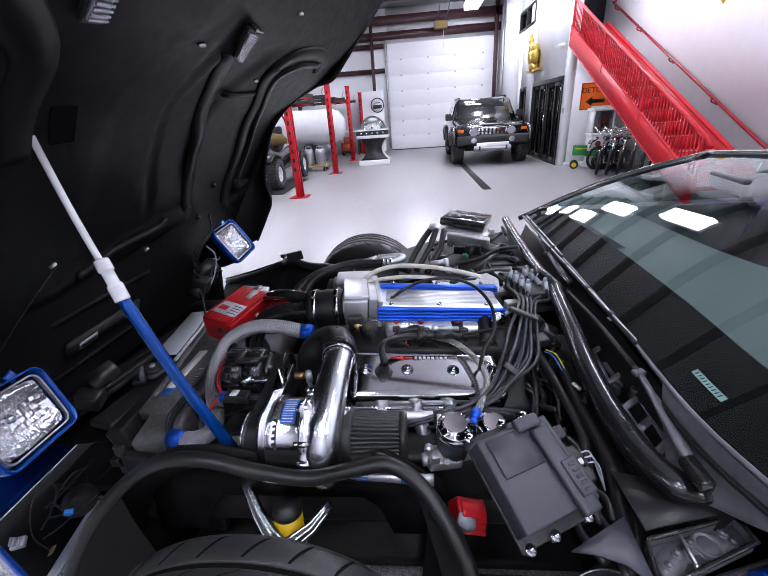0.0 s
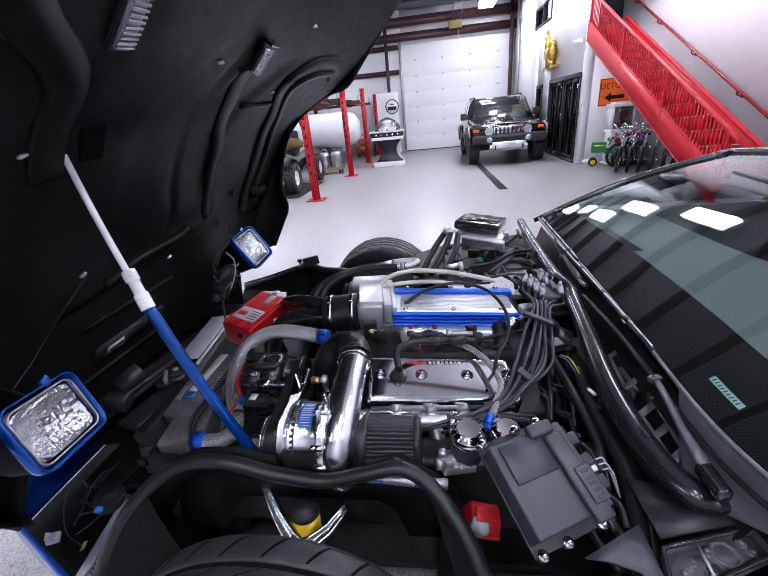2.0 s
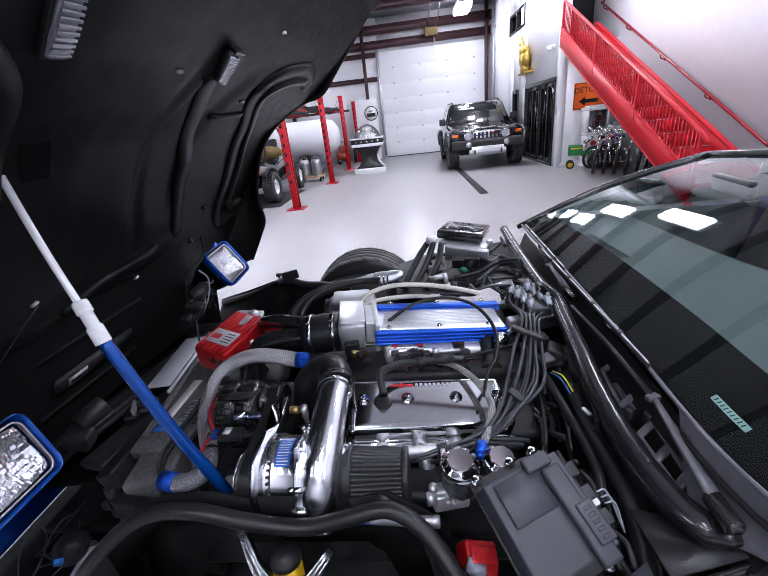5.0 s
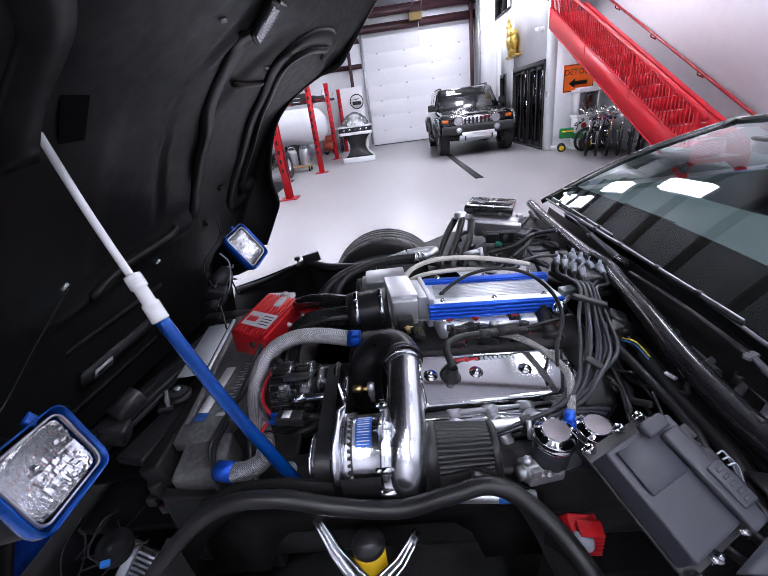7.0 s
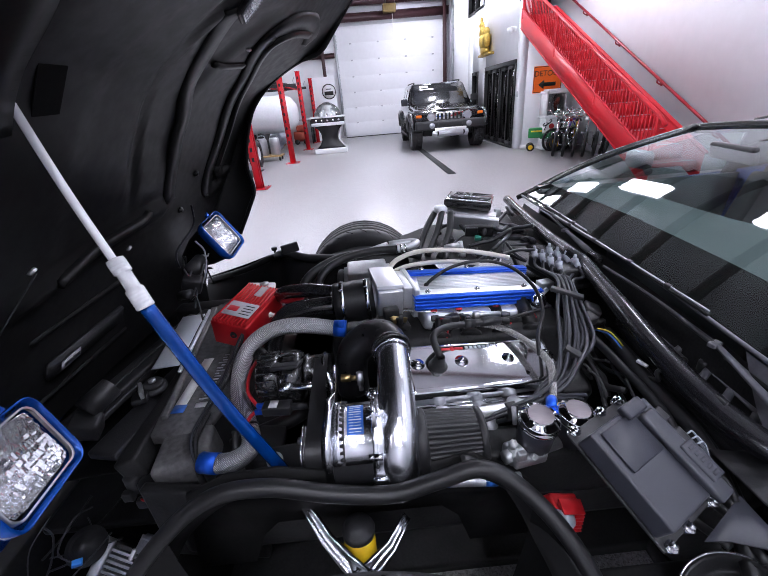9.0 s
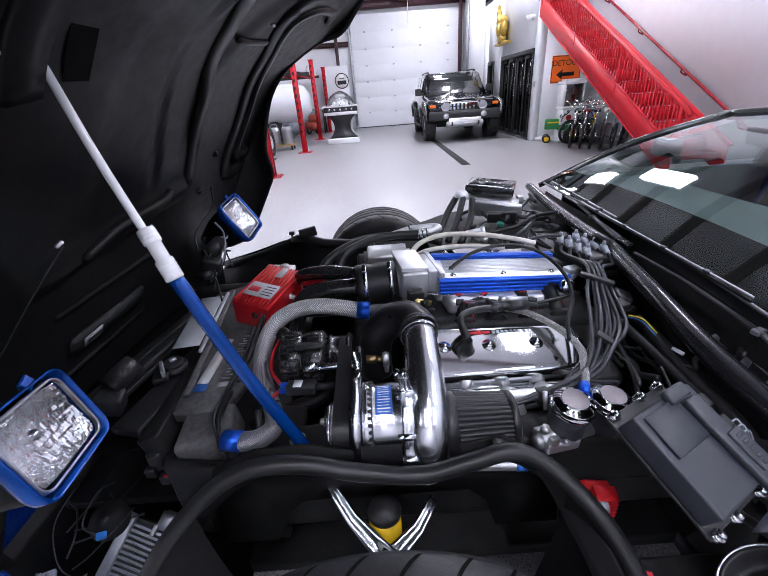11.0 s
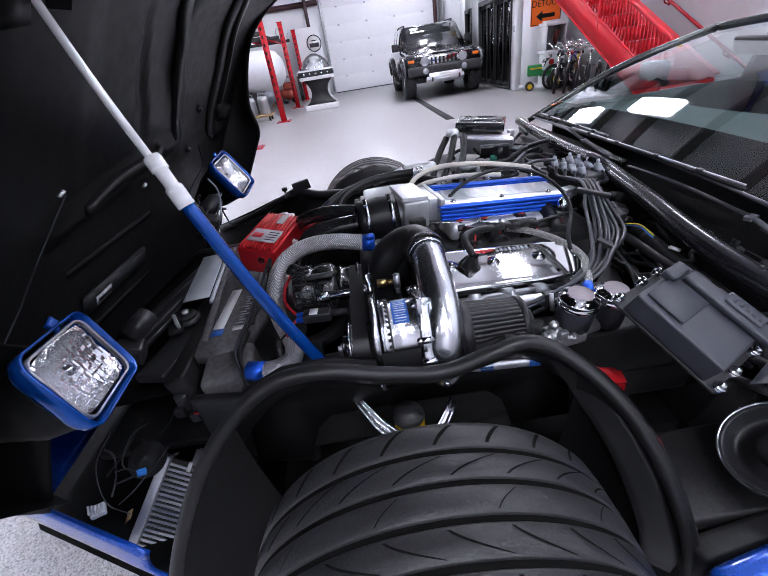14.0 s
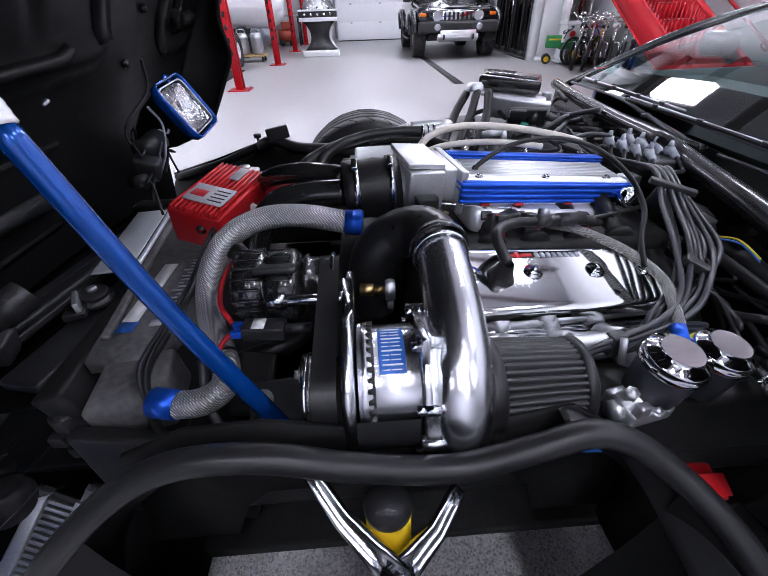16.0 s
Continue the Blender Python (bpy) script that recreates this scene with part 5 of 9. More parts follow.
def injectors(x):
    y = 1.79 + 0.15 * (x - 0.46)
    inj = one("injector", lambda b: (cyl(b, (x, y + 0.005, 0.715 + tiltz(x)), (x, y - 0.035, 0.66 + tiltz(x)), 0.011, 0.009, 12), box(b, (x, y - 0.02, 0.70 + tiltz(x)), (0.026, 0.022, 0.02), (-35, 0, 0), 0.004)), M_BLACKPL)
    hose("injector_wire", [(x, y - 0.03, 0.70 + tiltz(x)), (x + 0.02, y - 0.05, 0.712 + tiltz(x)), (x + 0.035, y - 0.055, 0.69 + tiltz(x)), (x + 0.03, y - 0.07, 0.665)], 0.003, M_WIRERED, parent=inj, seg=6)
    one("injector_clip", lambda b: box(b, (x, y - 0.006, 0.722 + tiltz(x)), (0.02, 0.008, 0.006), bevel=0.001), M_WIRERED, parent=inj)


for x in (0.475, 0.56, 0.69, 0.785):
    injectors(x)
for x in (0.49, 0.59, 0.69, 0.79):
    one("intake_runner", lambda b: (cyl(b, (x, 1.86, 0.70), (x - 0.005, 1.735, 0.655), 0.024, 0.026, 16), cyl(b, (x - 0.005, 1.742, 0.657), (x - 0.006, 1.73, 0.652), 0.036, seg=16)), M_SOOT)
for x, w in ((0.50, 0.05), (0.575, 0.03), (0.70, 0.045), (0.785, 0.035)):
    one("coil_connector", lambda b: (box(b, (x, 1.752 + 0.12 * (x - 0.46), 0.70 - 0.09 * (x - 0.46)), (w, 0.034, 0.05), (-18, 6, 8), 0.005), box(b, (x + 0.004, 1.735 + 0.12 * (x - 0.46), 0.722 - 0.09 * (x - 0.46)), (w * 0.6, 0.016, 0.014), (-18, 6, 8), 0.003)), M_BLACKPL, "black wiring connector")
hose("sensor_lead", [(0.59, 1.755, 0.705), (0.68, 1.745, 0.70), (0.78, 1.77, 0.70), (0.87, 1.80, 0.70)], 0.0055, M_RUBBER, seg=8)
one("vacuum_pipe", lambda b: (cyl(b, (0.60, 1.765, 0.715), (0.69, 1.775, 0.705), 0.0085, seg=12), cyl(b, (0.60, 1.765, 0.715), (0.618, 1.767, 0.713), 0.0115, seg=12)), M_CAST, "short bare metal pipe")
one("fuel_crossover", lambda b: (tube(b, [(0.55, 1.775, 0.695), (0.65, 1.765, 0.682), (0.78, 1.78, 0.672)], 0.009, 8, 6), box(b, (0.53, 1.775, 0.70), (0.05, 0.03, 0.034), (0, 0, 8), 0.006)), M_BLACKPL)
one("fuel_pressure_knob", lambda b: lathe(b, (0.826, 1.815, 0.718), (0.25, -0.9, 0.35), [(-0.03, 0.014), (-0.005, 0.016), (0.0, 0.025), (0.02, 0.026), (0.028, 0.02), (0.03, 0.0)], 24), M_CHROME, "bright round pressure regulator")

# throttle body, rubber coupler and inlet ducts
def tbody(b):
    box(b, (0.325, 1.868, 0.772), (0.082, 0.165, 0.085), (0, 4, 9), 0.004)
    box(b, (0.385, 1.888, 0.772), (0.034, 0.15, 0.075), (0, 6, 9), 0.004)
    box(b, (0.405, 1.888, 0.760), (0.018, 0.195, 0.10), (0, 6, 9), 0.004)
    cyl(b, (0.265, 1.862, 0.758), (0.29, 1.866, 0.76), 0.056, seg=28)


tb = one("throttle_body", tbody, M_CAST, "square bright alloy throttle body")
one("top_plate", lambda b: box(b, (0.327, 1.885, 0.822), (0.086, 0.165, 0.012), (0, 6, 9), 0.002), M_BRIGHTCAST, "bright riveted top plate", tb)
one("throttle_linkage", lambda b: (box(b, (0.335, 1.765, 0.745), (0.05, 0.03, 0.05), (0, 0, 9), 0.006), cyl(b, (0.36, 1.77, 0.70), (0.36, 1.75, 0.74), 0.012, seg=12), box(b, (0.375, 1.775, 0.70), (0.03, 0.05, 0.02), (0, 30, 9), 0.004)), M_SOOT, "grimy throttle linkage", tb)
for i in range(2):
    for j in range(4):
        one("rivet", lambda b: bolt(b, Vector((0.305 + 0.05 * i - 0.007 * j, 1.828 + 0.042 * j + 0.008 * i, 0.827 - 0.005 * i)), (0, 0, 1), 0.0045, 0.003), M_CAST, parent=tb)
one("throttle_lever", lambda b: (prism(b, [(0, 0), (0.05, 0.01), (0.055, 0.03), (0.01, 0.045), (-0.015, 0.03)], (0.33, 1.765, 0.71), (1, 0.1, -0.1), (0, -0.3, 0.9), 0.005), cyl(b, (0.34, 1.75, 0.73), (0.34, 1.80, 0.735), 0.012)), M_BRASS, parent=tb)
hose("throttle_cable", [(0.375, 1.80, 0.735), (0.45, 1.79, 0.73), (0.54, 1.785, 0.72)], 0.003, M_CHROME, parent=tb, seg=6)
AX = Vector((1, 0.06, 0.03)).normalized()
cp = one("coupler", lambda b: lathe(b, (0.150, 1.862, 0.752), AX, [(0, 0.052), (0.0, 0.068), (0.02, 0.07), (0.05, 0.068), (0.075, 0.071), (0.1, 0.068), (0.132, 0.07), (0.135, 0.052)], 40), M_RUBBER, "ribbed black rubber inlet coupler")
for d in (0.024, 0.105):
    one("hose_clamp", lambda b: (lathe(b, Vector((0.150, 1.862, 0.752)) + AX * d, AX, [(0, 0.0705), (0, 0.0735), (0.012, 0.0735), (0.012, 0.0705)], 40, close=True),
                                 box(b, Vector((0.155, 1.838, 0.820)) + AX * d, (0.014, 0.034, 0.016), (18, 0, 0), 0.003)), M_CHROME, "bright worm hose clamp", parent=cp)
one("inlet_duct", lambda b: tube(b, [(0.155, 1.90, 0.772), (0.05, 1.94, 0.775), (-0.05, 2.0, 0.745), (-0.10, 2.05, 0.70)], lambda t: 0.028 - 0.006 * t, 14, 8), M_BLACKGLOSS, "glossy black inlet tube")
one("inlet_duct", lambda b: tube(b, [(0.155, 1.855, 0.752), (0.06, 1.86, 0.745), (-0.02, 1.87, 0.72), (-0.07, 1.84, 0.66), (-0.09, 1.82, 0.58)], 0.034, 14, 8), M_BLACKGLOSS, "glossy black inlet tube")
hose("red_battery_cable", [(0.02, 1.985, 0.73), (-0.03, 2.0, 0.71), (-0.07, 2.03, 0.70), (-0.1, 2.1, 0.66)], 0.011, M_WIRERED, "thick red cable")

# valve cover, chrome, with plain badge
VM = frame_axes((0.575, 1.575, 0.66), (1, 0.14, -0.13), (0.0, 0.95, 0.20))
def vbox(b, c, s, bevel=0.004, seg=2):
    t = bmesh.new()
    box(t, c, s, None, bevel, seg)
    merge(b, t, VM)


def vcover(b):
    vbox(b, (0, 0, -0.02), (0.47, 0.175, 0.07), 0.022, 4)
    vbox(b, (0, 0, -0.053), (0.49, 0.2, 0.012), 0.004)


vc = one("valve_cover", vcover, M_CHROME, "mirror-chromed valve cover")
for x in (-0.19, -0.062, 0.08, 0.205):
    one("cover_bolt", lambda b: (lathe(b, VM @ Vector((x, 0.01, 0.0155)), VM.to_3x3() @ Vector((0, 0, 1)), [(-0.002, 0.019), (0.002, 0.019), (0.003, 0.012), (0.004, 0.012)], 24), bolt(b, VM @ Vector((x, 0.01, 0.019)), VM.to_3x3() @ Vector((0, 0, 1)), 0.007, 0.007)), M_CHROME, parent=vc)
b = B()
for i, w in enumerate((0.055, 0.02, 0.055)):
    vbox(b, (-0.075 + (-0.02, 0.0, 0.02)[i], 0.058, 0.0158), (w * 0.5, 0.008 if i != 1 else 0.016, 0.002), 0.0005, 1)
part("emblem", b, M_WIRERED, vc, "small plain red emblem")
b = B()
for i in range(8):
    vbox(b, (-0.03 + i * 0.0135, 0.058, 0.0158), (0.009, 0.012, 0.002), 0.0005, 1)
part("emblem_bars", b, M_BOOT, vc)
def breather(b):
    o = VM @ Vector((-0.135, 0.0, 0.012))
    up = VM.to_3x3() @ Vector((0, 0, 1))
    lathe(b, o, up, [(0, 0.026), (0.004, 0.027), (0.007, 0.02), (0.014, 0.022), (0.02, 0.018), (0.026, 0.017), (0.04, 0.013)], 24)


br = one("breather_grommet", breather, M_RUBBER, "black rubber breather grommet", vc)
hose("breather_hose", [VM @ Vector((-0.135, 0.0, 0.05)), (0.442, 1.60, 0.757), (0.49, 1.65, 0.752), (0.56, 1.672, 0.742), (0.64, 1.69, 0.735), (0.69, 1.70, 0.72)], 0.0105, M_RUBBER, "black ribbed breather hose")
one("hose_joint", lambda b: (cyl(b, (0.60, 1.682, 0.7385), (0.66, 1.695, 0.7315), 0.0145), cyl(b, (0.545, 1.668, 0.744), (0.575, 1.675, 0.741), 0.0135)), M_BLACKPL)
hose("braided_line", [(0.60, 1.72, 0.71), (0.665, 1.70, 0.70), (0.72, 1.62, 0.695), (0.745, 1.53, 0.685), (0.72, 1.45, 0.675), (0.70, 1.405, 0.668)], 0.0098, M_BRAIDGREY, "pale braided fuel line")
one("line_fitting", lambda b: (cyl(b, (0.70, 1.412, 0.67), (0.69, 1.385, 0.664), 0.014, seg=6), cyl(b, (0.69, 1.386, 0.664), (0.686, 1.372, 0.661), 0.010)), M_BLUEBR, "blue anodised hose fitting")
hose("yellow_loop", [(0.70, 1.385, 0.662), (0.72, 1.39, 0.668), (0.74, 1.378, 0.668), (0.745, 1.355, 0.655)], 0.008, M_WIREYEL)
# exhaust header tubes below the cover
for i, x in enumerate((0.44, 0.54, 0.64, 0.735)):
    one("header_tube", lambda b: (tube(b, [(x, 1.50, 0.585), (x + 0.008, 1.455, 0.595), (x + 0.02, 1.43, 0.565), (x + 0.03, 1.42, 0.50)], 0.021, 14, 6),
                                  lathe(b, (x - 0.004, 1.47, 0.603), (0.3, -0.75, 0.55), [(0, 0.018), (0.03, 0.018), (0.032, 0.013), (0.01, 0.012)], 20)), M_CAST, "bright steel header tube")
one("spark_tube_row", lambda b: cyl(b, (0.36, 1.452, 0.612), (0.80, 1.50, 0.575), 0.012, seg=10), M_CAST)

# supercharger
SO = Vector((-0.004, 1.366, 0.642))
sc = one("supercharger_housing", lambda b: lathe(b, SO + Vector((0.178, 0, 0)), (1, 0, 0), [(0, 0.05), (0.0, 0.092), (0.012, 0.094), (0.02, 0.088), (0.085, 0.088), (0.095, 0.096), (0.105, 0.096), (0.105, 0.05)], 48), M_POLISH, "polished supercharger gear case")


SCROLL = [(0.322, 1.551, 0.767), (0.322, 1.506, 0.764), (0.320, 1.446, 0.754), (0.318, 1.386, 0.736), (0.315, 1.331, 0.708), (0.312, 1.294, 0.670), (0.309, 1.281, 0.626), (0.307, 1.288, 0.586), (0.305, 1.314, 0.558), (0.303, 1.351, 0.548), (0.302, 1.386, 0.556), (0.302, 1.411, 0.584)]


def scroll_radius(t):
    """Widest where the scroll turns into the outlet."""
    K = ((0, 0.042), (0.2, 0.043), (0.42, 0.046), (0.58, 0.044), (0.75, 0.038), (1.0, 0.026))
    for (a, ra), (c, rc) in zip(K, K[1:]):
        if a <= t <= c:
            return ra + (rc - ra) * (t - a) / (c - a)
    return 0.028


def volute(b):
    tube(b, SCROLL, scroll_radius, 28, 8)
    lathe(b, SO + Vector((0.272, 0, 0)), (1, 0, 0), [(0, 0.098), (0.010, 0.10), (0.028, 0.096), (0.055, 0.085), (0.085, 0.064), (0.1, 0.06), (0.1, 0.0)], 56)


vol = one("volute", volute, M_POLISH, "polished aluminium compressor scroll and outlet pipe", sc)
one("back_plate", lambda b: (lathe(b, SO + Vector((0.262, 0, 0)), (1, 0, 0), [(0, 0.06), (0, 0.106), (0.003, 0.109), (0.010, 0.109), (0.013, 0.106), (0.013, 0.06)], 56), box(b, SO + Vector((0.269, -0.01, 0.09)), (0.012, 0.09, 0.05), (-18, 0, 0), 0.004)), M_POLISH, parent=sc)


def flange(b):
    """Stepped flange of the scroll: a lobed disc with raised lands between its bosses."""
    ring = []
    for k in range(72):
        a = 2 * math.pi * k / 72
        ring.append((a, 0.108 + 0.010 * max(0.0, math.cos(5 * (a - 0.6))) ** 3))
    rows = []
    for x, g in ((0.262, -0.004), (0.265, 0.0), (0.284, 0.0), (0.288, -0.004), (0.300, -0.014), (0.318, -0.022)):
        rows.append([SO + Vector((x, (r + g) * math.cos(a), (r + g) * math.sin(a))) for a, r in ring])
    loft(b, rows)
    for deg, w in ((118, 0.055), (205, 0.06)):
        a = math.radians(deg)
        box(b, SO + Vector((0.297, 0.088 * math.cos(a), 0.088 * math.sin(a))), (0.05, w, 0.034), Matrix.Rotation(a - math.pi / 2, 3, "X"), 0.008, 3)


one("scroll_flange", flange, M_POLISH, "machined scroll flange with raised lands", sc)
for k in range(5):
    a = 0.6 + 2 * math.pi * k / 5
    c = SO + Vector((0.258, 0.112 * math.cos(a), 0.112 * math.sin(a)))
    one("flange_boss", lambda b: cyl(b, c, c + Vector((0.034, 0, 0)), 0.0115, 0.010, 16), M_POLISH, parent=sc)
for k in range(8):
    a = 2 * math.pi * k / 8 + 0.3
    p = SO + Vector((0.264, 0.107 * math.cos(a), 0.107 * math.sin(a)))
    one("housing_bolt", lambda b: (cyl(b, p, p + Vector((0.018, 0, 0)), 0.008, seg=12), cyl(b, p - Vector((0.012, 0, 0)), p, 0.007, seg=6)), M_CHROME, parent=sc)
def ring_teeth(b):
    rings = []
    for x in (0.191, 0.201):
        rings.append([SO + Vector((x, r * math.cos(a), r * math.sin(a))) for k in range(40) for r, a in ((0.0885, math.pi * k / 20), (0.0935, math.pi * k / 20 + 0.02), (0.0935, math.pi * k / 20 + 0.08), (0.0885, math.pi * k / 20 + 0.1))])
    loft(b, rings)


def lower_cover(b):
    rows = []
    for x, r in ((0.172, 0.09), (0.174, 0.0965), (0.258, 0.0965), (0.26, 0.09)):
        rows.append([SO + Vector((x, r * math.cos(a), r * math.sin(a))) for a in (math.radians(162 + 6 * k) for k in range(30))])
    for r0, r1 in zip([[b.verts.new(q) for q in r] for r in rows], [[b.verts.new(q) for q in r] for r in rows[1:]]):
        for k in range(29):
            b.faces.new((r0[k], r0[k + 1], r1[k + 1], r1[k]))


one("lower_cover", lower_cover, M_BLACKPL, "black lower gear cover", sc)
one("toothed_ring", ring_teeth, M_BLACKPL, parent=sc)
b = B()
for i in range(9):
    a0, a1 = math.radians(74 + 5.6 * i), math.radians(74 + 5.6 * (i + 1))
    R = 0.0895
    vs = [b.verts.new(SO + Vector((x, R * math.cos(a), R * math.sin(a)))) for x, a in ((0.208, a0), (0.244, a0), (0.244, a1), (0.208, a1))]
    b.faces.new(vs[::-1])
bd = part("badge", b, M_LABELBLUE, sc, "small blue data plate")
b = B()
for i in range(11):
    a = math.radians(77 + 4.4 * i)
    R = 0.0902
    for k, w in ((-0.009, 0.010), (0.005, 0.014)) if i % 3 else ((0.0, 0.028),):
        box(b, SO + Vector((0.226 + k, R * math.cos(a), R * math.sin(a))), (w, 0.0014 if i % 3 else 0.0024, 0.0006), Matrix.Rotation(a - math.pi / 2, 3, "X"))
part("badge_bars", b, M_LABELWHITE, sc)
def bracket(b):
    poly = [(0.115, 0.118), (0.14, 0.10), (0.12, 0.05), (0.04, 0.10), (-0.06, 0.10), (-0.10, 0.04), (-0.105, -0.06), (-0.06, -0.13), (0.03, -0.14), (0.10, -0.10), (0.11, 0.03), (0.19, 0.06), (0.23, 0.05), (0.22, 0.09)]
    prism(b, [(y, z) for y, z in poly[:11]], SO + Vector((0.158, 0, 0)), (0, 1, 0), (0, 0, 1), 0.014)
    box(b, (0.162, 1.49, 0.69), (0.014, 0.16, 0.045), (4, 0, 0), 0.005)


one("mount_plate", bracket, M_POLISH, "thick machined mounting plate", sc)
pul = one("drive_pulley", lambda b: lathe(b, (0.098, 1.355, 0.632), (1, 0, 0), [(0, 0.0), (0, 0.03), (0.001, 0.062), (0.006, 0.066), (0.008, 0.058), (0.05, 0.058), (0.052, 0.064), (0.058, 0.064), (0.058, 0.02)], 36), M_BLACKGLOSS, "black ribbed drive pulley", sc)
one("pulley_rim", lambda b: lathe(b, (0.096, 1.355, 0.632), (1, 0, 0), [(0, 0.064), (0, 0.067), (0.004, 0.067), (0.004, 0.064)], 36, close=True), M_CHROME, parent=sc)
one("pulley_bolt", lambda b: bolt(b, (0.096, 1.355, 0.632), (-1, 0, 0), 0.009, 0.009), M_CHROME, parent=sc)
def belt(b):
    """Flat drive belt from the small pulley round the alternator pulley."""
    A, Bc, ra, rb = Vector((0, 1.355, 0.632)), Vector((0, 1.60, 0.675)), 0.061, 0.05
    pts = []
    d = (Bc - A).normalized()
    nrm = Vector((0, -d.z, d.y))
    for k in range(25):
        a = math.pi / 2 + math.pi * k / 24
        pts.append(A + (d * math.cos(a) + nrm * math.sin(a)) * ra)
    for k in range(25):
        a = -math.pi / 2 + math.pi * k / 24
        pts.append(Bc + (d * math.cos(a) + nrm * math.sin(a)) * rb)
    va = [b.verts.new((0.106, p.y, p.z)) for p in pts]
    vb = [b.verts.new((0.142, p.y, p.z)) for p in pts]
    n = len(pts)
    for i in range(n):
        b.faces.new((va[i], vb[i], vb[(i + 1) % n], va[(i + 1) % n]))


one("drive_belt", belt, M_RUBBER, "black ribbed drive belt")
# black silicone elbow and clamp
el = one("elbow", lambda b: tube(b, [(0.321, 1.55, 0.768), (0.314, 1.578, 0.772), (0.295, 1.612, 0.768), (0.255, 1.635, 0.748), (0.215, 1.635, 0.71), (0.20, 1.63, 0.65), (0.20, 1.62, 0.58)], 0.0475, 22, 8), M_SILICONE, "black silicone elbow")
one("elbow_clamp", lambda b: lathe(b, (0.321, 1.541, 0.767), (-0.05, 1, 0.08), [(0, 0.049), (0, 0.0525), (0.014, 0.0525), (0.014, 0.049)], 36, close=True), M_BLACKGLOSS, parent=el)
one("elbow_clamp", lambda b: lathe(b, (0.321, 1.52, 0.766), (-0.05, 1, 0.05), [(0, 0.0455), (0, 0.0485), (0.008, 0.0485), (0.008, 0.0455)], 36, close=True), M_CHROME, parent=el)
# cone filter: pleats as real folds
FO = Vector((0.366, 1.357, 0.627))
def pleats(b):
    n = 40
    rings = []
    for k in range(11):
        t = k / 10
        x = 0.012 + 0.126 * t
        R = 0.074 - 0.008 * t
        ring = []
        for i in range(n):
            wob = 0.035 * math.sin(t * 6 + 2.0 * math.sin(i * 1.7)) + 0.02 * math.sin(i * 2.3)
            for f, dr in ((-0.30, 0.001), (0.0, 0.0), (0.30, 0.001), (0.42, 0.014), (0.58, 0.014)):
                a = 2 * math.pi * (i + f + wob) / n
                ring.append(FO + Vector((x, (R - dr) * math.cos(a), (R - dr) * math.sin(a))))
        rings.append(ring)
    loft(b, rings, cap=False)


fl = one("air_filter", pleats, M_FILTER, "dark grey pleated cone air filter")
one("filter_cap", lambda b: lathe(b, FO, (1, 0, 0), [(-0.014, 0.05), (-0.014, 0.072), (-0.008, 0.077), (0.012, 0.077), (0.015, 0.072), (0.012, 0.06)], 48), M_RUBBER, parent=fl)
one("filter_cap", lambda b: lathe(b, FO + Vector((0.134, 0, 0)), (1, 0, 0), [(0, 0.058), (-0.004, 0.064), (0.0, 0.0685), (0.012, 0.0685), (0.016, 0.063), (0.016, 0)], 48), M_RUBBER, parent=fl)
one("filter_clamp", lambda b: lathe(b, FO + Vector((-0.022, 0, 0)), (1, 0, 0), [(0, 0.062), (0, 0.066), (0.01, 0.066), (0.01, 0.062)], 40, close=True), M_CHROME, parent=fl)
hose("bypass_pipe", [(0.50, 1.40, 0.66), (0.56, 1.41, 0.652), (0.62, 1.42, 0.645)], 0.013, M_CAST, "bright alloy pipe behind the filter")
hose("steering_pipe", [(0.34, 1.30, 0.565), (0.45, 1.285, 0.575), (0.58, 1.275, 0.575)], 0.014, M_CAST)
one("pipe_label", lambda b: cyl(b, (0.39, 1.2935, 0.5695), (0.42, 1.2895, 0.5725), 0.0148, seg=16), M_LABELBLUE)
one("pipe_label", lambda b: cyl(b, (0.50, 1.281, 0.575), (0.525, 1.279, 0.575), 0.0148, seg=16), M_LABELBLUE)

# alternator
AO = Vector((0.008, 1.60, 0.668))
alt = one("alternator", lambda b: lathe(b, AO, (1, 0, 0), [(-0.065, 0.0), (-0.065, 0.058), (-0.055, 0.068), (-0.01, 0.072), (-0.008, 0.066), (0.0, 0.066), (0.002, 0.073), (0.05, 0.073), (0.06, 0.062), (0.065, 0.04), (0.065, 0.0)], 40), M_BLACKGLOSS, "gloss black alternator")
for k in range(11):
    a = math.radians(20 + 16 * k)
    d = Vector((0, math.cos(a), math.sin(a)))
    one("cooling_fin", lambda b: box(b, AO + Vector((-0.035, 0, 0)) + d * 0.07, (0.05, 0.006, 0.014), Matrix.Rotation(a - math.pi / 2, 3, "X"), 0.002), M_BLACKGLOSS, parent=alt)
    if k % 2:
        one("case_slot", lambda b: box(b, AO + Vector((0.028, 0, 0)) + d * 0.0735, (0.03, 0.012, 0.002), Matrix.Rotation(a - math.pi / 2, 3, "X"), 0.0006, 1), M_SOOT, parent=alt)
one("case_plate", lambda b: box(b, AO + Vector((0.025, -0.03, 0.064)), (0.075, 0.075, 0.012), (-22, 0, 0), 0.004), M_BLACKPL, parent=alt)
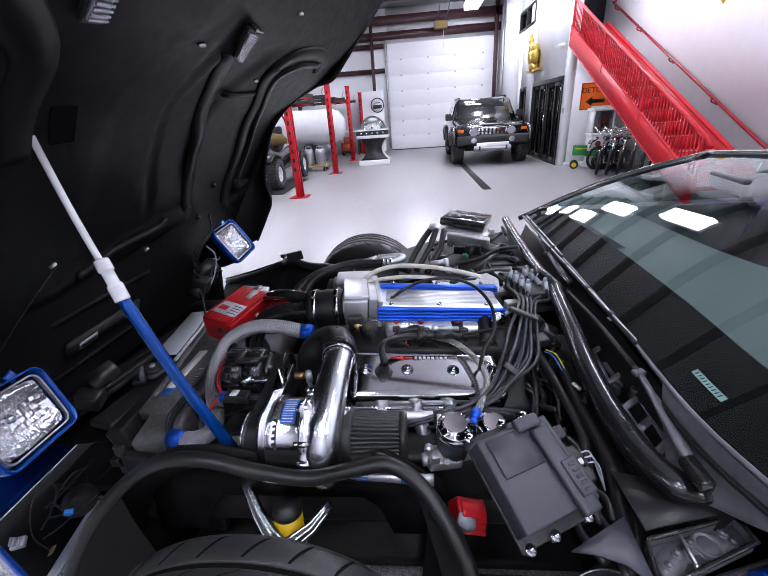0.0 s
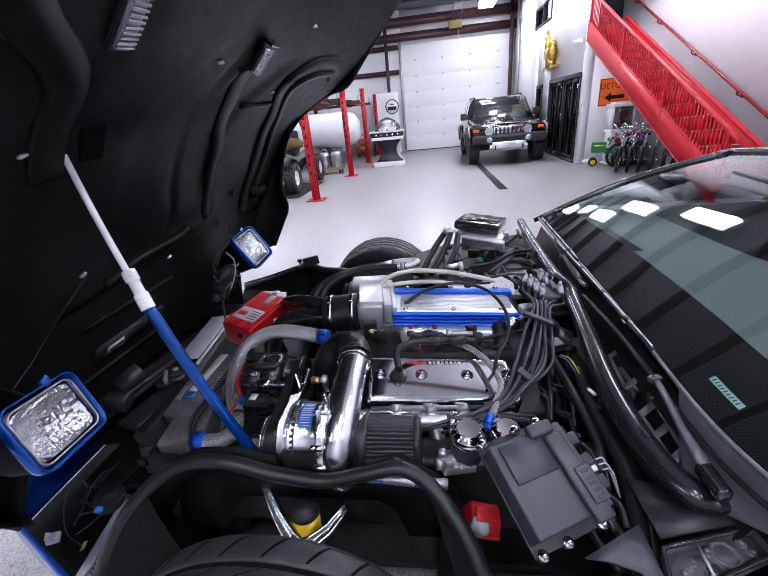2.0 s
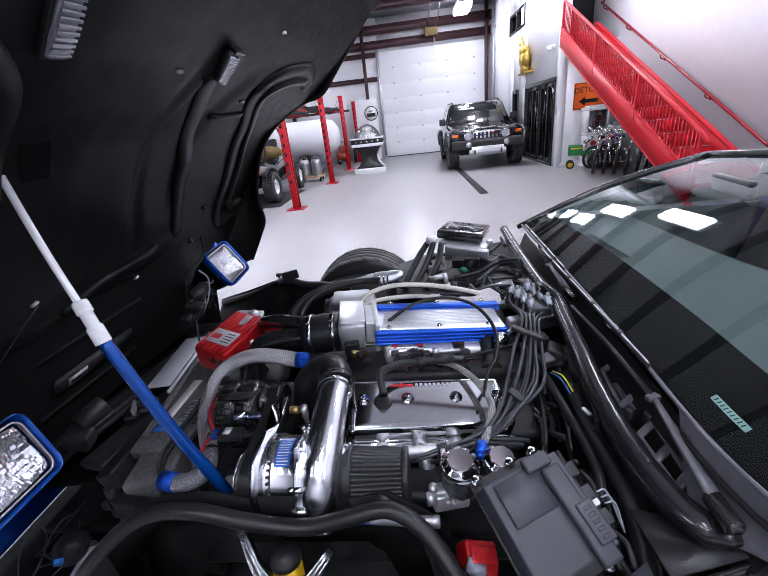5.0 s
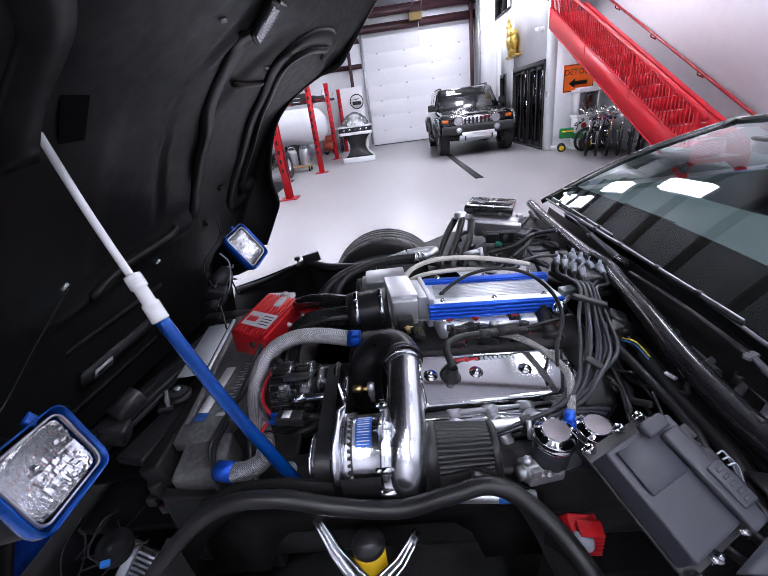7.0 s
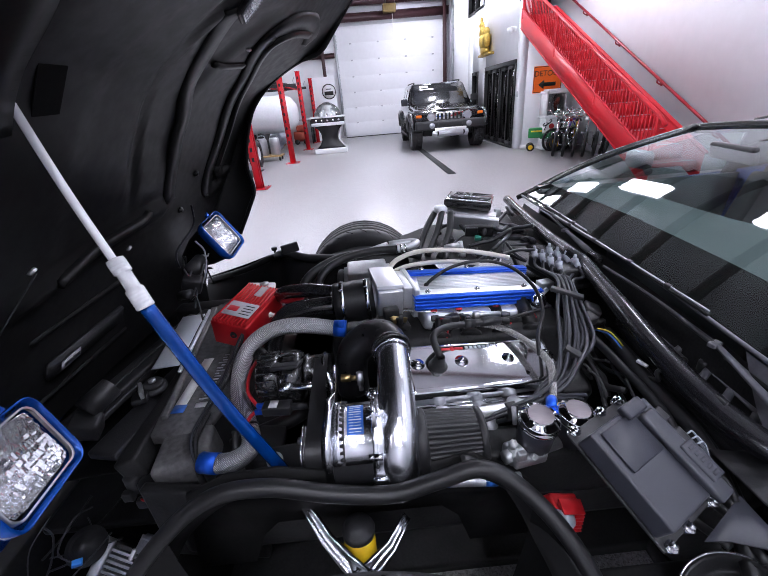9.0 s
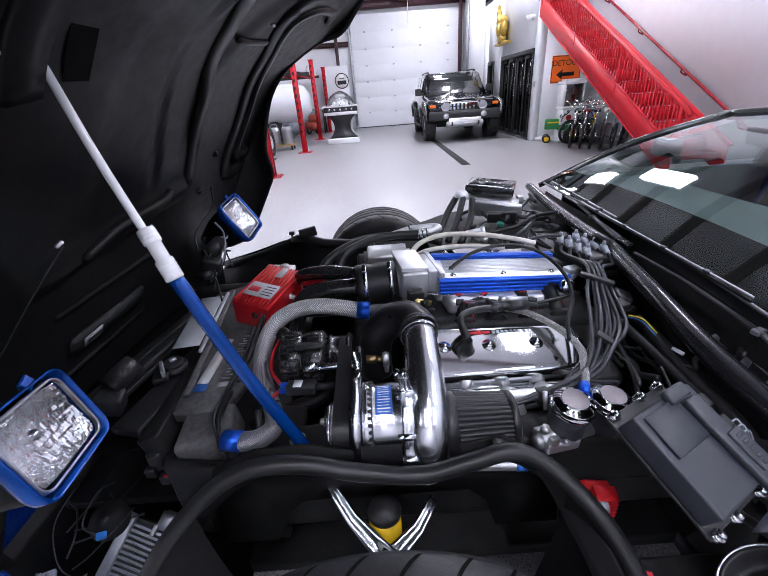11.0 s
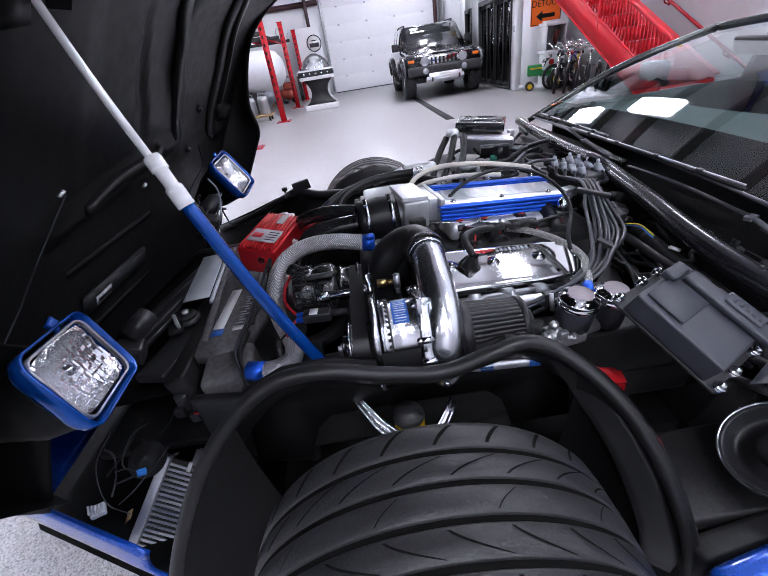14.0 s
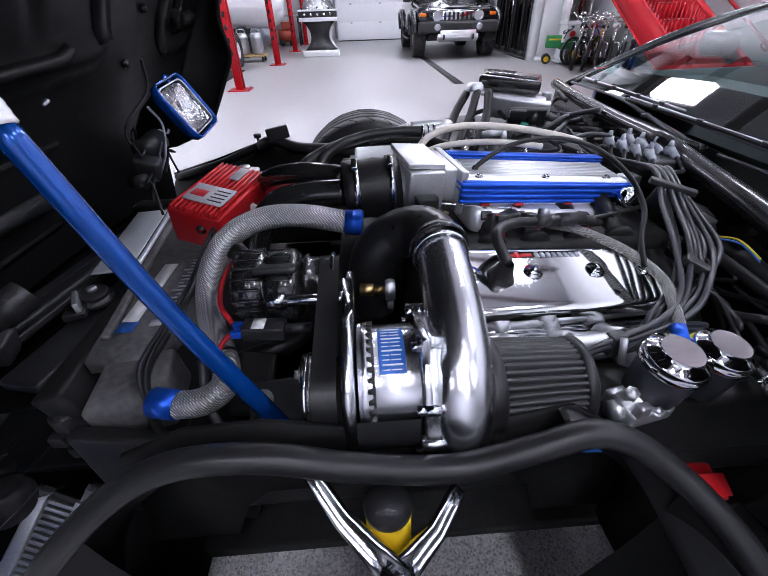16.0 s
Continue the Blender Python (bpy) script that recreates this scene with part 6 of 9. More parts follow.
one("alternator_pulley", lambda b: lathe(b, AO + Vector((0.066, 0, 0.01)), (1, 0, 0), [(0, 0.02), (0, 0.05), (0.008, 0.054), (0.012, 0.047), (0.05, 0.047), (0.054, 0.054), (0.06, 0.054), (0.06, 0.0)], 36), M_BLACKGLOSS, parent=alt)
one("spacer_rod", lambda b: (cyl(b, (0.015, 1.525, 0.69), (0.165, 1.515, 0.695), 0.0095, seg=14), cyl(b, (0.015, 1.525, 0.69), (0.045, 1.523, 0.691), 0.013, seg=14), cyl(b, (0.125, 1.517, 0.6935), (0.16, 1.515, 0.695), 0.012, seg=14)), M_POLISH, "bright spacer rod")
one("brass_fitting", lambda b: (cyl(b, (0.18, 1.53, 0.70), (0.205, 1.527, 0.70), 0.011, seg=6), cyl(b, (0.205, 1.527, 0.70), (0.225, 1.525, 0.70), 0.007)), M_BRASS)
one("hex_fitting", lambda b: (cyl(b, (0.232, 1.50, 0.70), (0.232, 1.50, 0.735), 0.010, seg=6), cyl(b, (0.232, 1.50, 0.68), (0.232, 1.50, 0.705), 0.006)), M_CAST)
one("output_stud", lambda b: (tube(b, [(-0.045, 1.64, 0.722), (-0.06, 1.655, 0.727), (-0.075, 1.65, 0.71)], 0.012, 10, 5)), M_RUBBER, parent=alt)
hose("charge_wire", [(-0.072, 1.645, 0.705), (-0.085, 1.60, 0.69), (-0.082, 1.55, 0.67), (-0.05, 1.505, 0.657)], 0.0048, M_WIRERED, "red charge wire", parent=alt)
hose("charge_wire", [(-0.05, 1.483, 0.654), (-0.065, 1.478, 0.642), (-0.08, 1.465, 0.62)], 0.0048, M_WIRERED, "red charge wire", parent=alt)
cn = one("relay_connector", lambda b: (box(b, (0.008, 1.490, 0.655), (0.075, 0.034, 0.026), (0, 0, -4), 0.004), cyl(b, (0.042, 1.488, 0.656), (0.09, 1.485, 0.658), 0.009)), M_BLACKPL, "black inline connector")
one("connector_tab", lambda b: (box(b, (-0.040, 1.503, 0.656), (0.02, 0.010, 0.014), None, 0.002), box(b, (-0.040, 1.483, 0.654), (0.02, 0.010, 0.014), None, 0.002)), M_BLUEBR, parent=cn)
one("connector_label", lambda b: box(b, (0.0, 1.490, 0.669), (0.022, 0.026, 0.002), (0, 0, -4)), M_LABELWHITE, parent=cn)

# braided hose
BH = [(0.17, 1.725, 0.735), (0.074, 1.735, 0.752), (-0.003, 1.745, 0.75), (-0.064, 1.735, 0.736), (-0.102, 1.70, 0.717), (-0.123, 1.66, 0.687), (-0.129, 1.615, 0.65),
      (-0.117, 1.565, 0.619), (-0.095, 1.52, 0.592), (-0.075, 1.475, 0.578), (-0.076, 1.44, 0.566), (-0.109, 1.42, 0.557), (-0.154, 1.42, 0.552)]
bh = hose("braided_hose", BH, 0.0245, M_BRAID, "thick steel-braided coolant hose", seg=20)
one("hose_end", lambda b: (cyl(b, (0.155, 1.726, 0.738), (0.19, 1.722, 0.735), 0.0265, seg=24), box(b, (0.18, 1.712, 0.760), (0.02, 0.03, 0.012), None, 0.003)), M_BLUEBR, "blue anodised hose end", bh)
one("hose_end", lambda b: (cyl(b, (-0.15, 1.42, 0.552), (-0.198, 1.43, 0.552), 0.0268, seg=24)), M_BLUEBR, "blue anodised hose end", bh)
one("zip_tie", lambda b: lathe(b, (-0.088, 1.505, 0.586), (0.4, -0.9, -0.4), [(0, 0.025), (0, 0.0275), (0.006, 0.0275), (0.006, 0.025)], 24, close=True), M_BLACKPL, parent=bh)

# ignition box
MM = frame_axes((-0.172, 1.945, 0.742), (0.107, -0.035, -0.018), (-0.005, 0.19, 0.03)) @ Matrix.Scale(1.24, 4)
def mbox(b, c, s, bevel=0.003, seg=2):
    t = bmesh.new()
    box(t, c, s, None, bevel, seg)
    merge(b, t, MM)


def msd(b):
    mbox(b, (0, 0, -0.042), (0.112, 0.192, 0.078), 0.006, 3)


ig = one("ignition_box", msd, M_MSDRED, "red finned electronic ignition box")
for k in range(10):
    one("case_fin", lambda b: mbox(b, (-0.047 + 0.0104 * k, 0.0, 0.0), (0.0055, 0.186, 0.012), 0.0015, 1), M_MSDRED, parent=ig)
b = B(); mbox(b, (0.002, -0.035, 0.0065), (0.085, 0.062, 0.003), 0.001, 1); lab = part("label", b, M_LABELGREY, ig, "grey data label")
b = B(); mbox(b, (-0.018, -0.038, 0.0085), (0.03, 0.022, 0.001), 0.0002, 1); part("label_mark", b, M_WIRERED, ig)
b = B()
for i in range(4):
    mbox(b, (0.024, -0.055 + 0.012 * i, 0.0085), (0.03, 0.003, 0.001), 0.0002, 1)
part("label_bars", b, M_BLACKINK, ig)
b = B(); mbox(b, (0.012, 0.06, 0.0065), (0.022, 0.05, 0.003), 0.001, 1); part("label", b, M_LABELGREY, ig)
b = B(); mbox(b, (0.05, 0.02, -0.04), (0.02, 0.014, 0.014), 0.003); mbox(b, (0.065, 0.02, -0.04), (0.02, 0.01, 0.01), 0.003); part("plug", b, M_WHITEPL, ig)
one("grommet", lambda b: lathe(b, MM @ Vector((0.012, -0.094, -0.035)), (0, -1, 0), [(0, 0.012), (0.004, 0.013), (0.01, 0.009), (0.012, 0.005)], 18), M_RUBBER, parent=ig)
one("box_bracket", lambda b: (box(b, (-0.175, 2.085, 0.695), (0.15, 0.12, 0.012), (0, 8, 0), 0.003), box(b, (-0.165, 2.12, 0.725), (0.11, 0.05, 0.02), (0, 8, 6), 0.006), cyl(b, (-0.15, 2.12, 0.735), (-0.15, 2.12, 0.74), 0.018)), M_CAST, "bare metal bracket behind the ignition box")
for i, mtl in enumerate((M_RUBBER, M_WIRE)):
    hose("harness_wire", [(-0.165 + 0.004 * i, 1.835, 0.70), (-0.17 - 0.012 * i, 1.80, 0.67), (-0.20 - 0.02 * i, 1.72, 0.60), (-0.235 - 0.01 * i, 1.60, 0.575), (-0.24 - 0.012 * i, 1.50, 0.56), (-0.21, 1.42, 0.52)], 0.0048, mtl, seg=6)

wp = one("water_pump", lambda b: (cyl(b, (0.03, 1.78, 0.52), (0.12, 1.78, 0.52), 0.075, seg=28), box(b, (0.10, 1.70, 0.50), (0.06, 0.18, 0.10), None, 0.02)), M_CLADDING, "dark cast water pump")
one("pump_pulley", lambda b: lathe(b, (0.005, 1.78, 0.52), (1, 0, 0), [(0, 0), (0, 0.03), (0.004, 0.075), (0.01, 0.08), (0.014, 0.072), (0.03, 0.072), (0.034, 0.08), (0.04, 0.07)], 36), M_BLACKGLOSS, parent=wp)
one("idler_pulley", lambda b: lathe(b, (0.05, 1.50, 0.52), (1, 0, 0), [(0, 0), (0, 0.012), (0.004, 0.038), (0.008, 0.042), (0.012, 0.037), (0.03, 0.037), (0.034, 0.042), (0.038, 0.02)], 32), M_BLACKGLOSS, "black idler pulley")
one("idler_bolt", lambda b: bolt(b, (0.05, 1.50, 0.52), (-1, 0, 0), 0.010, 0.01), M_CAST)
one("engine_bracket", lambda b: (box(b, (0.03, 1.47, 0.45), (0.16, 0.10, 0.10), (10, 0, 6), 0.012), box(b, (-0.06, 1.53, 0.47), (0.08, 0.14, 0.05), (0, 10, 0), 0.012)), M_CLADDING, "dark cast engine bracket")
one("bracket_bolt", lambda b: bolt(b, (-0.02, 1.45, 0.51), (0, -0.3, 1), 0.014, 0.012), M_CAST)
hose("lower_hose", [(-0.20, 1.60, 0.42), (-0.10, 1.62, 0.45), (0.0, 1.66, 0.46), (0.06, 1.72, 0.48)], 0.024, M_RUBBER, "black lower coolant hose", seg=14)
one("steering_rod", lambda b: (cyl(b, (-0.12, 1.33, 0.47), (0.10, 1.33, 0.475), 0.014, seg=12), cyl(b, (-0.13, 1.33, 0.47), (-0.10, 1.33, 0.47), 0.022, seg=6)), M_CAST, "bare metal steering rod")

# radiator shroud top with labels, front ledge
def shroud(b):
    prism(b, [(-0.40, 1.56), (-0.255, 1.56), (-0.215, 1.72), (-0.20, 2.02), (-0.15, 2.36), (-0.40, 2.40), (-0.50, 2.36), (-0.44, 1.9)], (0, 0, 0.50), (1, 0, 0), (0, 1, 0), 0.035)
    box(b, (-0.285, 1.515, 0.48), (0.15, 0.14, 0.10), (0, -6, 8), 0.02, 3)
    box(b, (-0.43, 1.98, 0.54), (0.02, 0.72, 0.014), (0, 0, 7), 0.004)
    box(b, (-0.28, 1.98, 0.54), (0.012, 0.62, 0.012), (0, 0, 7), 0.004)


sh = one("radiator_shroud", shroud, M_DUSTY, "dusty black radiator shroud cover")
one("shroud_label", lambda b: box(b, (-0.358, 1.80, 0.5375), (0.036, 0.25, 0.002), (0, 0, -1)), M_LABELWHITE, "pale strip label", sh)
one("shroud_label", lambda b: box(b, (-0.358, 1.66, 0.5378), (0.04, 0.035, 0.002), (0, 0, -1)), M_LABELBLUE, "blue label end", sh)
one("shroud_label", lambda b: box(b, (-0.285, 1.67, 0.538), (0.05, 0.022, 0.002), (0, 0, 2)), M_LABELWHITE, parent=sh)
b = B()
for i in range(16):
    box(b, (-0.295 + 0.008 * (i % 2), 1.70 + 0.016 * i, 0.5375), (0.03 - 0.008 * (i % 3), 0.006, 0.0015), (0, 0, 2))
part("shroud_print", b, M_LABELGREY, sh, "unreadable pale print")
def plate(b):
    m = frame_axes((-0.506, 2.05, 0.562), (0.045, -0.385, 0.0), (0.10, 0.01, 0.0))
    t = bmesh.new()
    box(t, (0, 0, 0), (0.385, 0.095, 0.004), None, 0.001, 1)
    box(t, (0, 0.058, -0.004), (0.46, 0.012, 0.012), None, 0.002, 1)
    merge(b, t, m)


one("support_plate", plate, mat("pale_label_foil", (0.86, 0.90, 0.97), 0.28, 0.6, 0.06, 12, rough_vary=0), "bright polished metal label plate on the radiator support")
rsup = one("radiator_support", lambda b: box(b, (-0.64, 2.0, 0.475), (0.05, 0.86, 0.05), (0, 0, -12), 0.012), M_BLACKPL, "ribbed black radiator support beams")
one("support_beam", lambda b: box(b, (-0.57, 2.0, 0.50), (0.02, 0.9, 0.02), (0, 0, -12), 0.006), M_BLACKPL, parent=rsup)
one("support_beam", lambda b: box(b, (-0.72, 1.98, 0.44), (0.05, 0.9, 0.08), (0, 0, -12), 0.012), M_BLACKPL, parent=rsup)
one("support_beam", lambda b: box(b, (-0.48, 1.95, 0.47), (0.10, 0.8, 0.03), (0, 0, -12), 0.008), M_BLACKPL, parent=rsup)
# added black panel; without it bright floor shows in this dark gap
one("gap_fill_panel", lambda b: sheet(b, lambda u, v: Vector((-0.44 - 0.50 * v + 0.10 * abs(2 * u - 1) ** 3, 1.56 + 1.14 * u, 0.43 - 0.05 * v)), 24, 6, thick=(0, 0, -0.01)), M_LINER, "added black panel hiding the floor in the gap behind the front bumper")
one("cable_drum", lambda b: (lathe(b, (-0.52, 1.82, 0.505), (0.1, -0.1, 1), [(0, 0.04), (0.012, 0.042), (0.014, 0.03), (0.02, 0.028), (0.024, 0.034), (0.03, 0.03), (0.03, 0)], 28), box(b, (-0.545, 1.77, 0.51), (0.05, 0.06, 0.02), (0, 0, 20), 0.006)), M_BLACKPL)
one("latch_bracket", lambda b: (box(b, (-0.54, 1.78, 0.53), (0.012, 0.07, 0.03), (0, 0, 30), 0.002), cyl(b, (-0.52, 1.82, 0.535), (-0.52, 1.82, 0.545), 0.012)), M_CAST)
for i, (x, y) in enumerate(((-0.45, 1.50), (-0.395, 1.475))):
    one("relay", lambda b: (lathe(b, (x, y, 0.40), (0, 0, 1), [(0, 0.026), (0.05, 0.026), (0.056, 0.022), (0.058, 0.0)], 20), box(b, (x - 0.01, y - 0.03, 0.405), (0.03, 0.02, 0.03), None, 0.004)), M_BLACKPL)
hose("red_loop", [(-0.42, 1.455, 0.41), (-0.40, 1.44, 0.42), (-0.375, 1.44, 0.415), (-0.36, 1.45, 0.40)], 0.004, M_WIRERED, seg=6)
hose("corrugated_loom", [(-0.235, 1.60, 0.565), (-0.245, 1.50, 0.545), (-0.20, 1.41, 0.50), (-0.13, 1.375, 0.49), (-0.07, 1.37, 0.48)], 0.0085, M_RUBBER, "black corrugated loom")
hose("corrugated_loom", [(-0.115, 1.48, 0.60), (-0.105, 1.43, 0.55), (-0.07, 1.385, 0.51), (-0.02, 1.37, 0.49)], 0.0085, M_RUBBER, "black corrugated loom")
one("horn", lambda b: lathe(b, (-0.582, 1.408, 0.295), (0.25, -0.5, 0.85), [(0, 0.05), (0.01, 0.052), (0.014, 0.04), (0.022, 0.038), (0.026, 0.03), (0.034, 0.026), (0.036, 0.012), (0.045, 0.01), (0.045, 0)], 28), M_BLACKPL, "round black horn")
one("horn_plug", lambda b: box(b, (-0.565, 1.35, 0.318), (0.024, 0.016, 0.014), (10, 20, 30), 0.003), mat("light_blue_plug", (0.03, 0.2, 0.62), 0.4, 0, 0.1, 20))
hose("horn_wire", [(-0.575, 1.35, 0.318), (-0.62, 1.37, 0.34), (-0.60, 1.43, 0.385), (-0.555, 1.45, 0.40)], 0.0022, M_WIRE, seg=6)
hose("lamp_wire", [(-0.60, 1.28, 0.24), (-0.66, 1.30, 0.28), (-0.68, 1.36, 0.36), (-0.64, 1.42, 0.42)], 0.0014, M_WIRE, seg=6)
one("harness_plug", lambda b: (box(b, (-0.625, 1.245, 0.33), (0.034, 0.03, 0.018), (20, 10, 30), 0.004), [box(b, (-0.641 + 0.009 * k, 1.24, 0.343), (0.004, 0.022, 0.008), (20, 10, 30)) for k in range(4)]), M_BOOT, "grey multi-pin plug")
for i in range(7):
    random.seed(40 + i)
    p = Vector((-0.74 + 0.16 * random.random(), 1.30 + 0.16 * random.random(), 0.24 + 0.06 * random.random()))
    turn, rise = random.uniform(-0.4, 1.4), random.uniform(0.0, 0.03)
    pts = [p]
    for k in range(4):
        turn += random.uniform(0.1, 0.5)
        p = p + Vector((0.045 * math.cos(turn), 0.045 * math.sin(turn), rise - 0.006 * k))
        pts.append(p)
    hose("loose_wire", pts, 0.0018 + 0.001 * (i % 2), M_WIRE if i % 3 else M_RUBBER, seg=6, n=12)
# oil cooler ahead of the wheelhouse
OCM = frame_axes((-0.577, 1.345, 0.118), (0.90, -0.20, -0.40), (0.425, 0.643, 0.637))
def obox(b, c, sz, bevel=0.0):
    t = bmesh.new()
    box(t, c, sz, None, bevel)
    merge(b, t, OCM)


oc = one("oil_cooler", lambda b: obox(b, (0.0, 0, -0.018), (0.155, 0.30, 0.016), 0.003), M_CLADDING, "bare aluminium oil cooler")
for k in range(19):
    one("cooler_fin", lambda b: obox(b, (0.012, 0.134 - 0.0148 * k, -0.004), (0.118, 0.0085, 0.012), 0.0015), M_STEELFIN, parent=oc)
one("cooler_tank", lambda b: obox(b, (-0.062, 0, -0.002), (0.03, 0.315, 0.026), 0.005), M_CAST, "brushed end tank", oc)
one("cooler_tank", lambda b: obox(b, (0.083, 0, -0.002), (0.024, 0.315, 0.026), 0.005), M_CAST, parent=oc)
one("cooler_bracket", lambda b: (obox(b, (0.045, 0.175, 0.012), (0.05, 0.05, 0.004)), obox(b, (0.056, 0.205, 0.03), (0.05, 0.004, 0.04)), obox(b, (0.02, 0.145, 0.012), (0.014, 0.03, 0.014), 0.003)), M_CAST, "bent bare metal bracket", oc)
one("leaf_scrap", lambda b: prism(b, [(0, 0), (0.02, 0.01), (0.03, 0.035), (0.012, 0.03)], (-0.66, 1.30, 0.17), (1, 0, 0.2), (0, 0.6, 0.8), 0.001), M_WOOD)


# headlamps in blue buckets
def headlamp(c, ux, uy, w, h, depth):
    """c: lens centre; ux, uy: the lens's axes; it faces ux x uy."""
    m = frame_axes(c, ux, uy)
    def rr(w, h, r, z, n=5):
        out = []
        for sx, sy, a0 in ((1, 1, 0), (-1, 1, 90), (-1, -1, 180), (1, -1, 270)):
            for k in range(n + 1):
                a = math.radians(a0 + 90 * k / n)
                out.append(m @ Vector((sx * (w / 2 - r) + r * math.cos(a), sy * (h / 2 - r) + r * math.sin(a), z)))
        return out
    b = B()
    loft(b, [rr(w * 1.10, h * 1.12, 0.035, -0.03), rr(w * 1.18, h * 1.23, 0.035, -0.016), rr(w * 1.20, h * 1.26, 0.035, 0.010), rr(w * 1.155, h * 1.20, 0.033, 0.012), rr(w * 1.12, h * 1.16, 0.03, -0.006), rr(w * 1.08, h * 1.10, 0.03, -0.026)], cap=False)
    hl = part("headlamp", b, M_POLEBLUE, car, "rectangular headlamp in a glossy blue bucket")
    b = B()
    loft(b, [rr(w * 0.5, h * 0.5, 0.03, -depth), rr(w * 0.95, h * 0.95, 0.035, -depth * 0.5), rr(w * 1.09, h * 1.11, 0.035, -0.028)], cap=False)
    part("back_shell", b, M_LINER, hl, "black back shell")
    b = B()
    loft(b, [rr(w * 1.045, h * 1.06, 0.028, -0.010), rr(w * 1.04, h * 1.055, 0.028, 0.002), rr(w * 1.02, h * 1.03, 0.026, 0.006), rr(w * 0.99, h * 0.985, 0.024, 0.003)], cap=False)
    part("lamp_ring", b, M_LENS, hl, "pale moulded lens rim")
    b = B()
    def bowl(u, v):
        a, c = 2 * u - 1, 2 * v - 1
        k = 1 - 0.10 * a * a * c * c
        r2 = min(1.0, (a * a + c * c) * 0.75)
        cell = math.sin(math.floor(a * 8) * 12.9 + math.floor(c * 5) * 78.2) * 43.7
        cell -= math.floor(cell)
        fa, fc = a * 8 - math.floor(a * 8) - 0.5, c * 5 - math.floor(c * 5) - 0.5
        z = -0.006 - 0.022 * (1 - r2) + 0.007 * (cell - 0.5) * fa + 0.007 * (cell * 7 % 1 - 0.5) * fc + 0.0005 * abs(math.sin(a * 40))
        return m @ Vector((a * w * 0.485 * k, c * h * 0.485 * k, z))
    sheet(b, bowl, 90, 60)
    part("reflector", b, M_LAMPREFL, hl, "bright stepped reflector")
    b = B()
    t = bmesh.new()
    lathe(t, (0, 0.01, -0.055), (0, 0, 1), [(0, 0.014), (0.03, 0.013), (0.038, 0.006), (0.04, 0)], 16)
    merge(b, t, m)
    part("bulb", b, M_CHROME, hl)
    b = B()
    def face(u, v):
        a, c = 2 * u - 1, 2 * v - 1
        k = 1 - 0.10 * a * a * c * c
        z = 0.004 + 0.012 * (1 - max(abs(a), abs(c)) ** 2) + 0.0008 * math.sin(a * 60) * (1 if abs(c) < 0.5 else 0.3)
        return m @ Vector((a * w * 0.495 * k, c * h * 0.495 * k, z))
    sheet(b, face, 160, 24)
    lens = part("lamp_lens", b, M_CLEAR, hl, "fluted clear glass lens")
    lens.visible_shadow = False
    b = B()
    t = bmesh.new()
    box(t, (w * 0.3, h * 0.63, -0.02), (0.035, 0.03, 0.014), (0, 0, 20), 0.005)
    merge(b, t, m)
    part("lamp_tab", b, M_POLEBLUE, hl)
    return hl


headlamp((-0.467, 1.304, 0.748), (-0.217, 0.961, -0.170), (-0.36, 0.08, 0.928), 0.220, 0.157, 0.20)
headlamp((-0.43, 2.55, 0.832), (0.0, 0.185, 0.01), (-0.07, 0.03, 0.122), 0.205, 0.165, 0.22)

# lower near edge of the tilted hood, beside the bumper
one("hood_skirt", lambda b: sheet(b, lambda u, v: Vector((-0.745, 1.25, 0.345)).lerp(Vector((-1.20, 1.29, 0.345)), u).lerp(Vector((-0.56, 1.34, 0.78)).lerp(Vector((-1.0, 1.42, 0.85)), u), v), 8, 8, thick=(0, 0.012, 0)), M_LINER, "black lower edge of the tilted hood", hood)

# small fittings on the hood's underside
def hood_quad(name, corners, lift, thick, material, label="", parent=None):
    """A flat fitting on the inner skin between four (u, v) corners, given in turn."""
    c = [Vector((u, v, 0)) for u, v in corners]
    lo = [hood_at(q.x, q.y, lift) for q in c]
    hi = [hood_at(q.x, q.y, lift + thick) for q in c]
    b = B()
    loft(b, [lo, hi])
    bmesh.ops.bevel(b, geom=b.edges[:], offset=min(0.0025, thick * 0.3), segments=1, affect="EDGES")
    return part(name, b, material, parent or hood, label)


def hood_lamp(tl, tr, br, bl):
    """A courtesy lamp: black housing, clear lens with cross ribs, bent hanger at its upper end."""
    q = [Vector((*c, 0)) for c in (tl, tr, br, bl)]
    m = sum(q, Vector()) / 4
    hs = hood_quad("courtesy_lamp", [((c - m) * 1.18 + m)[:2] for c in q], 0.004, 0.012, M_BLACKPL, "hood lamp with a ribbed clear lens")
    hood_quad("lamp_lens", [c[:2] for c in q], 0.014, 0.008, M_LENS, parent=hs)
    for k in range(12):
        t0, t1 = (k + 0.2) / 12, (k + 0.7) / 12
        hood_quad("lens_rib", [q[0].lerp(q[3], t0)[:2], q[1].lerp(q[2], t0)[:2], q[1].lerp(q[2], t1)[:2], q[0].lerp(q[3], t1)[:2]], 0.021, 0.003, M_LENS, parent=hs)
    up = (q[0] - q[3]) * 0.16
    hood_quad("lamp_hanger", [(q[0] + up * 1.6)[:2], (q[1] + up * 1.6)[:2], (q[1] + up)[:2], (q[0] + up)[:2]], 0.004, 0.03, M_BLACKGLOSS, parent=hs)


hood_lamp((0.713, 0.493), (0.716, 0.52), (0.658, 0.557), (0.665, 0.525))
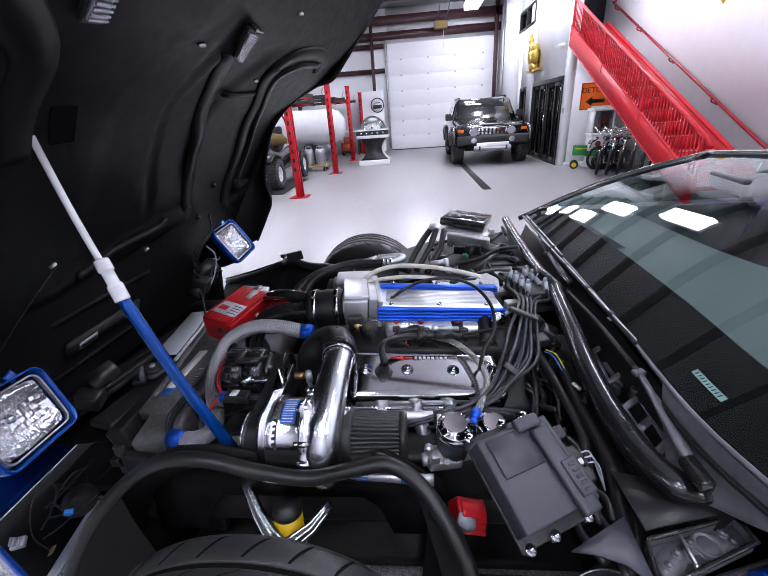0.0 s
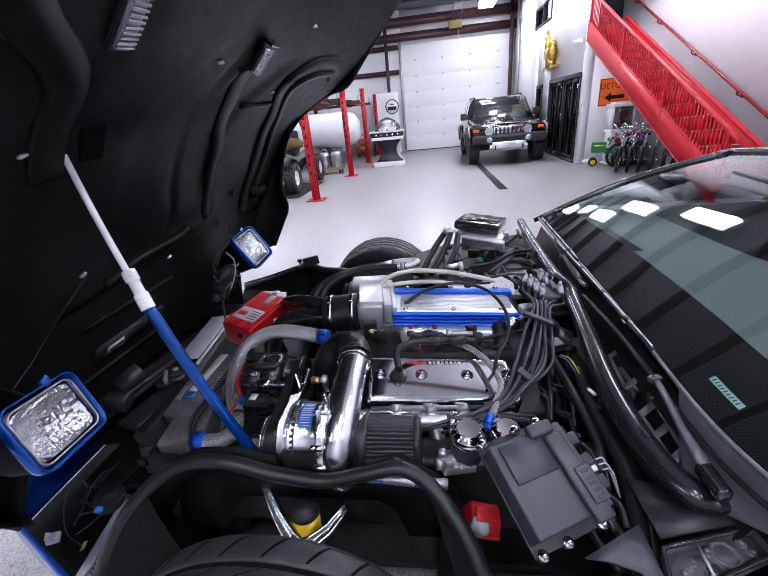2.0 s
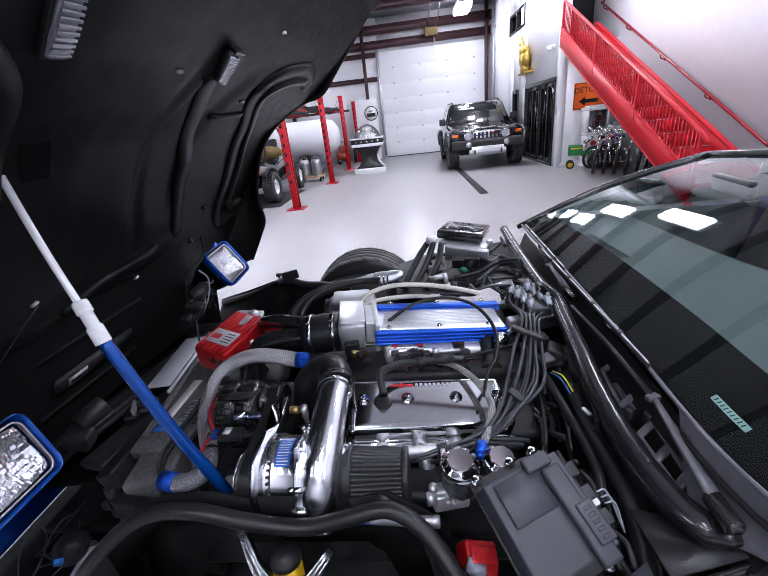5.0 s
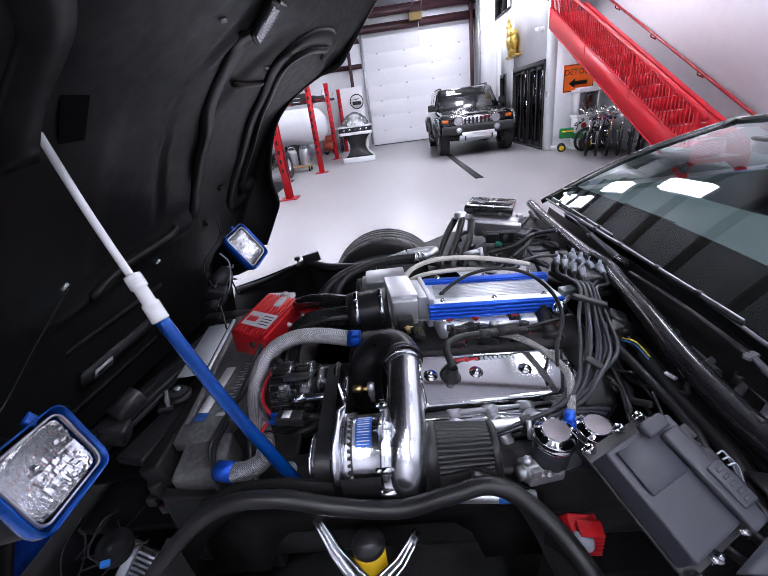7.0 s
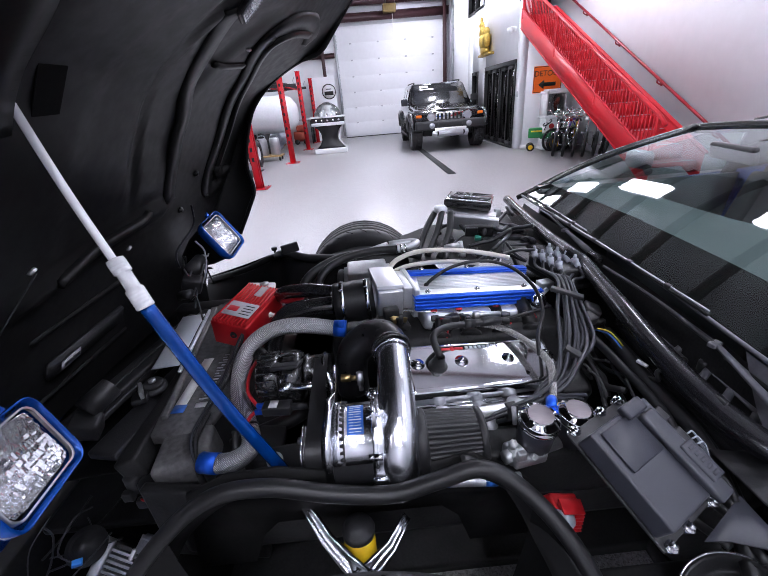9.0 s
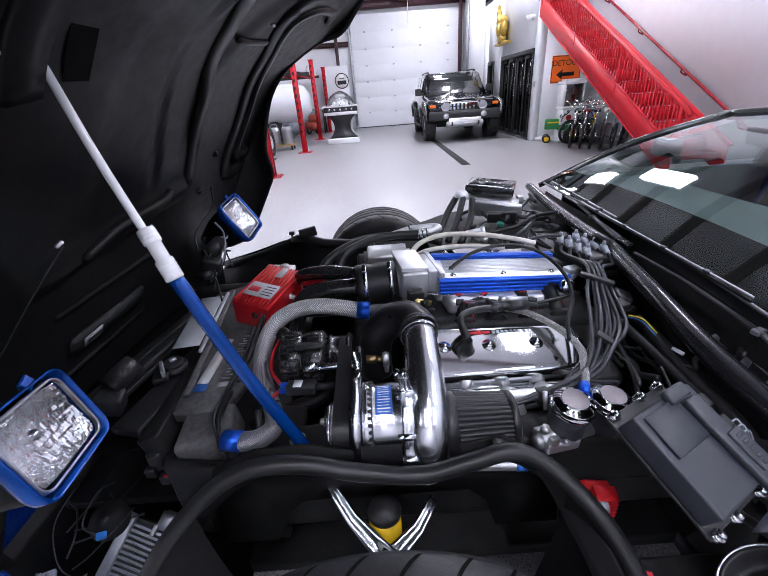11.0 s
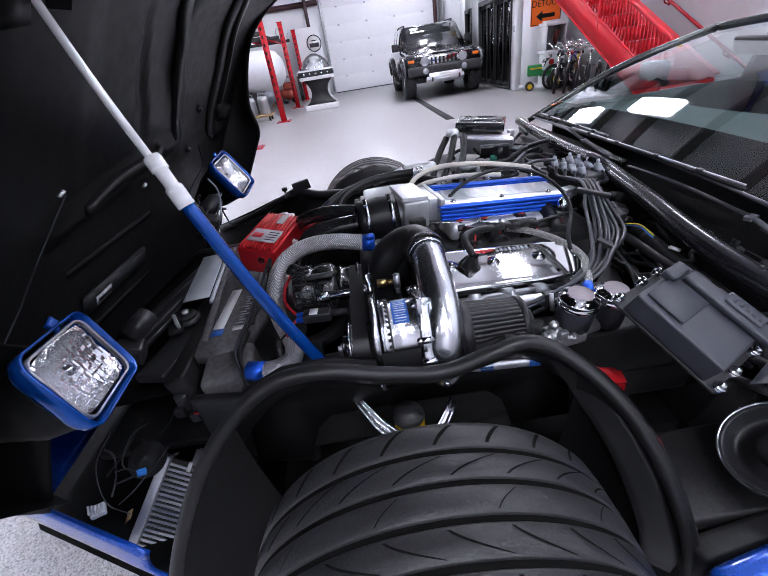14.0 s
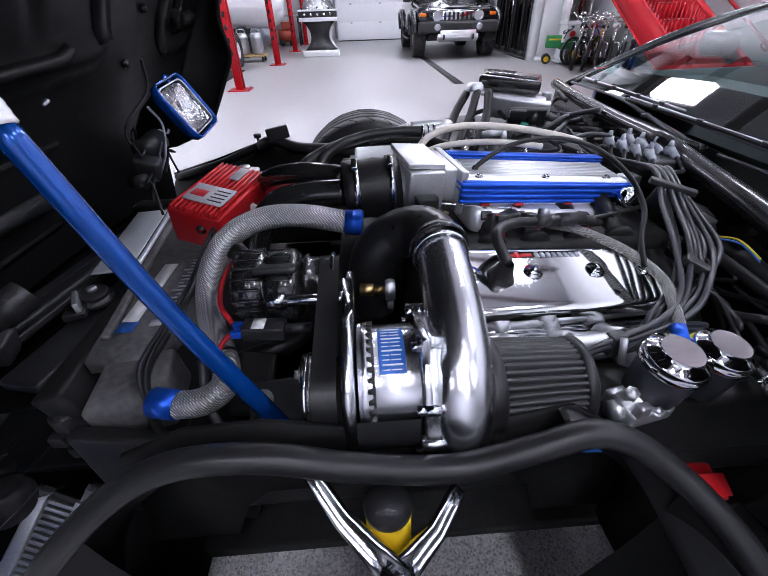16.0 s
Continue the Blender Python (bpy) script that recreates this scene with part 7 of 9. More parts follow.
hood_lamp((0.735, 0.205), (0.735, 0.226), (0.662, 0.257), (0.659, 0.236))
# black plate carries the opening's shade; the skin has no hole
hood_quad("square_shade_plate", [(0.532, 0.297), (0.532, 0.335), (0.483, 0.357), (0.482, 0.319)], 0.002, 0.004, M_SHADEFRIT, "square access opening, its shade put into a black plate")
for u, v in ((0.66, 0.44), (0.50, 0.24), (0.33, 0.36), (0.27, 0.6), (0.62, 0.70), (0.78, 0.62)):
    hood_box("fixing_clip", u, v, (0.025, 0.008, 0.012), M_CAST, 0.004, rz=25)
for u, v in ((0.42, 0.86), (0.37, 0.80), (0.31, 0.90), (0.30, 0.78)):
    hood_box("grommet", u, v, (0.03, 0.025, 0.02), M_RUBBER, 0.006)
hb = hood_box("sticker_panel", 0.13, 0.50, (0.40, 0.07, 0.02), M_BLACKPL, 0.012, "ribbed black panel at the hood's foot")
hood_box("sticker", 0.13, 0.44, (0.09, 0.035, 0.004), M_LABELGREY, 0.026, "small grey printed sticker", parent=hb)
hood_box("sticker_bars", 0.13, 0.44, (0.075, 0.012, 0.002), M_BLACKINK, 0.0295, parent=hb)
hood_box("hood_rib", 0.20, 0.50, (0.52, 0.022, 0.012), M_HOOD, 0.004)
hood_box("hood_rib", 0.075, 0.50, (0.5, 0.022, 0.012), M_HOOD, 0.004)
hose("hood_wire", [hood_at(0.33, 0.36, 0.02), hood_at(0.28, 0.30, 0.03), hood_at(0.22, 0.26, 0.02), hood_at(0.18, 0.2, 0.03), hood_at(0.1, 0.16, 0.02)], 0.0018, M_WIRE, "thin dark hood lamp wire", seg=6, parent=hood)
hose("hood_cable", [hood_at(0.31, 0.80, 0.03), hood_at(0.26, 0.82, 0.05), hood_at(0.2, 0.78, 0.04), hood_at(0.15, 0.82, 0.04)], 0.005, M_WIRE, seg=6, parent=hood)
one("lamp_motor", lambda b: (cyl(b, (-0.52, 2.30, 0.74), (-0.50, 2.40, 0.76), 0.035, seg=18), box(b, (-0.51, 2.28, 0.70), (0.08, 0.06, 0.07), (10, 20, 10), 0.012), cyl(b, (-0.56, 2.25, 0.66), (-0.50, 2.22, 0.68), 0.02)), M_BLACKPL, "black headlamp motor", hood)
one("lamp_motor", lambda b: (cyl(b, (-0.60, 1.62, 0.60), (-0.56, 1.70, 0.62), 0.035, seg=18), box(b, (-0.60, 1.60, 0.56), (0.08, 0.06, 0.07), (10, 20, 10), 0.012)), M_BLACKPL, "black headlamp motor", hood)
for i in range(9):
    random.seed(90 + i)
    p = Vector((-0.52 + 0.06 * random.random(), 2.22 + 0.25 * random.random(), 0.62 + 0.25 * random.random()))
    pts = [p]
    for k in range(3):
        p = p + Vector((random.uniform(-0.03, 0.03), random.uniform(-0.06, 0.06), random.uniform(-0.08, 0.03)))
        pts.append(p)
    hose("lamp_wiring", pts, 0.004, (M_WIRE, M_RUBBER, M_BOOT)[i % 3], seg=6, parent=hood)

# fuse and relay box
FM = frame_axes((0.780, 1.170, 0.740), (0.170, 0.092, -0.008), (-0.086, 0.145, 0.083)) @ Matrix.Scale(0.93, 4)
def fbox(b, c, s, bevel=0.004, seg=2):
    t = bmesh.new()
    box(t, c, s, None, bevel, seg)
    merge(b, t, FM)


b = B()
fbox(b, (0, 0, -0.028), (0.196, 0.19, 0.05), 0.006, 3)
fb = part("control_box", b, M_SATIN, car, "satin black engine control box with stepped lid")
b = B()
fbox(b, (-0.026, 0.045, 0.0005), (0.108, 0.082, 0.005), 0.002, 1)
part("lid_panel", b, M_SATIN, fb)
b = B()
fbox(b, (0.055, -0.02, 0.004), (0.045, 0.185, 0.016), 0.006)
fbox(b, (0.035, 0.09, 0.004), (0.065, 0.03, 0.018), 0.006)
fbox(b, (0.068, -0.045, 0.011), (0.04, 0.075, 0.012), 0.004)
part("lid_rib", b, M_SATIN, fb)
b = B()
for i in range(5):
    fbox(b, (0.068, -0.072 + 0.013 * i, 0.0175), (0.018, 0.007, 0.0015), 0.0004, 1)
part("embossed_bars", b, M_SATIN, fb)
b = B()
fbox(b, (0, 0, -0.056), (0.20, 0.235, 0.006), 0.002)
part("base_tray", b, M_BLACKPL, fb)
for x, y in ((-0.085, -0.115), (-0.02, -0.115), (0.075, -0.115), (-0.085, 0.115), (0.01, 0.118), (0.075, 0.118)):
    one("tray_screw", lambda b: (bolt(b, FM @ Vector((x, y, -0.046)), FM.to_3x3() @ Vector((0, 0, 1)), 0.0065, 0.008), cyl(b, FM @ Vector((x, y, -0.06)), FM @ Vector((x, y, -0.046)), 0.009, seg=16)), M_CHROME, parent=fb)
b = B()
for i in range(3):
    fbox(b, (0.112, -0.05 + 0.05 * i, -0.03), (0.035, 0.03, 0.03), 0.004)
part("side_plug", b, M_BLACKPL, fb)
b = B()
fbox(b, (0.118, -0.01, -0.03), (0.026, 0.035, 0.016), 0.004)
part("side_plug", b, M_LABELWHITE, fb, "white and red harness plug")
one("plug_wire", lambda b: [tube(b, [FM @ Vector((0.14, -0.03 + 0.012 * i, -0.025)), FM @ Vector((0.165, -0.04 + 0.012 * i, -0.03)), FM @ Vector((0.17, -0.09, -0.07))], 0.0018, 6, 5) for i in range(3)], M_BOOT, parent=fb)
b = B()
prism(b, [(0.827, 1.083), (0.955, 1.155), (0.953, 1.09), (0.95, 1.028), (0.915, 1.062), (0.87, 1.078)], (0, 0, 0.622), (1, 0, 0), (0, 1, 0), 0.004)
part("splash_plate", b, M_SATIN, car, "grey triangular splash plate")

# reservoirs on the master cylinder
def reservoir(o, r, h, axis=(0.05, -0.12, 1)):
    rs = one("reservoir", lambda b: lathe(b, o, axis, [(-h, r * 0.82), (-h, r * 0.9), (-0.01, r * 0.98), (0, r * 0.9)], 36), M_SATIN, "grey fluid reservoir")
    one("reservoir_cap", lambda b: lathe(b, o, axis, [(-0.004, r * 1.0), (-0.002, r * 1.06), (0.006, r * 1.06), (0.008, r * 0.98), (0.013, r * 1.04), (0.018, r * 0.98), (0.022, r * 0.74), (0.026, r * 0.68), (0.028, r * 0.66)], 48), M_CHROME, "chromed screw cap", rs)
    one("cap_top", lambda b: lathe(b, o, axis, [(0.028, r * 0.66), (0.0272, r * 0.6), (0.0272, 0)], 36), M_CAPTOP, "brushed cap top", rs)
    return rs


reservoir(Vector((0.634, 1.333, 0.678)), 0.043, 0.075)
reservoir(Vector((0.733, 1.356, 0.660)), 0.041, 0.075)
def master(b):
    box(b, (0.605, 1.325, 0.597), (0.085, 0.06, 0.028), (0, 6, 14), 0.006, 2)
    cyl(b, (0.565, 1.315, 0.60), (0.70, 1.36, 0.588), 0.022, seg=20)
    cyl(b, (0.553, 1.312, 0.601), (0.567, 1.316, 0.60), 0.017, seg=6)
    cyl(b, (0.575, 1.33, 0.61), (0.57, 1.31, 0.64), 0.008, seg=12)
    cyl(b, (0.57, 1.31, 0.638), (0.569, 1.308, 0.65), 0.010, seg=6)
    box(b, (0.585, 1.295, 0.622), (0.022, 0.014, 0.022), (0, 6, 14), 0.003)
    cyl(b, (0.60, 1.38, 0.63), (0.60, 1.395, 0.67), 0.006, seg=8)
    for q in ((0.64, 1.31, 0.606), (0.615, 1.30, 0.61)):
        bolt(b, q, (0, -0.4, 1), 0.006, 0.006)


one("master_cylinder", master, M_CAST, "cast aluminium master cylinder")
cl = one("ignition_coil", lambda b: box(b, (0.655, 1.235, 0.515), (0.075, 0.055, 0.055), (25, 22, 10), 0.008, 3), M_MSDRED, "red finned ignition coil")
for k in range(6):
    one("coil_fin", lambda b: box(b, Vector((0.655, 1.235, 0.52)) + Matrix.Rotation(math.radians(10), 3, "Z") @ Vector((0.01, -0.018 - 0.004 + 0.0, 0.03 - 0.012 * k)), (0.06, 0.03, 0.005), (25, 22, 10), 0.001, 1), M_MSDRED, parent=cl)
one("coil_tower", lambda b: (cyl(b, (0.63, 1.20, 0.545), (0.655, 1.195, 0.535), 0.015, seg=18), cyl(b, (0.64, 1.20, 0.53), (0.66, 1.21, 0.52), 0.02, seg=18)), M_BOOT, "grey coil boot", cl)
one("red_clip", lambda b: box(b, (0.70, 1.10, 0.46), (0.025, 0.025, 0.02), (20, 10, 0), 0.005), M_WIRERED)
BO, BA = Vector((0.897, 1.036, 0.480)), Vector((-0.62, 0.05, 0.78))
bb = one("brake_booster", lambda b: lathe(b, BO, BA, [(-0.10, 0.0), (-0.10, 0.07), (-0.05, 0.088), (-0.01, 0.092), (0.0, 0.095), (0.006, 0.092), (0.0, 0.086), (-0.03, 0.082), (-0.034, 0.06), (-0.016, 0.05), (-0.014, 0)], 56), M_BLACKPL, "round black brake booster with a bright rim")
one("booster_rim", lambda b: lathe(b, BO, BA, [(-0.006, 0.093), (-0.006, 0.0975), (0.008, 0.0975), (0.008, 0.093)], 56, close=True), M_POLISH, parent=bb)
one("booster_hub", lambda b: (lathe(b, BO + BA * 0.0, BA, [(-0.012, 0.04), (0.012, 0.036), (0.016, 0.02), (0.016, 0)], 20), box(b, BO + Vector((0.03, -0.03, 0.0)), (0.05, 0.03, 0.03), (20, 20, 30), 0.006)), M_SOOT, parent=bb)
# hinge pocket by the door
PK = [Vector(c) for c in ((0.977, 1.111, 0.62), (1.165, 1.157, 0.625), (1.172, 1.112, 0.62), (0.957, 1.028, 0.615))]
def pocket_at(u, v, z=0.0):
    return PK[0].lerp(PK[1], u).lerp(PK[3].lerp(PK[2], u), v) + Vector((0, 0, z))


hp = one("hinge_pocket", lambda b: sheet(b, lambda u, v: pocket_at(u, v, -0.022), 6, 4, thick=(0, 0, -0.006)), M_COWLGREY, "dark grey hinge pocket with a raised rim")
one("pocket_rim", lambda b: tube(b, [pocket_at(u, v, 0.002) for u, v in ((0.04, 0), (0.5, 0), (0.96, 0), (1, 0.1), (1, 0.9), (0.96, 1), (0.5, 1), (0.04, 1), (0, 0.9), (0, 0.1), (0.04, 0))], 0.0048, 8, 3), M_BLACKGLOSS, parent=hp)
one("pocket_wall", lambda b: [sheet(b, lambda u, v: pocket_at(p0 + (p1 - p0) * u, q0 + (q1 - q0) * u, -0.028 * v), 4, 2) for p0, q0, p1, q1 in ((0, 0, 1, 0), (1, 0, 1, 1), (1, 1, 0, 1), (0, 1, 0, 0))], M_COWLGREY, parent=hp)
one("hinge_plate", lambda b: loft(b, [[pocket_at(0.62 + 0.30 * math.cos(a), 0.48 + 0.36 * math.sin(a), h) for a in (2 * math.pi * k / 20 for k in range(20))] for h in (-0.02, -0.012)]), M_COWLGREY, parent=hp)
one("hinge_plate", lambda b: loft(b, [[pocket_at(0.21 + 0.15 * math.cos(a), 0.5 + 0.36 * math.sin(a), h) for a in (2 * math.pi * k / 20 for k in range(20))] for h in (-0.02, -0.012)]), M_COWLGREY, parent=hp)
one("pocket_socket", lambda b: lathe(b, pocket_at(0.6, 0.46, -0.012), (0, 0, 1), [(-0.006, 0.016), (0.004, 0.019), (0.006, 0.024), (0.0, 0.026), (-0.006, 0.026)], 28), M_COWLGREY, parent=hp)
# flat black disc carries the shade of the bore's depth
one("bore_shade", lambda b: lathe(b, pocket_at(0.6, 0.46, -0.012), (0, 0, 1), [(-0.005, 0.0), (-0.005, 0.0165)], 24), M_SHADEFRIT, parent=hp)
for u, v in ((0.16, 0.58), (0.27, 0.40), (0.80, 0.30), (0.84, 0.62), (0.44, 0.25)):
    one("pocket_bolt", lambda b: bolt(b, pocket_at(u, v, -0.012), (0, 0, 1), 0.006, 0.006), M_COWLGREY, parent=hp)
one("pocket_rod", lambda b: (cyl(b, pocket_at(0.36, 0.05, -0.002), pocket_at(0.40, 0.85, -0.006), 0.003, seg=8), cyl(b, pocket_at(0.40, 0.82, -0.010), pocket_at(0.41, 0.9, -0.006), 0.006, seg=8)), M_CAST, "bare metal rod across the pocket", hp)
one("rod_bracket", lambda b: box(b, pocket_at(0.44, 0.78, -0.012), (0.02, 0.022, 0.014), (0, 0, 14), 0.002), M_SATIN, parent=hp)
one("cowl_side", lambda b: prism(b, [(0.97, 1.25), (1.10, 1.22), (1.20, 1.20), (1.185, 1.166), (0.975, 1.118)], (0, 0, 0.635), (1, 0, 0), (0, 1, 0), 0.006), M_BLACKPL, "dark grey cowl corner plate")
one("cowl_step", lambda b: prism(b, [(1.14, 1.42), (1.20, 1.40), (1.24, 1.04), (1.17, 1.13)], (0, 0, 0.715), (1, 0, 0), (0, 1, 0), 0.006), M_COWLGREY)
one("front_pillar", lambda b: sheet(b, lambda u, v: Vector((0.975 + 0.25 * u, 1.02 + 0.075 * u - 0.05 * v + 0.02 * math.sin(v * 3.1), 0.605 - 0.30 * v)), 8, 8, thick=(0.0, 0.012, 0.0)), M_CLADDING, "black panel below the hinge pocket")
one("door_front", lambda b: sheet(b, lambda u, v: Vector((1.125 + 0.20 * u + 0.02 * v, 1.045 + 0.03 * u - 0.10 * math.sin(v * 1.5), 0.612 + 0.03 * u - 0.40 * v)), 8, 10, thick=(0.0, 0.02, 0.0)), M_BLUE, "glossy blue front edge of the door")
one("inner_fender_edge", lambda b: (box(b, (0.86, 0.96, 0.33), (0.36, 0.05, 0.10), (0, 0, 8), 0.012), box(b, (0.9, 1.08, 0.36), (0.5, 0.2, 0.04), None, 0.01)), M_SOOT)
one("sill_front", lambda b: box(b, (0.96, 0.915, 0.37), (0.62, 0.06, 0.14), (0, 0, 10), 0.02, 3), M_BLUE, "blue body sill behind the wheel")

# coil pack with grey boots and its leads
bp = one("coil_pack", lambda b: (box(b, (0.985, 2.03, 0.735), (0.10, 0.20, 0.05), (0, 0, 12), 0.01), box(b, (1.0, 2.03, 0.70), (0.12, 0.24, 0.02), (0, 0, 12), 0.004)), M_BLACKPL, "black ignition coil pack")
BOOTS = []
for r in range(2):
    for k in range(4):
        p = Vector((0.935 + 0.065 * r + 0.02 * k * 0.6, 2.11 - 0.045 * k + 0.012 * r, 0.752))
        d = Vector((-0.15 + 0.1 * r, -0.55, -0.25)).normalized()
        q = p + Vector((0, 0, 0.028))
        one("lead_boot", lambda b: (cyl(b, p, q, 0.0125, seg=14), cyl(b, q - Vector((0, 0, 0.006)), q + d * 0.042, 0.0115, 0.0095, 14), cyl(b, q, q + Vector((0, 0, 0.016)), 0.008, 0.005, 10)), M_BOOT, "grey ignition lead boot", bp)
        BOOTS.append((q + d * 0.04, d))
ENDS = [(0.47, 1.405, 0.615), (0.50, 1.41, 0.61), (0.57, 1.42, 0.60), (0.60, 1.425, 0.60), (0.67, 1.44, 0.595), (0.70, 1.445, 0.59), (0.76, 1.47, 0.58), (0.78, 1.49, 0.575)]
for i, (p, d) in enumerate(BOOTS):
    random.seed(500 + i)
    o = 0.021 * (i % 4) - 0.03
    w = 0.018 * (i // 4)
    e = Vector(ENDS[(i * 3) % 8])
    j = [Vector((random.uniform(-0.006, 0.006), random.uniform(-0.006, 0.006), random.uniform(-0.008, 0.008))) for k in range(5)]
    hose("ignition_lead", [p, p + d * 0.05, Vector((0.93 + o * 0.6 + w, 1.86, 0.768 - w)), Vector((0.885 + o + w, 1.72, 0.742 - w)) + j[1], Vector((0.835 + o * 1.3 + w, 1.59, 0.712 - w)) + j[2], Vector((0.775 + o, 1.49 + w, 0.69 - w)) + j[3], Vector((0.70 + o * 0.8, 1.43 + w, 0.665 - w)) + j[4], (e.x + 0.05, e.y - 0.012, e.z + 0.03), e], 0.0056, M_WIRE, "grey-black ignition lead", seg=8)
one("lead_separator", lambda b: box(b, (0.905, 1.775, 0.758), (0.10, 0.022, 0.014), (0, 12, -28), 0.003), M_BLACKPL, "black lead separator comb")
one("lead_separator", lambda b: box(b, (0.815, 1.54, 0.70), (0.05, 0.024, 0.018), (0, 20, -40), 0.003), M_BLACKPL)
one("lead_separator", lambda b: box(b, (0.60, 1.41, 0.645), (0.028, 0.022, 0.04), (0, 0, 10), 0.003), M_BLACKPL)
hose("throttle_loop", [(0.455, 1.85, 0.775), (0.48, 1.875, 0.80), (0.56, 1.90, 0.832), (0.66, 1.905, 0.842), (0.75, 1.87, 0.825), (0.80, 1.79, 0.785), (0.795, 1.70, 0.745), (0.75, 1.62, 0.715), (0.73, 1.56, 0.69)], 0.0058, M_RUBBER, "black cable looping over the plenum")
one("cable_end", lambda b: (lathe(b, (0.445, 1.842, 0.768), (0.5, 0.4, 0.75), [(0, 0.016), (0.012, 0.016), (0.016, 0.010), (0.04, 0.007)], 16), box(b, (0.445, 1.84, 0.763), (0.04, 0.02, 0.016), (0, 0, 10), 0.003)), M_RUBBER)
hose("cream_hose", [(0.335, 1.97, 0.80), (0.38, 2.01, 0.832), (0.47, 2.04, 0.845), (0.60, 2.045, 0.835), (0.72, 2.03, 0.815), (0.80, 2.02, 0.795)], 0.009, M_CREAM, "cream rubber hose")
hose("cream_hose", [(0.345, 1.985, 0.79), (0.42, 2.0, 0.808), (0.55, 2.005, 0.81), (0.68, 1.995, 0.795)], 0.008, M_CREAM, "cream rubber hose")
hose("vacuum_line", [(0.73, 2.03, 0.79), (0.84, 2.07, 0.80), (0.93, 2.10, 0.785)], 0.006, M_WIRE)
# air conditioning lines
hose("ac_hose", [(0.08, 2.05, 0.62), (0.06, 2.10, 0.70), (0.10, 2.17, 0.755), (0.20, 2.24, 0.775), (0.31, 2.27, 0.778), (0.40, 2.265, 0.778)], 0.017, M_RUBBER, "black air-conditioning hose", seg=14)
hose("ac_hose", [(-0.02, 2.15, 0.58), (-0.02, 2.26, 0.66), (0.08, 2.36, 0.705), (0.22, 2.42, 0.715), (0.40, 2.42, 0.71), (0.52, 2.38, 0.69)], 0.020, M_RUBBER, "black air-conditioning hose", seg=14)
acf = one("ac_fitting", lambda b: (tube(b, [(0.40, 2.265, 0.778), (0.44, 2.27, 0.78), (0.475, 2.28, 0.785), (0.49, 2.305, 0.785), (0.475, 2.33, 0.782), (0.43, 2.335, 0.78), (0.37, 2.34, 0.775)], 0.016, 14, 6)), M_CAST, "bare aluminium hose end")
for k in range(3):
    one("crimp_ring", lambda b: lathe(b, (0.395 + 0.018 * k, 2.266, 0.778), (1, 0.02, 0), [(0, 0.017), (0, 0.021), (0.008, 0.021), (0.008, 0.017)], 20, close=True), M_POLISH, parent=acf)
one("ac_compressor", lambda b: (cyl(b, (0.16, 2.27, 0.63), (0.36, 2.27, 0.63), 0.078, seg=32), box(b, (0.26, 2.25, 0.70), (0.17, 0.10, 0.05), (10, 0, 0), 0.012), cyl(b, (0.36, 2.34, 0.775), (0.22, 2.42, 0.71), 0.014)), M_CAST, "cast aluminium compressor")
one("ac_clutch", lambda b: lathe(b, (0.13, 2.27, 0.63), (1, 0, 0), [(0, 0), (0, 0.06), (0.005, 0.07), (0.035, 0.07), (0.035, 0.04)], 32), M_BLACKPL)
for pts in ([(0.55, 2.40, 0.68), (0.62, 2.52, 0.76), (0.66, 2.60, 0.83)], [(0.60, 2.36, 0.68), (0.67, 2.48, 0.76), (0.70, 2.58, 0.83)], [(0.50, 2.42, 0.68), (0.57, 2.56, 0.76), (0.63, 2.64, 0.82)]):
    hose("heater_hose", pts, 0.016, M_RUBBER, "black heater hose", seg=12)
one("heater_valve", lambda b: (cyl(b, (0.62, 2.33, 0.74), (0.69, 2.34, 0.745), 0.013, seg=14), cyl(b, (0.69, 2.34, 0.76), (0.70, 2.33, 0.70), 0.012, seg=14), cyl(b, (0.70, 2.33, 0.715), (0.70, 2.328, 0.69), 0.017, seg=6)), M_CAST, "pale metal heater valve")
# module stack on the far side of the cowl
cb = one("module_box", lambda b: (box(b, (0.83, 2.72, 0.845), (0.24, 0.20, 0.045), (0, 5, -22), 0.012, 3), prism(b, [(-0.10, -0.06), (0.10, -0.06), (0.12, 0.05), (-0.07, 0.07)], (0.83, 2.72, 0.866), (0.93, -0.37, -0.08), (0.37, 0.93, 0.02), 0.006)), M_BLACKGLOSS, "gloss black module box")
one("module_bracket", lambda b: (box(b, (0.83, 2.66, 0.805), (0.25, 0.16, 0.012), (0, 5, -22), 0.003), box(b, (0.82, 2.55, 0.77), (0.22, 0.03, 0.08), (12, 5, -22), 0.008), box(b, (0.95, 2.62, 0.80), (0.03, 0.03, 0.03), None, 0.004)), M_CAST, parent=cb)
one("sensor_module", lambda b: (box(b, (0.80, 2.42, 0.775), (0.13, 0.02, 0.06), (22, 0, -14), 0.006), box(b, (0.76, 2.40, 0.785), (0.055, 0.012, 0.035), (22, 0, -14), 0.003)), M_BLACKPL, "black sensor module")
one("module_label", lambda b: box(b, (0.755, 2.412, 0.785), (0.045, 0.004, 0.026), (22, 0, -14)), M_LABELWHITE)
one("module_plug", lambda b: box(b, (0.79, 2.40, 0.748), (0.03, 0.02, 0.02), (22, 0, -14), 0.004), mat("green_plug", (0.05, 0.3, 0.22), 0.4))
one("filler_cap", lambda b: lathe(b, (0.655, 2.62, 0.83), (0, 0, 1), [(0, 0.032), (0.02, 0.033), (0.022, 0.028), (0.028, 0.026), (0.028, 0)], 24), M_CAST)
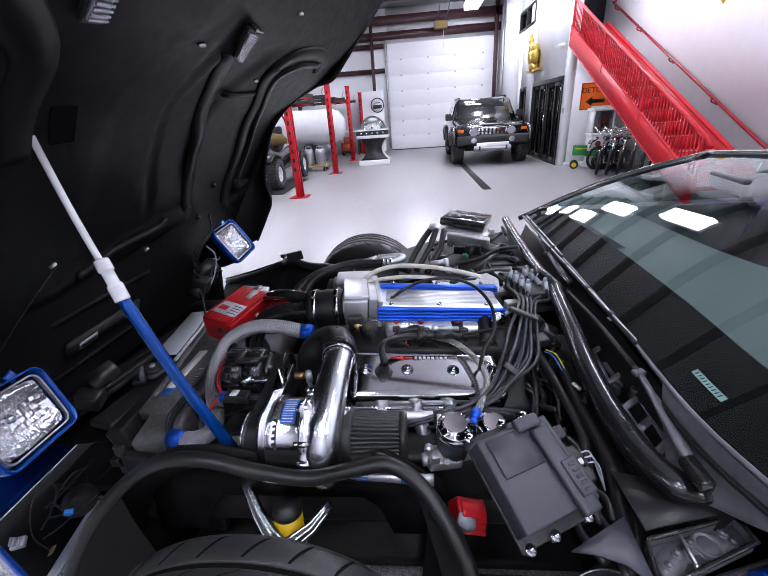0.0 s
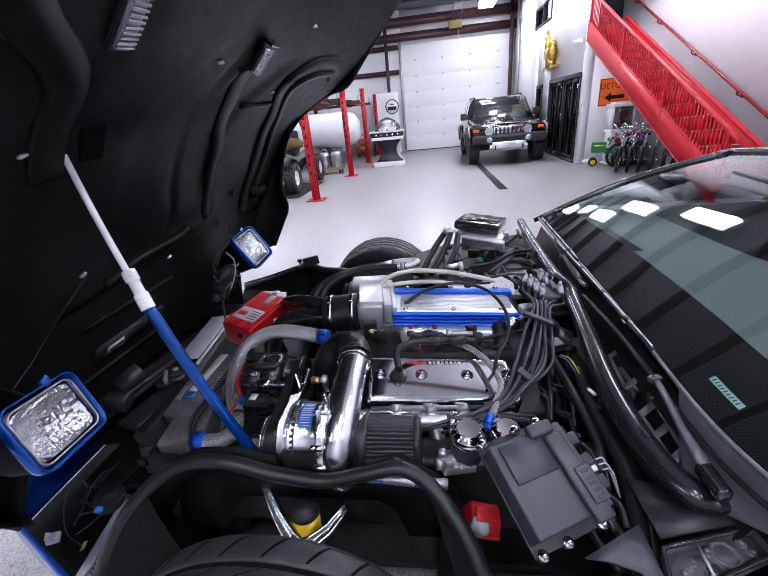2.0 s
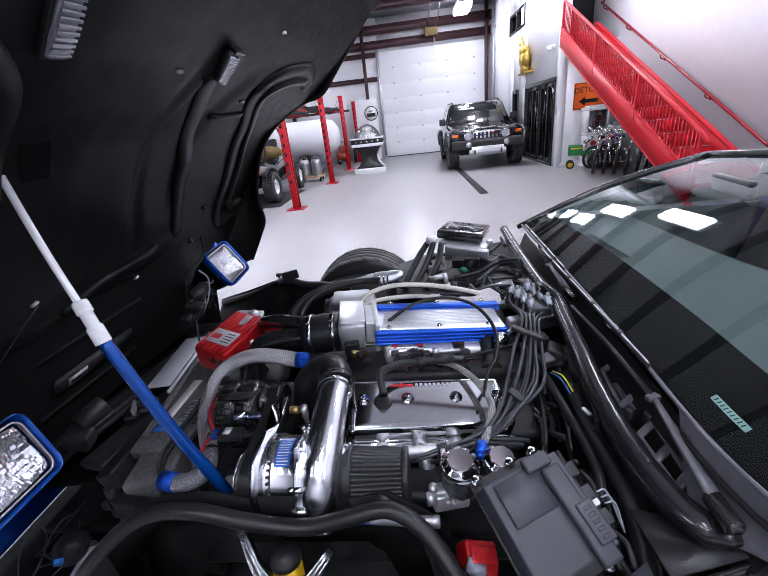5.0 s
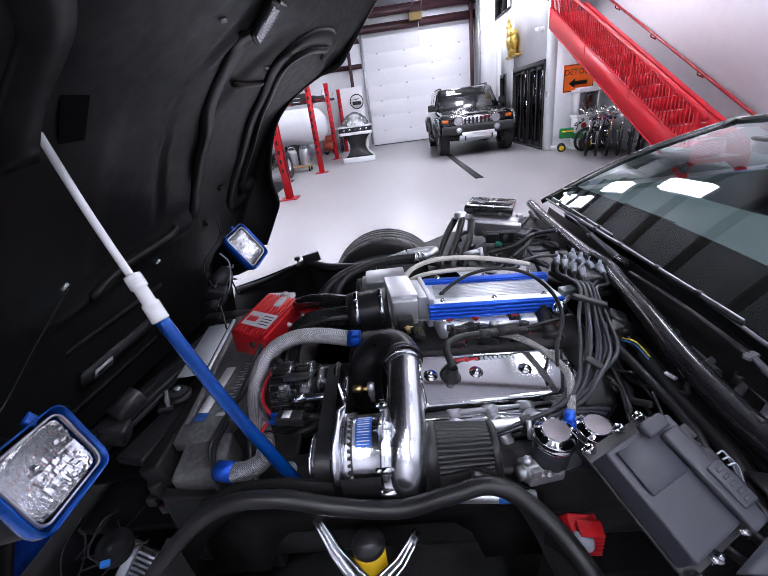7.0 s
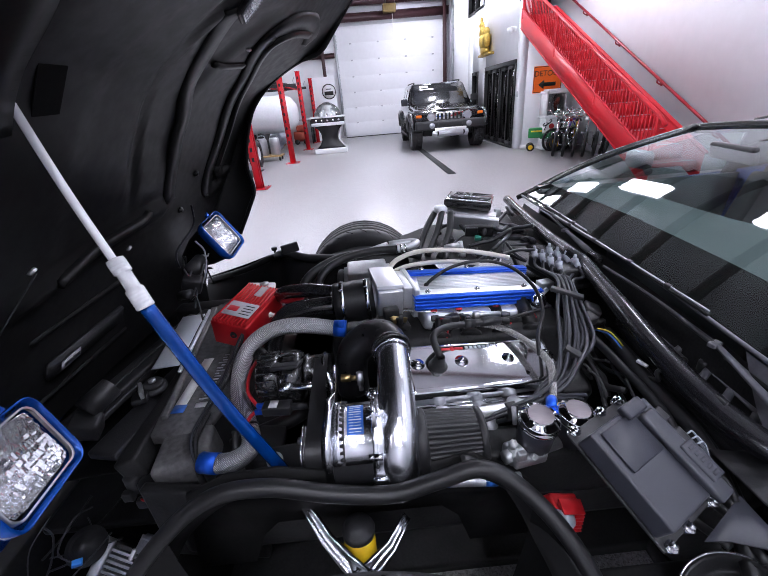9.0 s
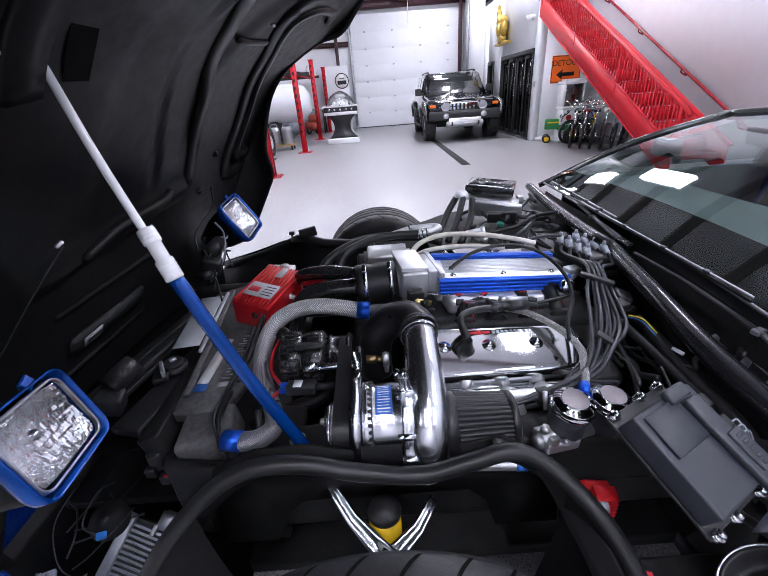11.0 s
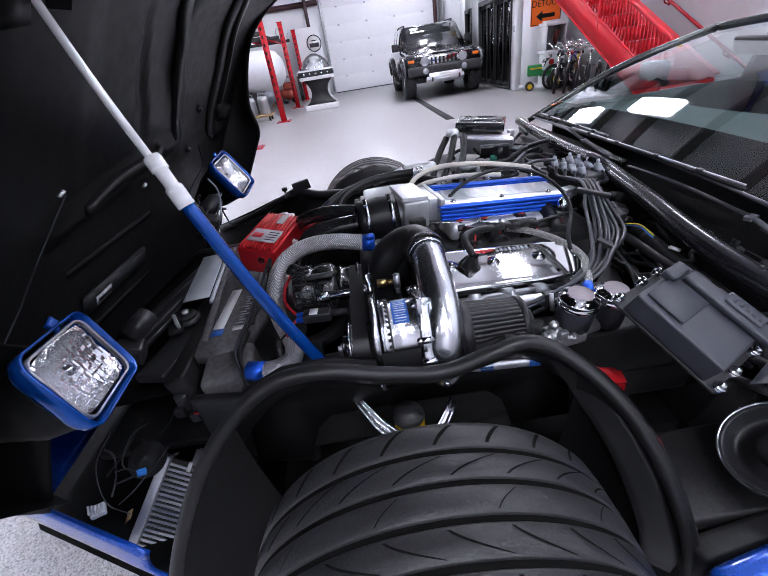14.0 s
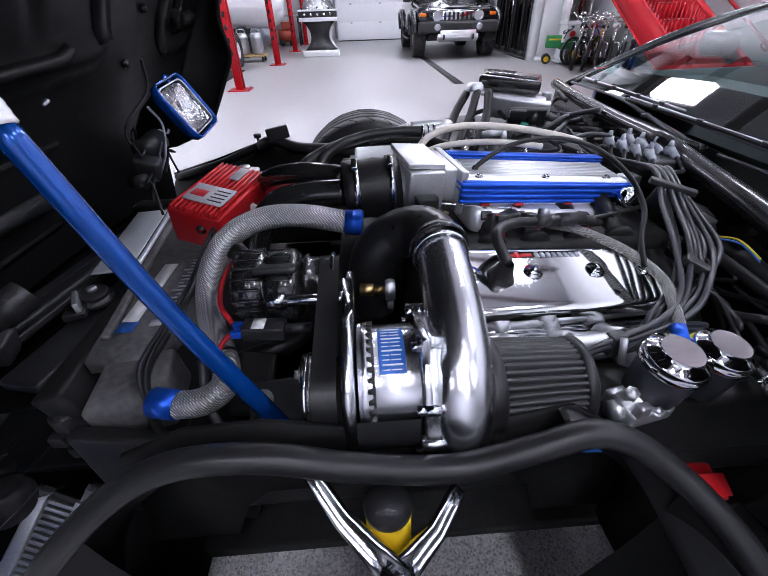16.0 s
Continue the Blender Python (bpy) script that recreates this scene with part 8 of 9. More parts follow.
for i in range(46):
    random.seed(200 + i)
    # runs of black loom behind and beside the engine
    x0 = random.uniform(0.60, 1.0)
    far = i % 2
    y0 = random.uniform(2.15, 2.6) if far else random.uniform(1.30, 1.85)
    z0 = (0.70 + 0.07 * random.random()) if far else (0.56 + 0.10 * random.random())
    p = Vector((x0 if far else random.uniform(0.86, 1.0), y0, z0))
    pts = [p]
    for k in range(4):
        step = Vector((random.uniform(-0.02, 0.10), random.uniform(-0.10, 0.10), random.uniform(-0.03, 0.03))) if far else Vector((random.uniform(-0.03, 0.03), random.uniform(-0.12, 0.02), random.uniform(-0.03, 0.03)))
        p = p + step
        p.x = min(p.x, 1.02)
        pts.append(p)
    hose("loom_run", pts, random.choice((0.004, 0.006, 0.009, 0.011)), (M_RUBBER, M_WIRE, M_RUBBER, M_BLACKPL)[i % 4], seg=7, n=5)
for pts, r in (([(0.99, 1.62, 0.66), (0.985, 1.45, 0.64), (0.99, 1.30, 0.62), (0.98, 1.18, 0.56), (0.95, 1.05, 0.48)], 0.019), ([(1.01, 1.70, 0.65), (1.015, 1.45, 0.625), (1.01, 1.28, 0.60), (1.0, 1.14, 0.52)], 0.015), ([(0.93, 1.70, 0.67), (0.945, 1.52, 0.655), (0.95, 1.36, 0.64), (0.93, 1.28, 0.62)], 0.012)):
    hose("main_loom", pts, r, M_RUBBER, "thick taped black wiring loom", seg=12)
hose("yellow_wire", [(0.95, 1.66, 0.69), (0.965, 1.62, 0.70), (0.975, 1.57, 0.685)], 0.002, M_WIREYEL, seg=6)
hose("blue_wire", [(0.945, 1.66, 0.685), (0.955, 1.61, 0.70), (0.965, 1.56, 0.685)], 0.002, M_LABELBLUE, seg=6)
one("wiring_plug", lambda b: (box(b, (0.94, 1.70, 0.70), (0.05, 0.04, 0.03), (10, 0, 20), 0.005), box(b, (0.955, 1.84, 0.69), (0.07, 0.05, 0.05), (10, 20, 20), 0.008), box(b, (0.99, 1.77, 0.68), (0.05, 0.06, 0.05), (0, 20, -20), 0.008)), M_BLACKPL)
one("white_clip", lambda b: box(b, (0.985, 1.50, 0.675), (0.010, 0.03, 0.008), (0, 0, 20), 0.003), M_LABELWHITE)
one("map_sensor", lambda b: (box(b, (0.905, 1.93, 0.715), (0.05, 0.04, 0.03), (0, 0, 10), 0.005), cyl(b, (0.90, 1.90, 0.71), (0.86, 1.87, 0.70), 0.008)), M_CAST)

# telescopic prop pole
pl = thing("extension_pole", (0.03, 1.38, 0.5), "blue and white telescopic painting pole propping up the hood", "pole")
P0, P1, P2 = Vector((0.045, 1.375, 0.51)), Vector((-0.175, 1.415, 1.03)), Vector((-0.333, 1.505, 1.442))
bm = B(); tube(bm, [P0, P0.lerp(P1, 0.5) + Vector((-0.012, 0, 0.004)), P1], 0.0152, 18, 10); part("lower_tube", bm, M_POLEBLUE, pl)
bm = B(); tube(bm, [P1, P1.lerp(P2, 0.5) + Vector((-0.006, 0, 0.002)), P2], 0.0082, 16, 10); part("upper_tube", bm, M_POLEWHITE, pl)
D1 = (P1.lerp(P2, 0.1) - P1).normalized()
bm = B()
prof = [(0, 0.0158), (0.002, 0.0185)]
for k in range(5):
    prof += [(0.004 + 0.008 * k, 0.0185), (0.007 + 0.008 * k, 0.0185), (0.008 + 0.008 * k, 0.0181), (0.011 + 0.008 * k, 0.0181)]
prof += [(0.046, 0.0145), (0.078, 0.0142), (0.080, 0.0178)]
for k in range(3):
    prof += [(0.082 + 0.008 * k, 0.0178), (0.087 + 0.008 * k, 0.0178), (0.088 + 0.008 * k, 0.0174), (0.089 + 0.008 * k, 0.0174)]
prof += [(0.110, 0.0165), (0.112, 0.009)]
lathe(bm, P1 - D1 * 0.012, D1, prof, 28)
part("twist_collar", bm, M_POLEWHITE, pl)


# ---------------------------------------------------------------- parked off-roader
def tyre_block(R, W, rim, seg=44):
    """An off-road tyre with separate tread lugs."""
    b = B()
    hw = W / 2
    lathe(b, (0, 0, 0), (1, 0, 0), [(-hw * 0.8, rim), (-hw, rim + 0.05), (-hw * 1.03, (R + rim) / 2), (-hw * 0.9, R - 0.03), (-hw * 0.6, R - 0.012), (hw * 0.6, R - 0.012), (hw * 0.9, R - 0.03), (hw * 1.03, (R + rim) / 2), (hw, rim + 0.05), (hw * 0.8, rim)], 56, close=True)
    for i in range(seg):
        a = 2 * math.pi * i / seg
        d = Vector((0, math.cos(a), math.sin(a)))
        rot = Matrix.Rotation(a - math.pi / 2, 3, "X")
        for off, rr, w in ((-0.72, R - 0.012, 0.34), (0.72, R - 0.012, 0.34), (-0.22 + 0.1 * (i % 2), R - 0.004, 0.24), (0.28 + 0.1 * (i % 2), R - 0.004, 0.24)):
            box(b, d * rr + Vector((hw * off, 0, 0)), (hw * w, 2 * math.pi * R / seg * 0.62, 0.02), rot)
    return b


HX, HY = 2.66, 12.42
suv = thing("off_road_suv", pose(HX, HY, 0, 0, 0, -1) @ Matrix.Diagonal((1.05, 1.03, 0.96, 1)), "boxy glossy black off-road vehicle, parked nose out", "suv")


def sp(name, fn, material, label="", parent=None):
    b = B()
    fn(b)
    return part(name, b, material, parent or suv, label, local=True)


def suv_body(b):
    W = 0.93
    rings = []
    for y, w, z0, z1 in ((-0.55, 0.80, 0.62, 0.98), (-0.45, 0.88, 0.58, 1.04), (0.0, 0.90, 0.55, 1.10), (0.75, 0.92, 0.5, 1.16), (0.9, 0.93, 0.48, 1.20), (3.1, 0.93, 0.48, 1.22), (3.5, 0.92, 0.5, 1.22), (3.62, 0.9, 0.55, 1.15)):
        rings.append([(-w, y, z0), (w, y, z0), (w * 1.02, y, (z0 + z1) / 2), (w, y, z1 - 0.06), (w * 0.93, y, z1), (-w * 0.93, y, z1), (-w, y, z1 - 0.06), (-w * 1.02, y, (z0 + z1) / 2)])
    loft(b, rings)


sp("body", suv_body, M_HUMMER)
def cabin(b):
    rings = []
    for y, w0, w1, z0, z1 in ((0.80, 0.86, 0.74, 1.16, 1.20), (1.28, 0.88, 0.74, 1.18, 1.76), (1.5, 0.88, 0.76, 1.18, 1.80), (3.3, 0.88, 0.77, 1.2, 1.80), (3.5, 0.87, 0.76, 1.2, 1.72)):
        rings.append([(-w0, y, z0), (w0, y, z0), (w1, y, z1 - 0.04), (w1 * 0.92, y, z1), (-w1 * 0.92, y, z1), (-w1, y, z1 - 0.04)])
    loft(b, rings)


sp("cabin", cabin, M_HUMMER)
sp("windscreen", lambda b: (sheet(b, lambda u, v: Vector(((2 * u - 1) * (0.80 - 0.12 * v), 0.83 + 0.43 * v, 1.20 + 0.52 * v)) + Vector((0, -0.012, 0.01)), 8, 4, thick=(0, 0.006, -0.005))), mat("dark_windscreen", (0.012, 0.013, 0.014), 0.06, 0, 0.2, 3, coat=1.0), "dark windscreen")
for s in (-1, 1):
    for y0, y1 in ((1.35, 2.05), (2.12, 2.75), (2.82, 3.3)):
        sp("side_window", lambda b: sheet(b, lambda u, v: Vector((s * (0.885 - 0.105 * v), y0 + (y1 - y0) * u + 0.06 * v * (1 if y0 < 1.5 else 0) * (1 - u), 1.26 + 0.42 * v)), 4, 4, thick=(s * -0.01, 0, 0)), bpy.data.materials["dark_windscreen"])
    sp("door_mirror", lambda b: (box(b, (s * 1.0, 1.02, 1.30), (0.18, 0.12, 0.2), (0, 0, s * 8), 0.04, 3), box(b, (s * 0.93, 1.05, 1.24), (0.14, 0.05, 0.05), None, 0.01)), M_CLADDING)
    sp("fender_flare", lambda b: tube(b, [(s * 0.93, -0.5, 0.58), (s * 0.97, -0.44, 0.84), (s * 0.98, -0.2, 0.98), (s * 0.98, 0.2, 0.98), (s * 0.97, 0.46, 0.82), (s * 0.94, 0.54, 0.5)], 0.06, 8, 5, squash=1.2), M_HUMMER)
    sp("fender_flare", lambda b: tube(b, [(s * 0.94, 2.36, 0.5), (s * 0.97, 2.46, 0.84), (s * 0.98, 2.7, 0.98), (s * 0.98, 3.1, 0.98), (s * 0.97, 3.38, 0.82), (s * 0.94, 3.46, 0.5)], 0.06, 8, 5, squash=1.2), M_HUMMER)
    hl = sp("headlight", lambda b: lathe(b, (s * 0.46, -0.565, 0.90), (0, -1, 0), [(-0.02, 0.10), (0.0, 0.105), (0.015, 0.10), (0.02, 0.088), (0.012, 0.085), (0.02, 0.06), (0.028, 0.0)], 28), M_LENS, "round clear headlight")
    sp("headlight_ring", lambda b: lathe(b, (s * 0.46, -0.575, 0.90), (0, -1, 0), [(0, 0.104), (0, 0.112), (0.014, 0.112), (0.014, 0.104)], 28, close=True), M_CHROME, parent=hl)
    sp("corner_lamp", lambda b: box(b, (s * 0.78, -0.52, 0.93), (0.15, 0.09, 0.075), (0, 0, s * 14), 0.02), M_AMBER, "amber corner lamp")
    sp("fog_light", lambda b: lathe(b, (s * 0.47, -0.70, 0.68), (0, -1, 0), [(-0.03, 0.07), (0.0, 0.072), (0.01, 0.062), (0.02, 0.0)], 24), M_LENS, "round fog light")
    sp("tow_hook", lambda b: tube(b, [(s * 0.33, -0.70, 0.50), (s * 0.33, -0.78, 0.52), (s * 0.33, -0.80, 0.47), (s * 0.33, -0.74, 0.43), (s * 0.33, -0.68, 0.45)], 0.018, 8, 4), M_BLACKPL)
    sp("side_step", lambda b: tube(b, [(s * 0.92, 0.6, 0.42), (s * 1.0, 0.7, 0.38), (s * 1.0, 2.2, 0.38), (s * 0.92, 2.3, 0.42)], 0.035, 8, 4), M_CLADDING)
for sx, y in ((-1, 0), (1, 0), (-1, 2.9), (1, 2.9)):
    at = (sx * 0.82, y, 0.43)
    t = B()
    merge(t, tyre_block(0.43, 0.29, 0.22), Matrix.Translation(at))
    w = part("wheel", t, M_TYRE, suv, "chunky black off-road tyre", local=True)
    q = B()
    lathe(q, at, (sx, 0, 0), [(-0.09, 0.224), (0.06, 0.21), (0.105, 0.215), (0.11, 0.19), (0.06, 0.15), (0.065, 0.06), (0.09, 0.05), (0.092, 0)], 36)
    part("rim", q, M_CAST, w, local=True)
sp("hood", lambda b: (sheet(b, lambda u, v: Vector(((2 * v - 1) * (0.78 + 0.04 * u), -0.5 + 1.3 * u, 1.03 + 0.14 * u + 0.03 * (1 - (2 * v - 1) ** 2) + (0.03 if 0.3 < v < 0.7 else 0.0))), 10, 20, thick=(0, 0, -0.04))), M_HUMMER)
gr = sp("grille", lambda b: (box(b, (0, -0.55, 0.90), (0.72, 0.05, 0.2), None, 0.02), ), M_CHROME, "chromed seven-slot grille")
for k in range(7):
    sp("grille_slot", lambda b: box(b, ((k - 3) * 0.098, -0.574, 0.90), (0.05, 0.012, 0.155), None, 0.005), M_BLACKINK, parent=gr)
sp("nose_panel", lambda b: box(b, (0, -0.50, 0.90), (1.5, 0.1, 0.27), None, 0.04, 3), M_HUMMER)
sp("bumper", lambda b: (box(b, (0, -0.60, 0.68), (1.78, 0.2, 0.24), None, 0.06, 3), box(b, (0, -0.66, 0.72), (0.62, 0.12, 0.10), None, 0.02)), M_CLADDING, "dark grey front bumper")
sp("skid_plate", lambda b: (box(b, (0, -0.72, 0.555), (0.80, 0.06, 0.12), (-10, 0, 0), 0.015), box(b, (0, -0.66, 0.46), (0.92, 0.16, 0.10), (-40, 0, 0), 0.02)), M_BRIGHTCAST, "bright alloy skid plate")
sp("plate_bar", lambda b: box(b, (0, -0.758, 0.585), (0.3, 0.01, 0.05), None, 0.004), M_LABELWHITE)
for s in (-1, 1):
    sp("roof_rail", lambda b: tube(b, [(s * 0.66, 1.5, 1.79), (s * 0.66, 1.6, 1.835), (s * 0.66, 3.1, 1.84), (s * 0.66, 3.2, 1.79)], 0.018, 8, 4), M_CLADDING)
sp("wiper", lambda b: (tube(b, [(-0.5, 0.85, 1.225), (-0.1, 0.86, 1.25)], 0.012, 6), tube(b, [(0.1, 0.85, 1.225), (0.55, 0.86, 1.25)], 0.012, 6)), M_BLACKPL)
sp("underbody", lambda b: (box(b, (0, 1.5, 0.46), (1.3, 3.6, 0.16), None, 0.03), cyl(b, (-0.7, 0, 0.42), (0.7, 0, 0.42), 0.05), cyl(b, (-0.7, 2.9, 0.42), (0.7, 2.9, 0.42), 0.06)), M_SOOT)


# ---------------------------------------------------------------- car lifts
def lift_post(x, y, h, turn):
    o = thing("lift_post", pose(x, y, 0, 0, 0, turn), "bright red slotted steel post of a car lift", "car lift", "lift posts")
    b = B()
    box(b, (-0.05, 0, h / 2), (0.012, 0.16, h))
    box(b, (0.0, 0.08, h / 2), (0.112, 0.012, h))
    box(b, (0.0, -0.08, h / 2), (0.112, 0.012, h))
    for yy in (-0.065, 0.065):
        box(b, (0.06, yy, h / 2), (0.012, 0.04, h))
    part("column", b, M_RED, o, local=True)
    b = B()
    box(b, (0, 0, 0.008), (0.36, 0.36, 0.016), bevel=0.003)
    bp = part("base_plate", b, M_RED, o, local=True)
    for sx in (-1, 1):
        for sy in (-1, 1):
            b = B()
            bolt(b, (sx * 0.14, sy * 0.14, 0.016), (0, 0, 1), 0.014, 0.014)
            part("anchor_bolt", b, M_GALV, bp, local=True)
    b = B()
    box(b, (0, 0, h + 0.01), (0.16, 0.2, 0.02), bevel=0.004)
    box(b, (0.02, 0, h - 0.06), (0.05, 0.05, 0.1), bevel=0.01)
    part("cap", b, M_RED, o, local=True)
    n = int((h - 0.5) / 0.17)
    for k in range(n):
        b = B()
        box(b, (0.0, -0.0868, 0.55 + k * 0.17), (0.045, 0.003, 0.075))
        part("slot", b, M_BLACKINK, o, local=True)
    return o


for x, y, h in ((-1.80, 8.45, 2.25), (-1.70, 11.93, 2.28), (-1.68, 15.32, 2.42), (-1.60, 18.1, 2.35), (-4.5, 8.45, 2.25), (-4.5, 11.93, 2.28), (-4.5, 15.32, 2.42)):
    lift_post(x, y, h, 0)
for y0, y1, z in ((8.4, 12.0, 2.02), (15.2, 18.0, 2.08)):
    for x in (-2.35, -3.75):
        rw = thing("lift_runway", (x, (y0 + y1) / 2, z), "dark steel runway of a raised car lift", "car lift", "lift runways")
        b = B()
        box(b, (x, (y0 + y1) / 2, z), (0.5, y1 - y0, 0.1), bevel=0.01)
        part("deck", b, M_CLADDING, rw)
        b = B()
        for s in (-1, 1):
            box(b, (x + s * 0.24, (y0 + y1) / 2, z - 0.075), (0.04, y1 - y0, 0.05))
        part("flange", b, M_RED, rw)
    for yy in (y0 + 0.05, y1 - 0.05):
        cbm = thing("lift_crossbeam", (-3.1, yy, z - 0.15), "dark steel crossbeam between lift posts", "car lift", "lift crossbeams")
        b = B()
        box(b, (-3.1, yy, z - 0.03), (2.66, 0.10, 0.09), bevel=0.01)
        part("beam", b, M_CLADDING, cbm)
        for s in (-1, 1):
            b = B()
            tube(b, [(-3.1 + s * 1.3, yy, z - 0.02), (-3.1 + s * 1.26, yy - 0.05, z + 0.08), (-3.1 + s * 1.32, yy - 0.06, z + 0.2)], 0.012, 6, 4)
            part("cable", b, M_GALV, cbm)

# ---------------------------------------------------------------- stored things by the lifts
tk = thing("storage_tank", (-3.6, 14.3, 0), "large white cylindrical tank lying on its side", "tank")
b = B()
lathe(b, (-6.65, 14.3, 1.22), (1, 0, 0), [(0, 0), (0.02, 0.25), (0.12, 0.45), (0.35, 0.54), (4.5, 0.54), (4.78, 0.46), (4.93, 0.26), (4.96, 0)], 40)
part("shell", b, M_TANK, tk)
for x in (-5.6, -2.9):
    b = B()
    box(b, (x, 14.3, 0.36), (0.2, 0.9, 0.72), bevel=0.03)
    part("cradle", b, M_CLADDING, tk)
bd = thing("tarp_bundle", (-3.0, 15.9, 0), "heap wrapped in crumpled silver-grey tarpaulin", "bundle")
b = B()
t = bmesh.new()
bmesh.ops.create_icosphere(t, subdivisions=4, radius=1.0)
for v in t.verts:
    n0 = noise.noise(v.co * 2.2) * 0.22 + noise.noise(v.co * 6.0) * 0.08
    v.co = v.co * (1 + n0)
    v.co = Vector((v.co.x * 0.55, v.co.y * 0.5, max(-0.5, v.co.z * 0.52)))
merge(b, t, Matrix.Translation((-3.0, 15.9, 0.5)))
part("cover", b, M_TARP, bd)
b = B()
t = bmesh.new()
bmesh.ops.create_icosphere(t, subdivisions=3, radius=1.0)
for v in t.verts:
    v.co = v.co * (1 + noise.noise(v.co * 3 + Vector((5, 0, 0))) * 0.3)
    v.co = Vector((v.co.x * 0.42, v.co.y * 0.3, v.co.z * 0.14))
merge(b, t, Matrix.Translation((-2.95, 15.5, 1.02)))
part("pillow_bag", b, M_WHITEPL, bd, "pale bag on top")
dl = thing("keg_dolly", (-2.5, 12.9, 0), "low dolly with two bare steel canisters", "dolly")
b = B(); box(b, (-2.5, 12.9, 0.14), (0.75, 0.5, 0.04), bevel=0.01); part("deck", b, M_WOOD, dl)
for x, y in ((-2.8, 12.72), (-2.2, 12.72), (-2.8, 13.08), (-2.2, 13.08)):
    b = B(); cyl(b, (x - 0.02, y, 0.06), (x + 0.02, y, 0.06), 0.06, seg=16); box(b, (x, y, 0.11), (0.03, 0.05, 0.04)); part("caster", b, M_RUBBER, dl)
for x in (-2.68, -2.32):
    kg = thing("steel_canister", (x, 12.9, 0.16), "bare steel canister with rolled rims", "canister", "canisters")
    b = B(); lathe(b, (x, 12.9, 0.16), (0, 0, 1), [(0, 0), (0, 0.14), (0.03, 0.15), (0.1, 0.148), (0.12, 0.153), (0.14, 0.148), (0.34, 0.148), (0.36, 0.153), (0.38, 0.148), (0.44, 0.14), (0.47, 0.12), (0.46, 0)], 32); part("drum", b, M_GALV, kg)
    b = B(); tube(b, [(x - 0.1, 12.9, 0.62), (x - 0.08, 12.9, 0.70), (x + 0.08, 12.9, 0.70), (x + 0.1, 12.9, 0.62)], 0.012, 6, 4); part("grip", b, M_GALV, kg)
wb = thing("work_bench", (-2.6, 17.9, 0), "steel work bench with tools and boxes under it", "bench")
b = B(); box(b, (-2.6, 17.9, 0.9), (1.9, 0.6, 0.06), bevel=0.01); part("bench_top", b, M_GALV, wb)
for x in (-3.5, -1.75):
    for y in (17.65, 18.15):
        b = B(); box(b, (x, y, 0.435), (0.06, 0.06, 0.87)); part("leg", b, M_CLADDING, wb)
ac = thing("air_compressor", (-2.2, 17.8, 0), "dark red air compressor under the bench", "compressor")
b = B(); cyl(b, (-2.5, 17.8, 0.3), (-1.95, 17.8, 0.3), 0.2, seg=28); box(b, (-2.2, 17.8, 0.6), (0.35, 0.28, 0.24), bevel=0.04); part("tank_body", b, M_RUST, ac)
b = B(); cyl(b, (-2.4, 17.62, 0.1), (-2.4, 17.66, 0.1), 0.1, seg=20); cyl(b, (-2.05, 17.62, 0.1), (-2.05, 17.66, 0.1), 0.1, seg=20); part("wheel", b, M_RUBBER, ac)
bx = thing("cardboard_box", (-3.2, 17.8, 0), "brown box under the bench", "box")
b = B(); box(b, (-3.2, 17.8, 0.22), (0.5, 0.4, 0.44), bevel=0.01); part("carton", b, M_WOOD, bx)

# side-by-side buggy, half hidden by the raised hood
bg = thing("side_by_side_buggy", (-3.5, 10.2, 0), "black off-road buggy with chunky tyres on a rubber mat", "buggy")
mt = solo("rubber_mat", (lambda b: (box(b, (-3.1, 9.95, 0.008), (1.6, 2.2, 0.016), None, 0.004), b)[1])(B()), M_CLADDING, "black rubber floor mat", "mat")
def buggy(b):
    rings = []
    for y, w, z0, z1 in ((9.05, 0.42, 0.42, 0.62), (9.4, 0.5, 0.36, 0.84), (9.9, 0.52, 0.34, 0.95), (10.6, 0.55, 0.34, 0.78), (11.4, 0.55, 0.36, 0.9), (11.9, 0.5, 0.42, 0.8)):
        rings.append([(-3.3 - w, y, z0), (-3.3 + w, y, z0), (-3.3 + w, y, z1 - 0.1), (-3.3 + w * 0.8, y, z1), (-3.3 - w * 0.8, y, z1), (-3.3 - w, y, z1 - 0.1)])
    loft(b, rings)


b = B(); buggy(b); part("bodywork", b, M_BLACKGLOSS, bg)
